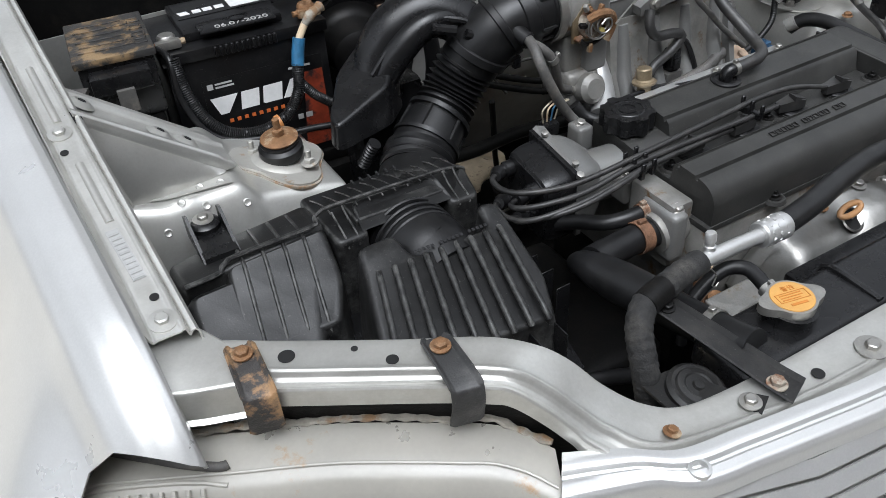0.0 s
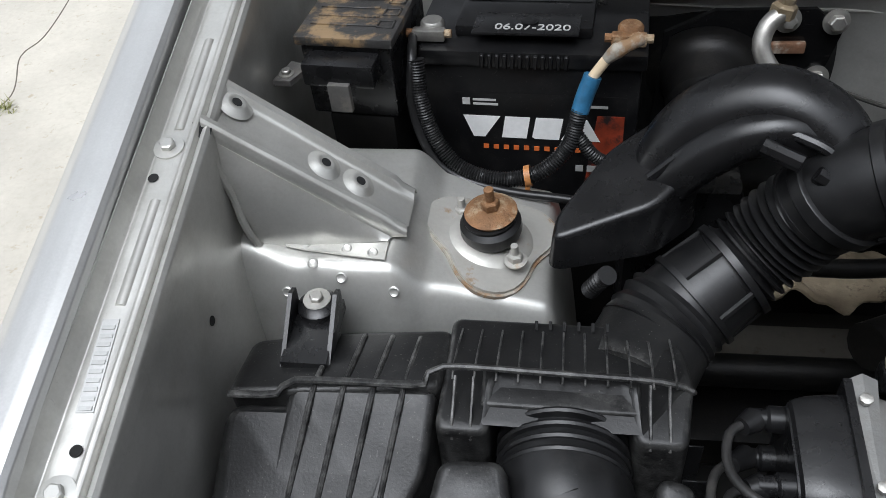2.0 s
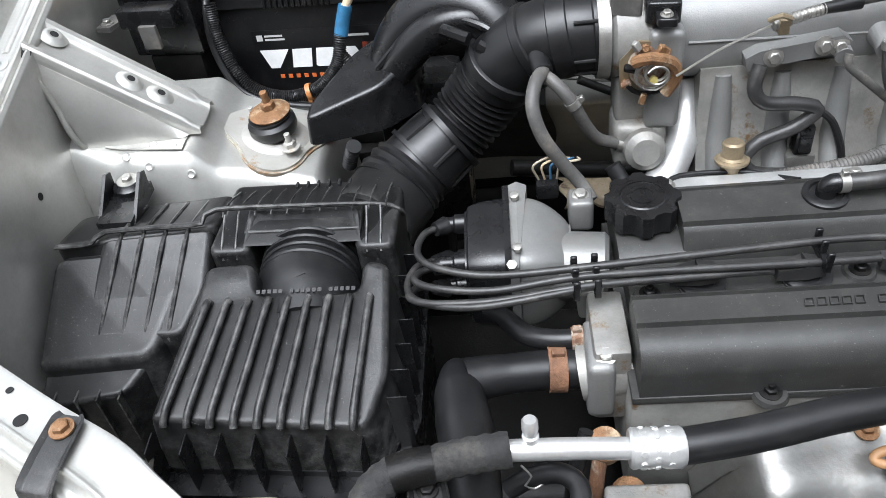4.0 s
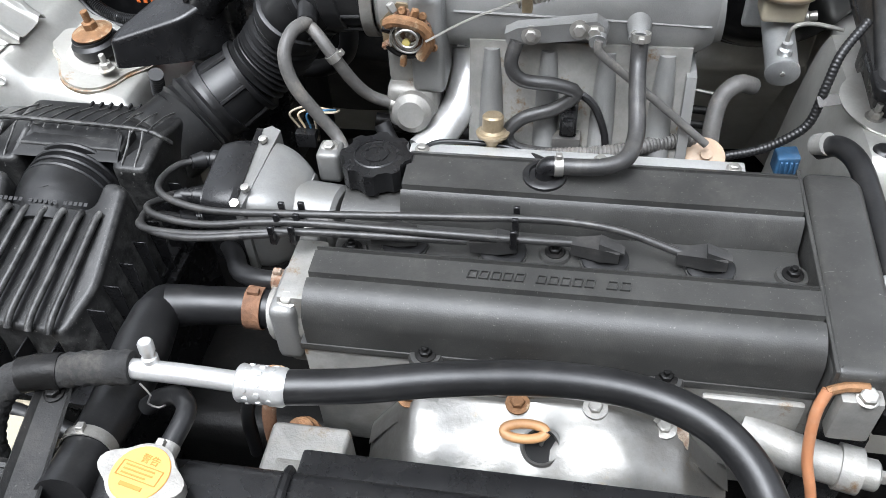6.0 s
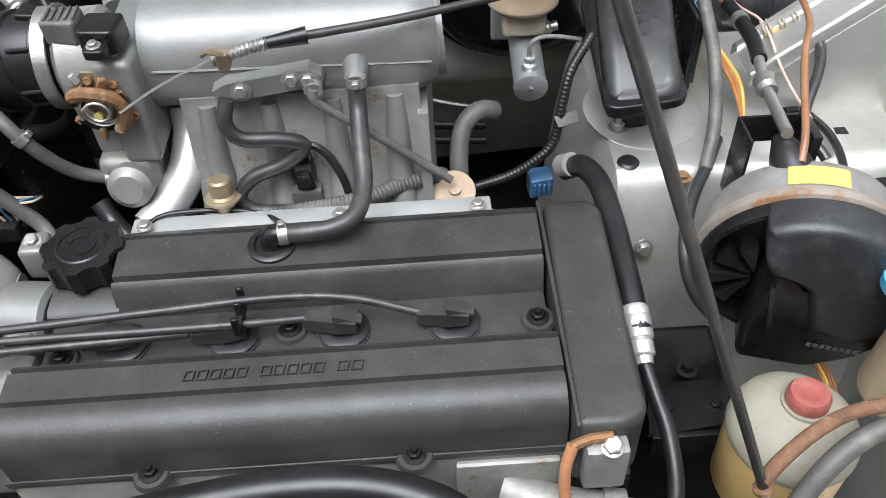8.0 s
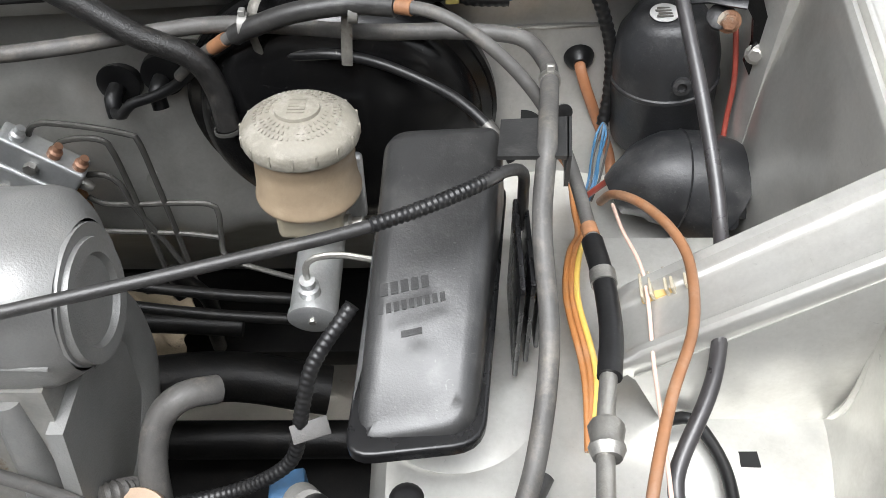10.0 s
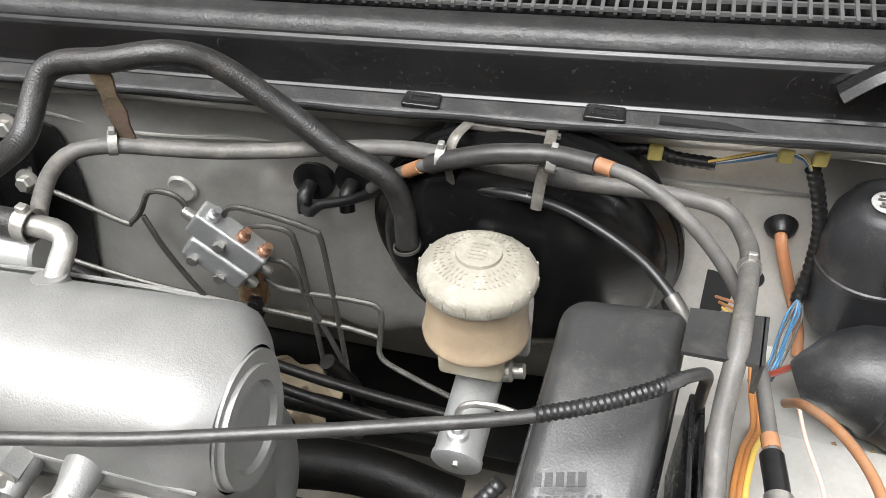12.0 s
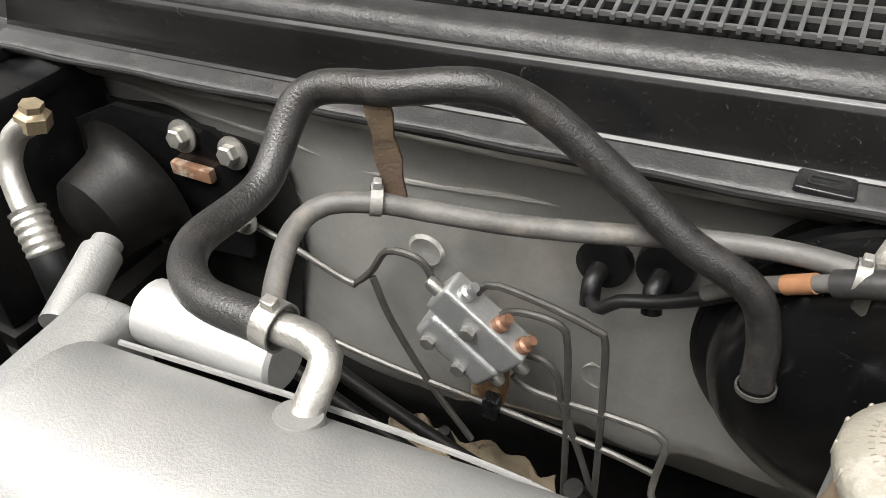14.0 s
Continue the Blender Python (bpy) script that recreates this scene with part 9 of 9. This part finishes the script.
part("shield", moved(moulded(shield_outline(), 0.002, lambda x, y: 0.050 - 0.55 * max(0.0, math.hypot(x, y) - 0.058), 0.010, 0.005), AF), DUSTBLACK, ca)
low = [(-0.034, 0.030), (-0.004, 0.026), (0.012, -0.026), (0.083, -0.024), (0.078, -0.048), (0.060, -0.074), (0.032, -0.096), (-0.030, -0.104), (-0.036, -0.060)]
part("lower_casing", moved(moulded(low, -0.03, lambda x, y: 0.040 - 0.12 * max(0.0, 0.010 - x), 0.008, 0.008), AF), PLASTIC, ca)
part("casing_web", moved(prism([(-0.030, 0.020), (-0.026, 0.020), (-0.012, -0.050), (-0.016, -0.050)], 0.030, 0.046, 0.001, 1), AF), PLASTIC, ca)
for a0, r0, r1 in ((150, 0.016, 0.050), (196, 0.014, 0.052), (238, 0.018, 0.060), (112, 0.016, 0.046)):
    c, sn2 = math.cos(radians(a0)), math.sin(radians(a0))
    px, py = -0.036, -0.004
    tri = [(px + r0 * 0.3 * c, py + r0 * 0.3 * sn2), (px + r1 * 0.72 * c - 0.007 * sn2, py + r1 * 0.72 * sn2 + 0.007 * c), (px + r1 * 0.72 * c + 0.007 * sn2, py + r1 * 0.72 * sn2 - 0.007 * c)]
    part("fin", moved(prism(tri, -0.004, 0.018, 0.001, 1), AF), PLASTIC, ca)
for k in range(8):
    part("print_bar", moved(block(0.020 + 0.0055 * k, 0.024 + 0.0055 * k, -0.060, -0.055, 0.0395, 0.0403, 0, 1), AF), GREYRUBBER, ca)
part("yellow_tag", sheet(lambda u, v: AF @ Vector((0.0845 * math.sin(radians(-22 + 32 * u)), 0.0845 * math.cos(radians(-22 + 32 * u)), -0.034 + 0.020 * v)), 10, 3, 0.0006), YELLOWTAG, ca, "faded yellow tag")
part("bracket", join(block(0.494, 0.497, 0.515, 0.552, 0.785, 0.866, 0.001), block(0.548, 0.557, 0.515, 0.552, 0.785, 0.866, 0.002), block(0.497, 0.548, 0.549, 0.552, 0.838, 0.866, 0.001)), PLASTIC, ca)
part("cable_bellows", hose([(0.522, 0.480, 0.855), (0.519, 0.494, 0.864), (0.516, 0.512, 0.874)], 0.018, 20, radii=[0.019, 0.015, 0.007]), RUBBER, ca)
hex_bolt("bracket_bolt", (0.462, 0.566, 0.785), (0, 0, 1), 0.006, BOLTRUST, 1.4, parent=ca)
part("lower_pipe", rod((0.480, 0.36, 0.69), (0.486, 0.345, 0.60), 0.017, 18), PLASTIC, ca)
tube("actuator_line", "dark vacuum line over the strut tower", [(0.582, 0.640, 0.800), (0.596, 0.645, 0.797), (0.606, 0.640, 0.796), (0.616, 0.612, 0.795), (0.615, 0.582, 0.797), (0.604, 0.548, 0.806), (0.592, 0.520, 0.812)], 0.0042, RUBBER)
tube("wing_harness", "coloured wires in a corrugated sleeve at the wing", [(0.690, 0.557, 0.790), (0.680, 0.552, 0.789), (0.667, 0.545, 0.782), (0.656, 0.538, 0.772)], 0.0062, GREYRUBBER, ribs=0.0007, pitch=0.004)
solo("wing_grommet", lathe([(0.0105, 0), (0.0105, 0.003), (0.007, 0.005), (0.0065, 0.001)], (0.6875, 0.557, 0.790), (-1, -0.2, -0.1), 20, closed=False), RUBBER, "black rubber grommet in the inner wing", "grommet")
hc = thing("harness_connector", "black multi-way connector on the wing harness", "connector", (0.652, 0.535, 0.765))
part("shell", moulded([(0.640, 0.522), (0.664, 0.530), (0.659, 0.546), (0.635, 0.538)], 0.752, lambda x, y: 0.774, 0.003, 0.003), PLASTIC, hc)
part("latch", block(0.644, 0.656, 0.524, 0.530, 0.772, 0.778, 0.001), GREYRUBBER, hc)
part("bracket", prism([(0.628, 0.548), (0.664, 0.556), (0.672, 0.570), (0.630, 0.562)], 0.764, 0.767, 0.001), DARKSTEEL, hc)
for i, m in enumerate((ORANGEWIRE, YELLOWWIRE, BROWNWIRE, ORANGEWIRE)):
    solo("loose_wire", hose([(0.560 + 0.003 * i, 0.47, 0.67), (0.572 + 0.003 * i, 0.435, 0.662), (0.576 + 0.003 * i, 0.405, 0.658), (0.573 + 0.003 * i, 0.375, 0.650), (0.570 + 0.003 * i, 0.35, 0.63)], 0.0016, 6), m, "thin coloured wire below the actuator", "wire", "loose wires")
tube("side_line", "grey line down behind the actuator", [(0.502, 0.60, 0.803), (0.48, 0.56, 0.80), (0.462, 0.53, 0.80), (0.448, 0.50, 0.797), (0.441, 0.475, 0.785), (0.443, 0.458, 0.765), (0.455, 0.45, 0.74), (0.475, 0.445, 0.715)], 0.0058, HOSEGREY)
# power-steering bottle and washer filler
ps = thing("power_steering_bottle", "dusty cream power-steering bottle with small red cap", "bottle", (0.505, 0.335, 0.60))
DUSTYLID = material("dusty_cream", (0.23, 0.215, 0.165), 0.6, 0, 0.2, 18, 0.2, 240, dust=0.5, dust_color=(0.24, 0.22, 0.18), stain=(0.16, 0.14, 0.11), stain_amount=0.05)
part("bottle", lathe([(0.046, 0), (0.051, 0.012), (0.052, 0.085)], (0.505, 0.330, 0.62), (0, 0, 1), 44), AMBER, ps, "amber translucent lower bottle")
part("shoulder", lathe([(0.052, 0.084), (0.0535, 0.088), (0.053, 0.094), (0.049, 0.104), (0.040, 0.113), (0.028, 0.118), (0.0, 0.119)], (0.505, 0.330, 0.62), (0, 0, 1), 44), DUSTYLID, ps)
part("cap_collar", lathe([(0.0200, 0), (0.0195, 0.005), (0, 0.005)], (0.511, 0.336, 0.736), (0, 0.05, 1), 32), DUSTYLID, ps)
part("cap", lathe([(0.015, 0), (0.0172, 0.002), (0.0172, 0.010), (0.015, 0.0135), (0.010, 0.0142), (0.008, 0.0132), (0, 0.013)], (0.511, 0.336, 0.740), (0, 0.05, 1), 36), REDCAP, ps, "faded red round cap")
pa = thing("prop_pivot_arm", "brown rusty steel arm at the foot of the bonnet prop", "arm", (0.48, 0.27, 0.79))
part("arm", hose([(0.433, 0.244, 0.79), (0.452, 0.258, 0.797), (0.482, 0.276, 0.80), (0.512, 0.288, 0.80), (0.545, 0.293, 0.80)], 0.0055, 10), RUST, pa)
part("hook", rod((0.545, 0.293, 0.80), (0.552, 0.293, 0.795), 0.007, 12), RUST, pa)
tube("bottle_hose", "grey rubber hose past the power-steering bottle", [(0.46, 0.24, 0.72), (0.49, 0.262, 0.765), (0.525, 0.278, 0.785), (0.57, 0.285, 0.79), (0.62, 0.29, 0.79)], 0.008, GREYRUBBER)

wf = thing("washer_filler", "tan washer filler neck with bright blue lid", "filler neck", (0.575, 0.345, 0.72))
part("neck", lathe([(0.040, 0), (0.038, 0.06), (0.038, 0.10), (0.035, 0.104)], (0.604, 0.348, 0.725), (0.05, 0.02, 1), 32), TAN, wf)
part("lid", prism([(0.604 + (0.041 + 0.014 * max(0, math.cos(2 * math.pi * k / 48 - 2.5)) ** 8) * math.cos(2 * math.pi * k / 48), 0.350 + (0.043 + 0.014 * max(0, math.cos(2 * math.pi * k / 48 - 2.5)) ** 8) * math.sin(2 * math.pi * k / 48)) for k in range(48)], 0.832, 0.841, 0.003), BLUECAP, wf, "bright blue flip lid")
part("lid_emboss", join(moved(block(-0.014, 0.014, -0.0012, 0.0012, 0, 0.001, 0), Matrix.Translation((0.607, 0.348, 0.8408)) @ pose(0, 0, 0, 0, 0, 35)), moved(block(-0.012, 0.012, -0.0012, 0.0012, 0, 0.001, 0), Matrix.Translation((0.599, 0.356, 0.8408)) @ pose(0, 0, 0, 0, 0, -20)), moved(block(-0.012, 0.012, -0.0012, 0.0012, 0, 0.001, 0), Matrix.Translation((0.615, 0.342, 0.8408)) @ pose(0, 0, 0, 0, 0, -20))), BLUECAP, wf)
# engine-side hose with alloy crimp along the timing end
sl = tube("power_steering_hose", "thick black power-steering hose with alloy crimp", [(0.352, 0.590, 0.785), (0.365, 0.576, 0.800), (0.375, 0.545, 0.806), (0.379, 0.50, 0.802), (0.380, 0.44, 0.795), (0.380, 0.40, 0.787), (0.381, 0.385, 0.783)], 0.0108, RUBBER, seg=18)
part("white_collar", hose([(0.350, 0.592, 0.788), (0.357, 0.582, 0.798)], 0.0118, 18), OLDCAST, sl, "pale plastic collar")
part("crimp", lathe([(0.0108, -0.003), (0.0122, 0.0), (0.0124, 0.005), (0.0117, 0.0065), (0.0124, 0.008), (0.0124, 0.015), (0.0117, 0.0165), (0.0124, 0.018), (0.0120, 0.025), (0.0095, 0.027)], (0.380, 0.404, 0.788), (0.02, -0.94, -0.34), 14), ALU, sl, "bright alloy crimp")
part("crimp_neck", lathe([(0.0085, 0.0), (0.0105, 0.002), (0.0105, 0.012), (0.0080, 0.014), (0.0075, 0.020)], (0.3806, 0.379, 0.779), (0.02, -0.94, -0.34), 18), ALU, sl)
part("line", hose([(0.382, 0.364, 0.771), (0.386, 0.340, 0.762), (0.392, 0.310, 0.748), (0.392, 0.275, 0.728), (0.384, 0.245, 0.70), (0.378, 0.22, 0.66)], 0.0065, 14), RUBBER, sl)
alt = thing("side_mount", "black steel mount frame beside the timing end", "mount", (0.43, 0.45, 0.60))
part("frame", moulded([(0.395, 0.40), (0.50, 0.405), (0.50, 0.50), (0.40, 0.50)], 0.58, lambda x, y: 0.640 + 0.15 * (y - 0.45), 0.010, 0.012), GLOSSBLACK, alt)
part("upright", prism([(0.41, 0.60), (0.50, 0.60), (0.50, 0.665), (0.46, 0.69), (0.43, 0.69), (0.41, 0.66)], 0.392, 0.400, 0.002, axis="x"), DARKSTEEL, alt)
part("strap", prism([(0.40, 0.36), (0.47, 0.365), (0.485, 0.41), (0.41, 0.415)], 0.655, 0.663, 0.002, tops=[0.663, 0.668, 0.672, 0.665]), GLOSSBLACK, alt)
part("edge_flange", block(0.40, 0.475, 0.352, 0.358, 0.64, 0.672, 0.0015), DARKSTEEL, alt)
for x, y in ((0.42, 0.39), (0.465, 0.385)):
    hex_bolt("strap_bolt", (x, y, 0.668), (0, 0, 1), 0.0055, DARKSTEEL, 1.6, parent=alt)
hex_bolt("frame_bolt", (0.452, 0.43, 0.662), (0, 0, 1), 0.0065, DARKSTEEL, 1.6, 1.4, parent=alt)
dv = thing("drive_belt", "black ribbed drive belt loop low beside the engine", "belt", (0.37, 0.24, 0.55))
part("loop", lathe([(0.05, -0.01), (0.054, -0.01), (0.054, 0.01), (0.05, 0.01), (0.05, -0.01)], (0.385, 0.21, 0.66), (1, 0, 0.1), 30, closed=False), RUBBER, dv)
# bonnet prop
PROP = [(0.436, 0.243, 0.78), (0.433, 0.245, 0.79), (0.375, 0.250, 0.945), (0.317, 0.255, 1.10), (0.224, 0.262, 1.35), (0.13, 0.27, 1.60)]
pr = thing("bonnet_prop", "dusty black steel bonnet prop rod standing at an angle", "prop rod", (0.44, 0.08, 0.80))
part("rod", hose(PROP, 0.0036, 14, 0.02), HOSEGREY, pr)
part("pivot_sleeve", hose([PROP[0], line_at(PROP[:2], 0.35)], 0.007, 12), RUST, pr)
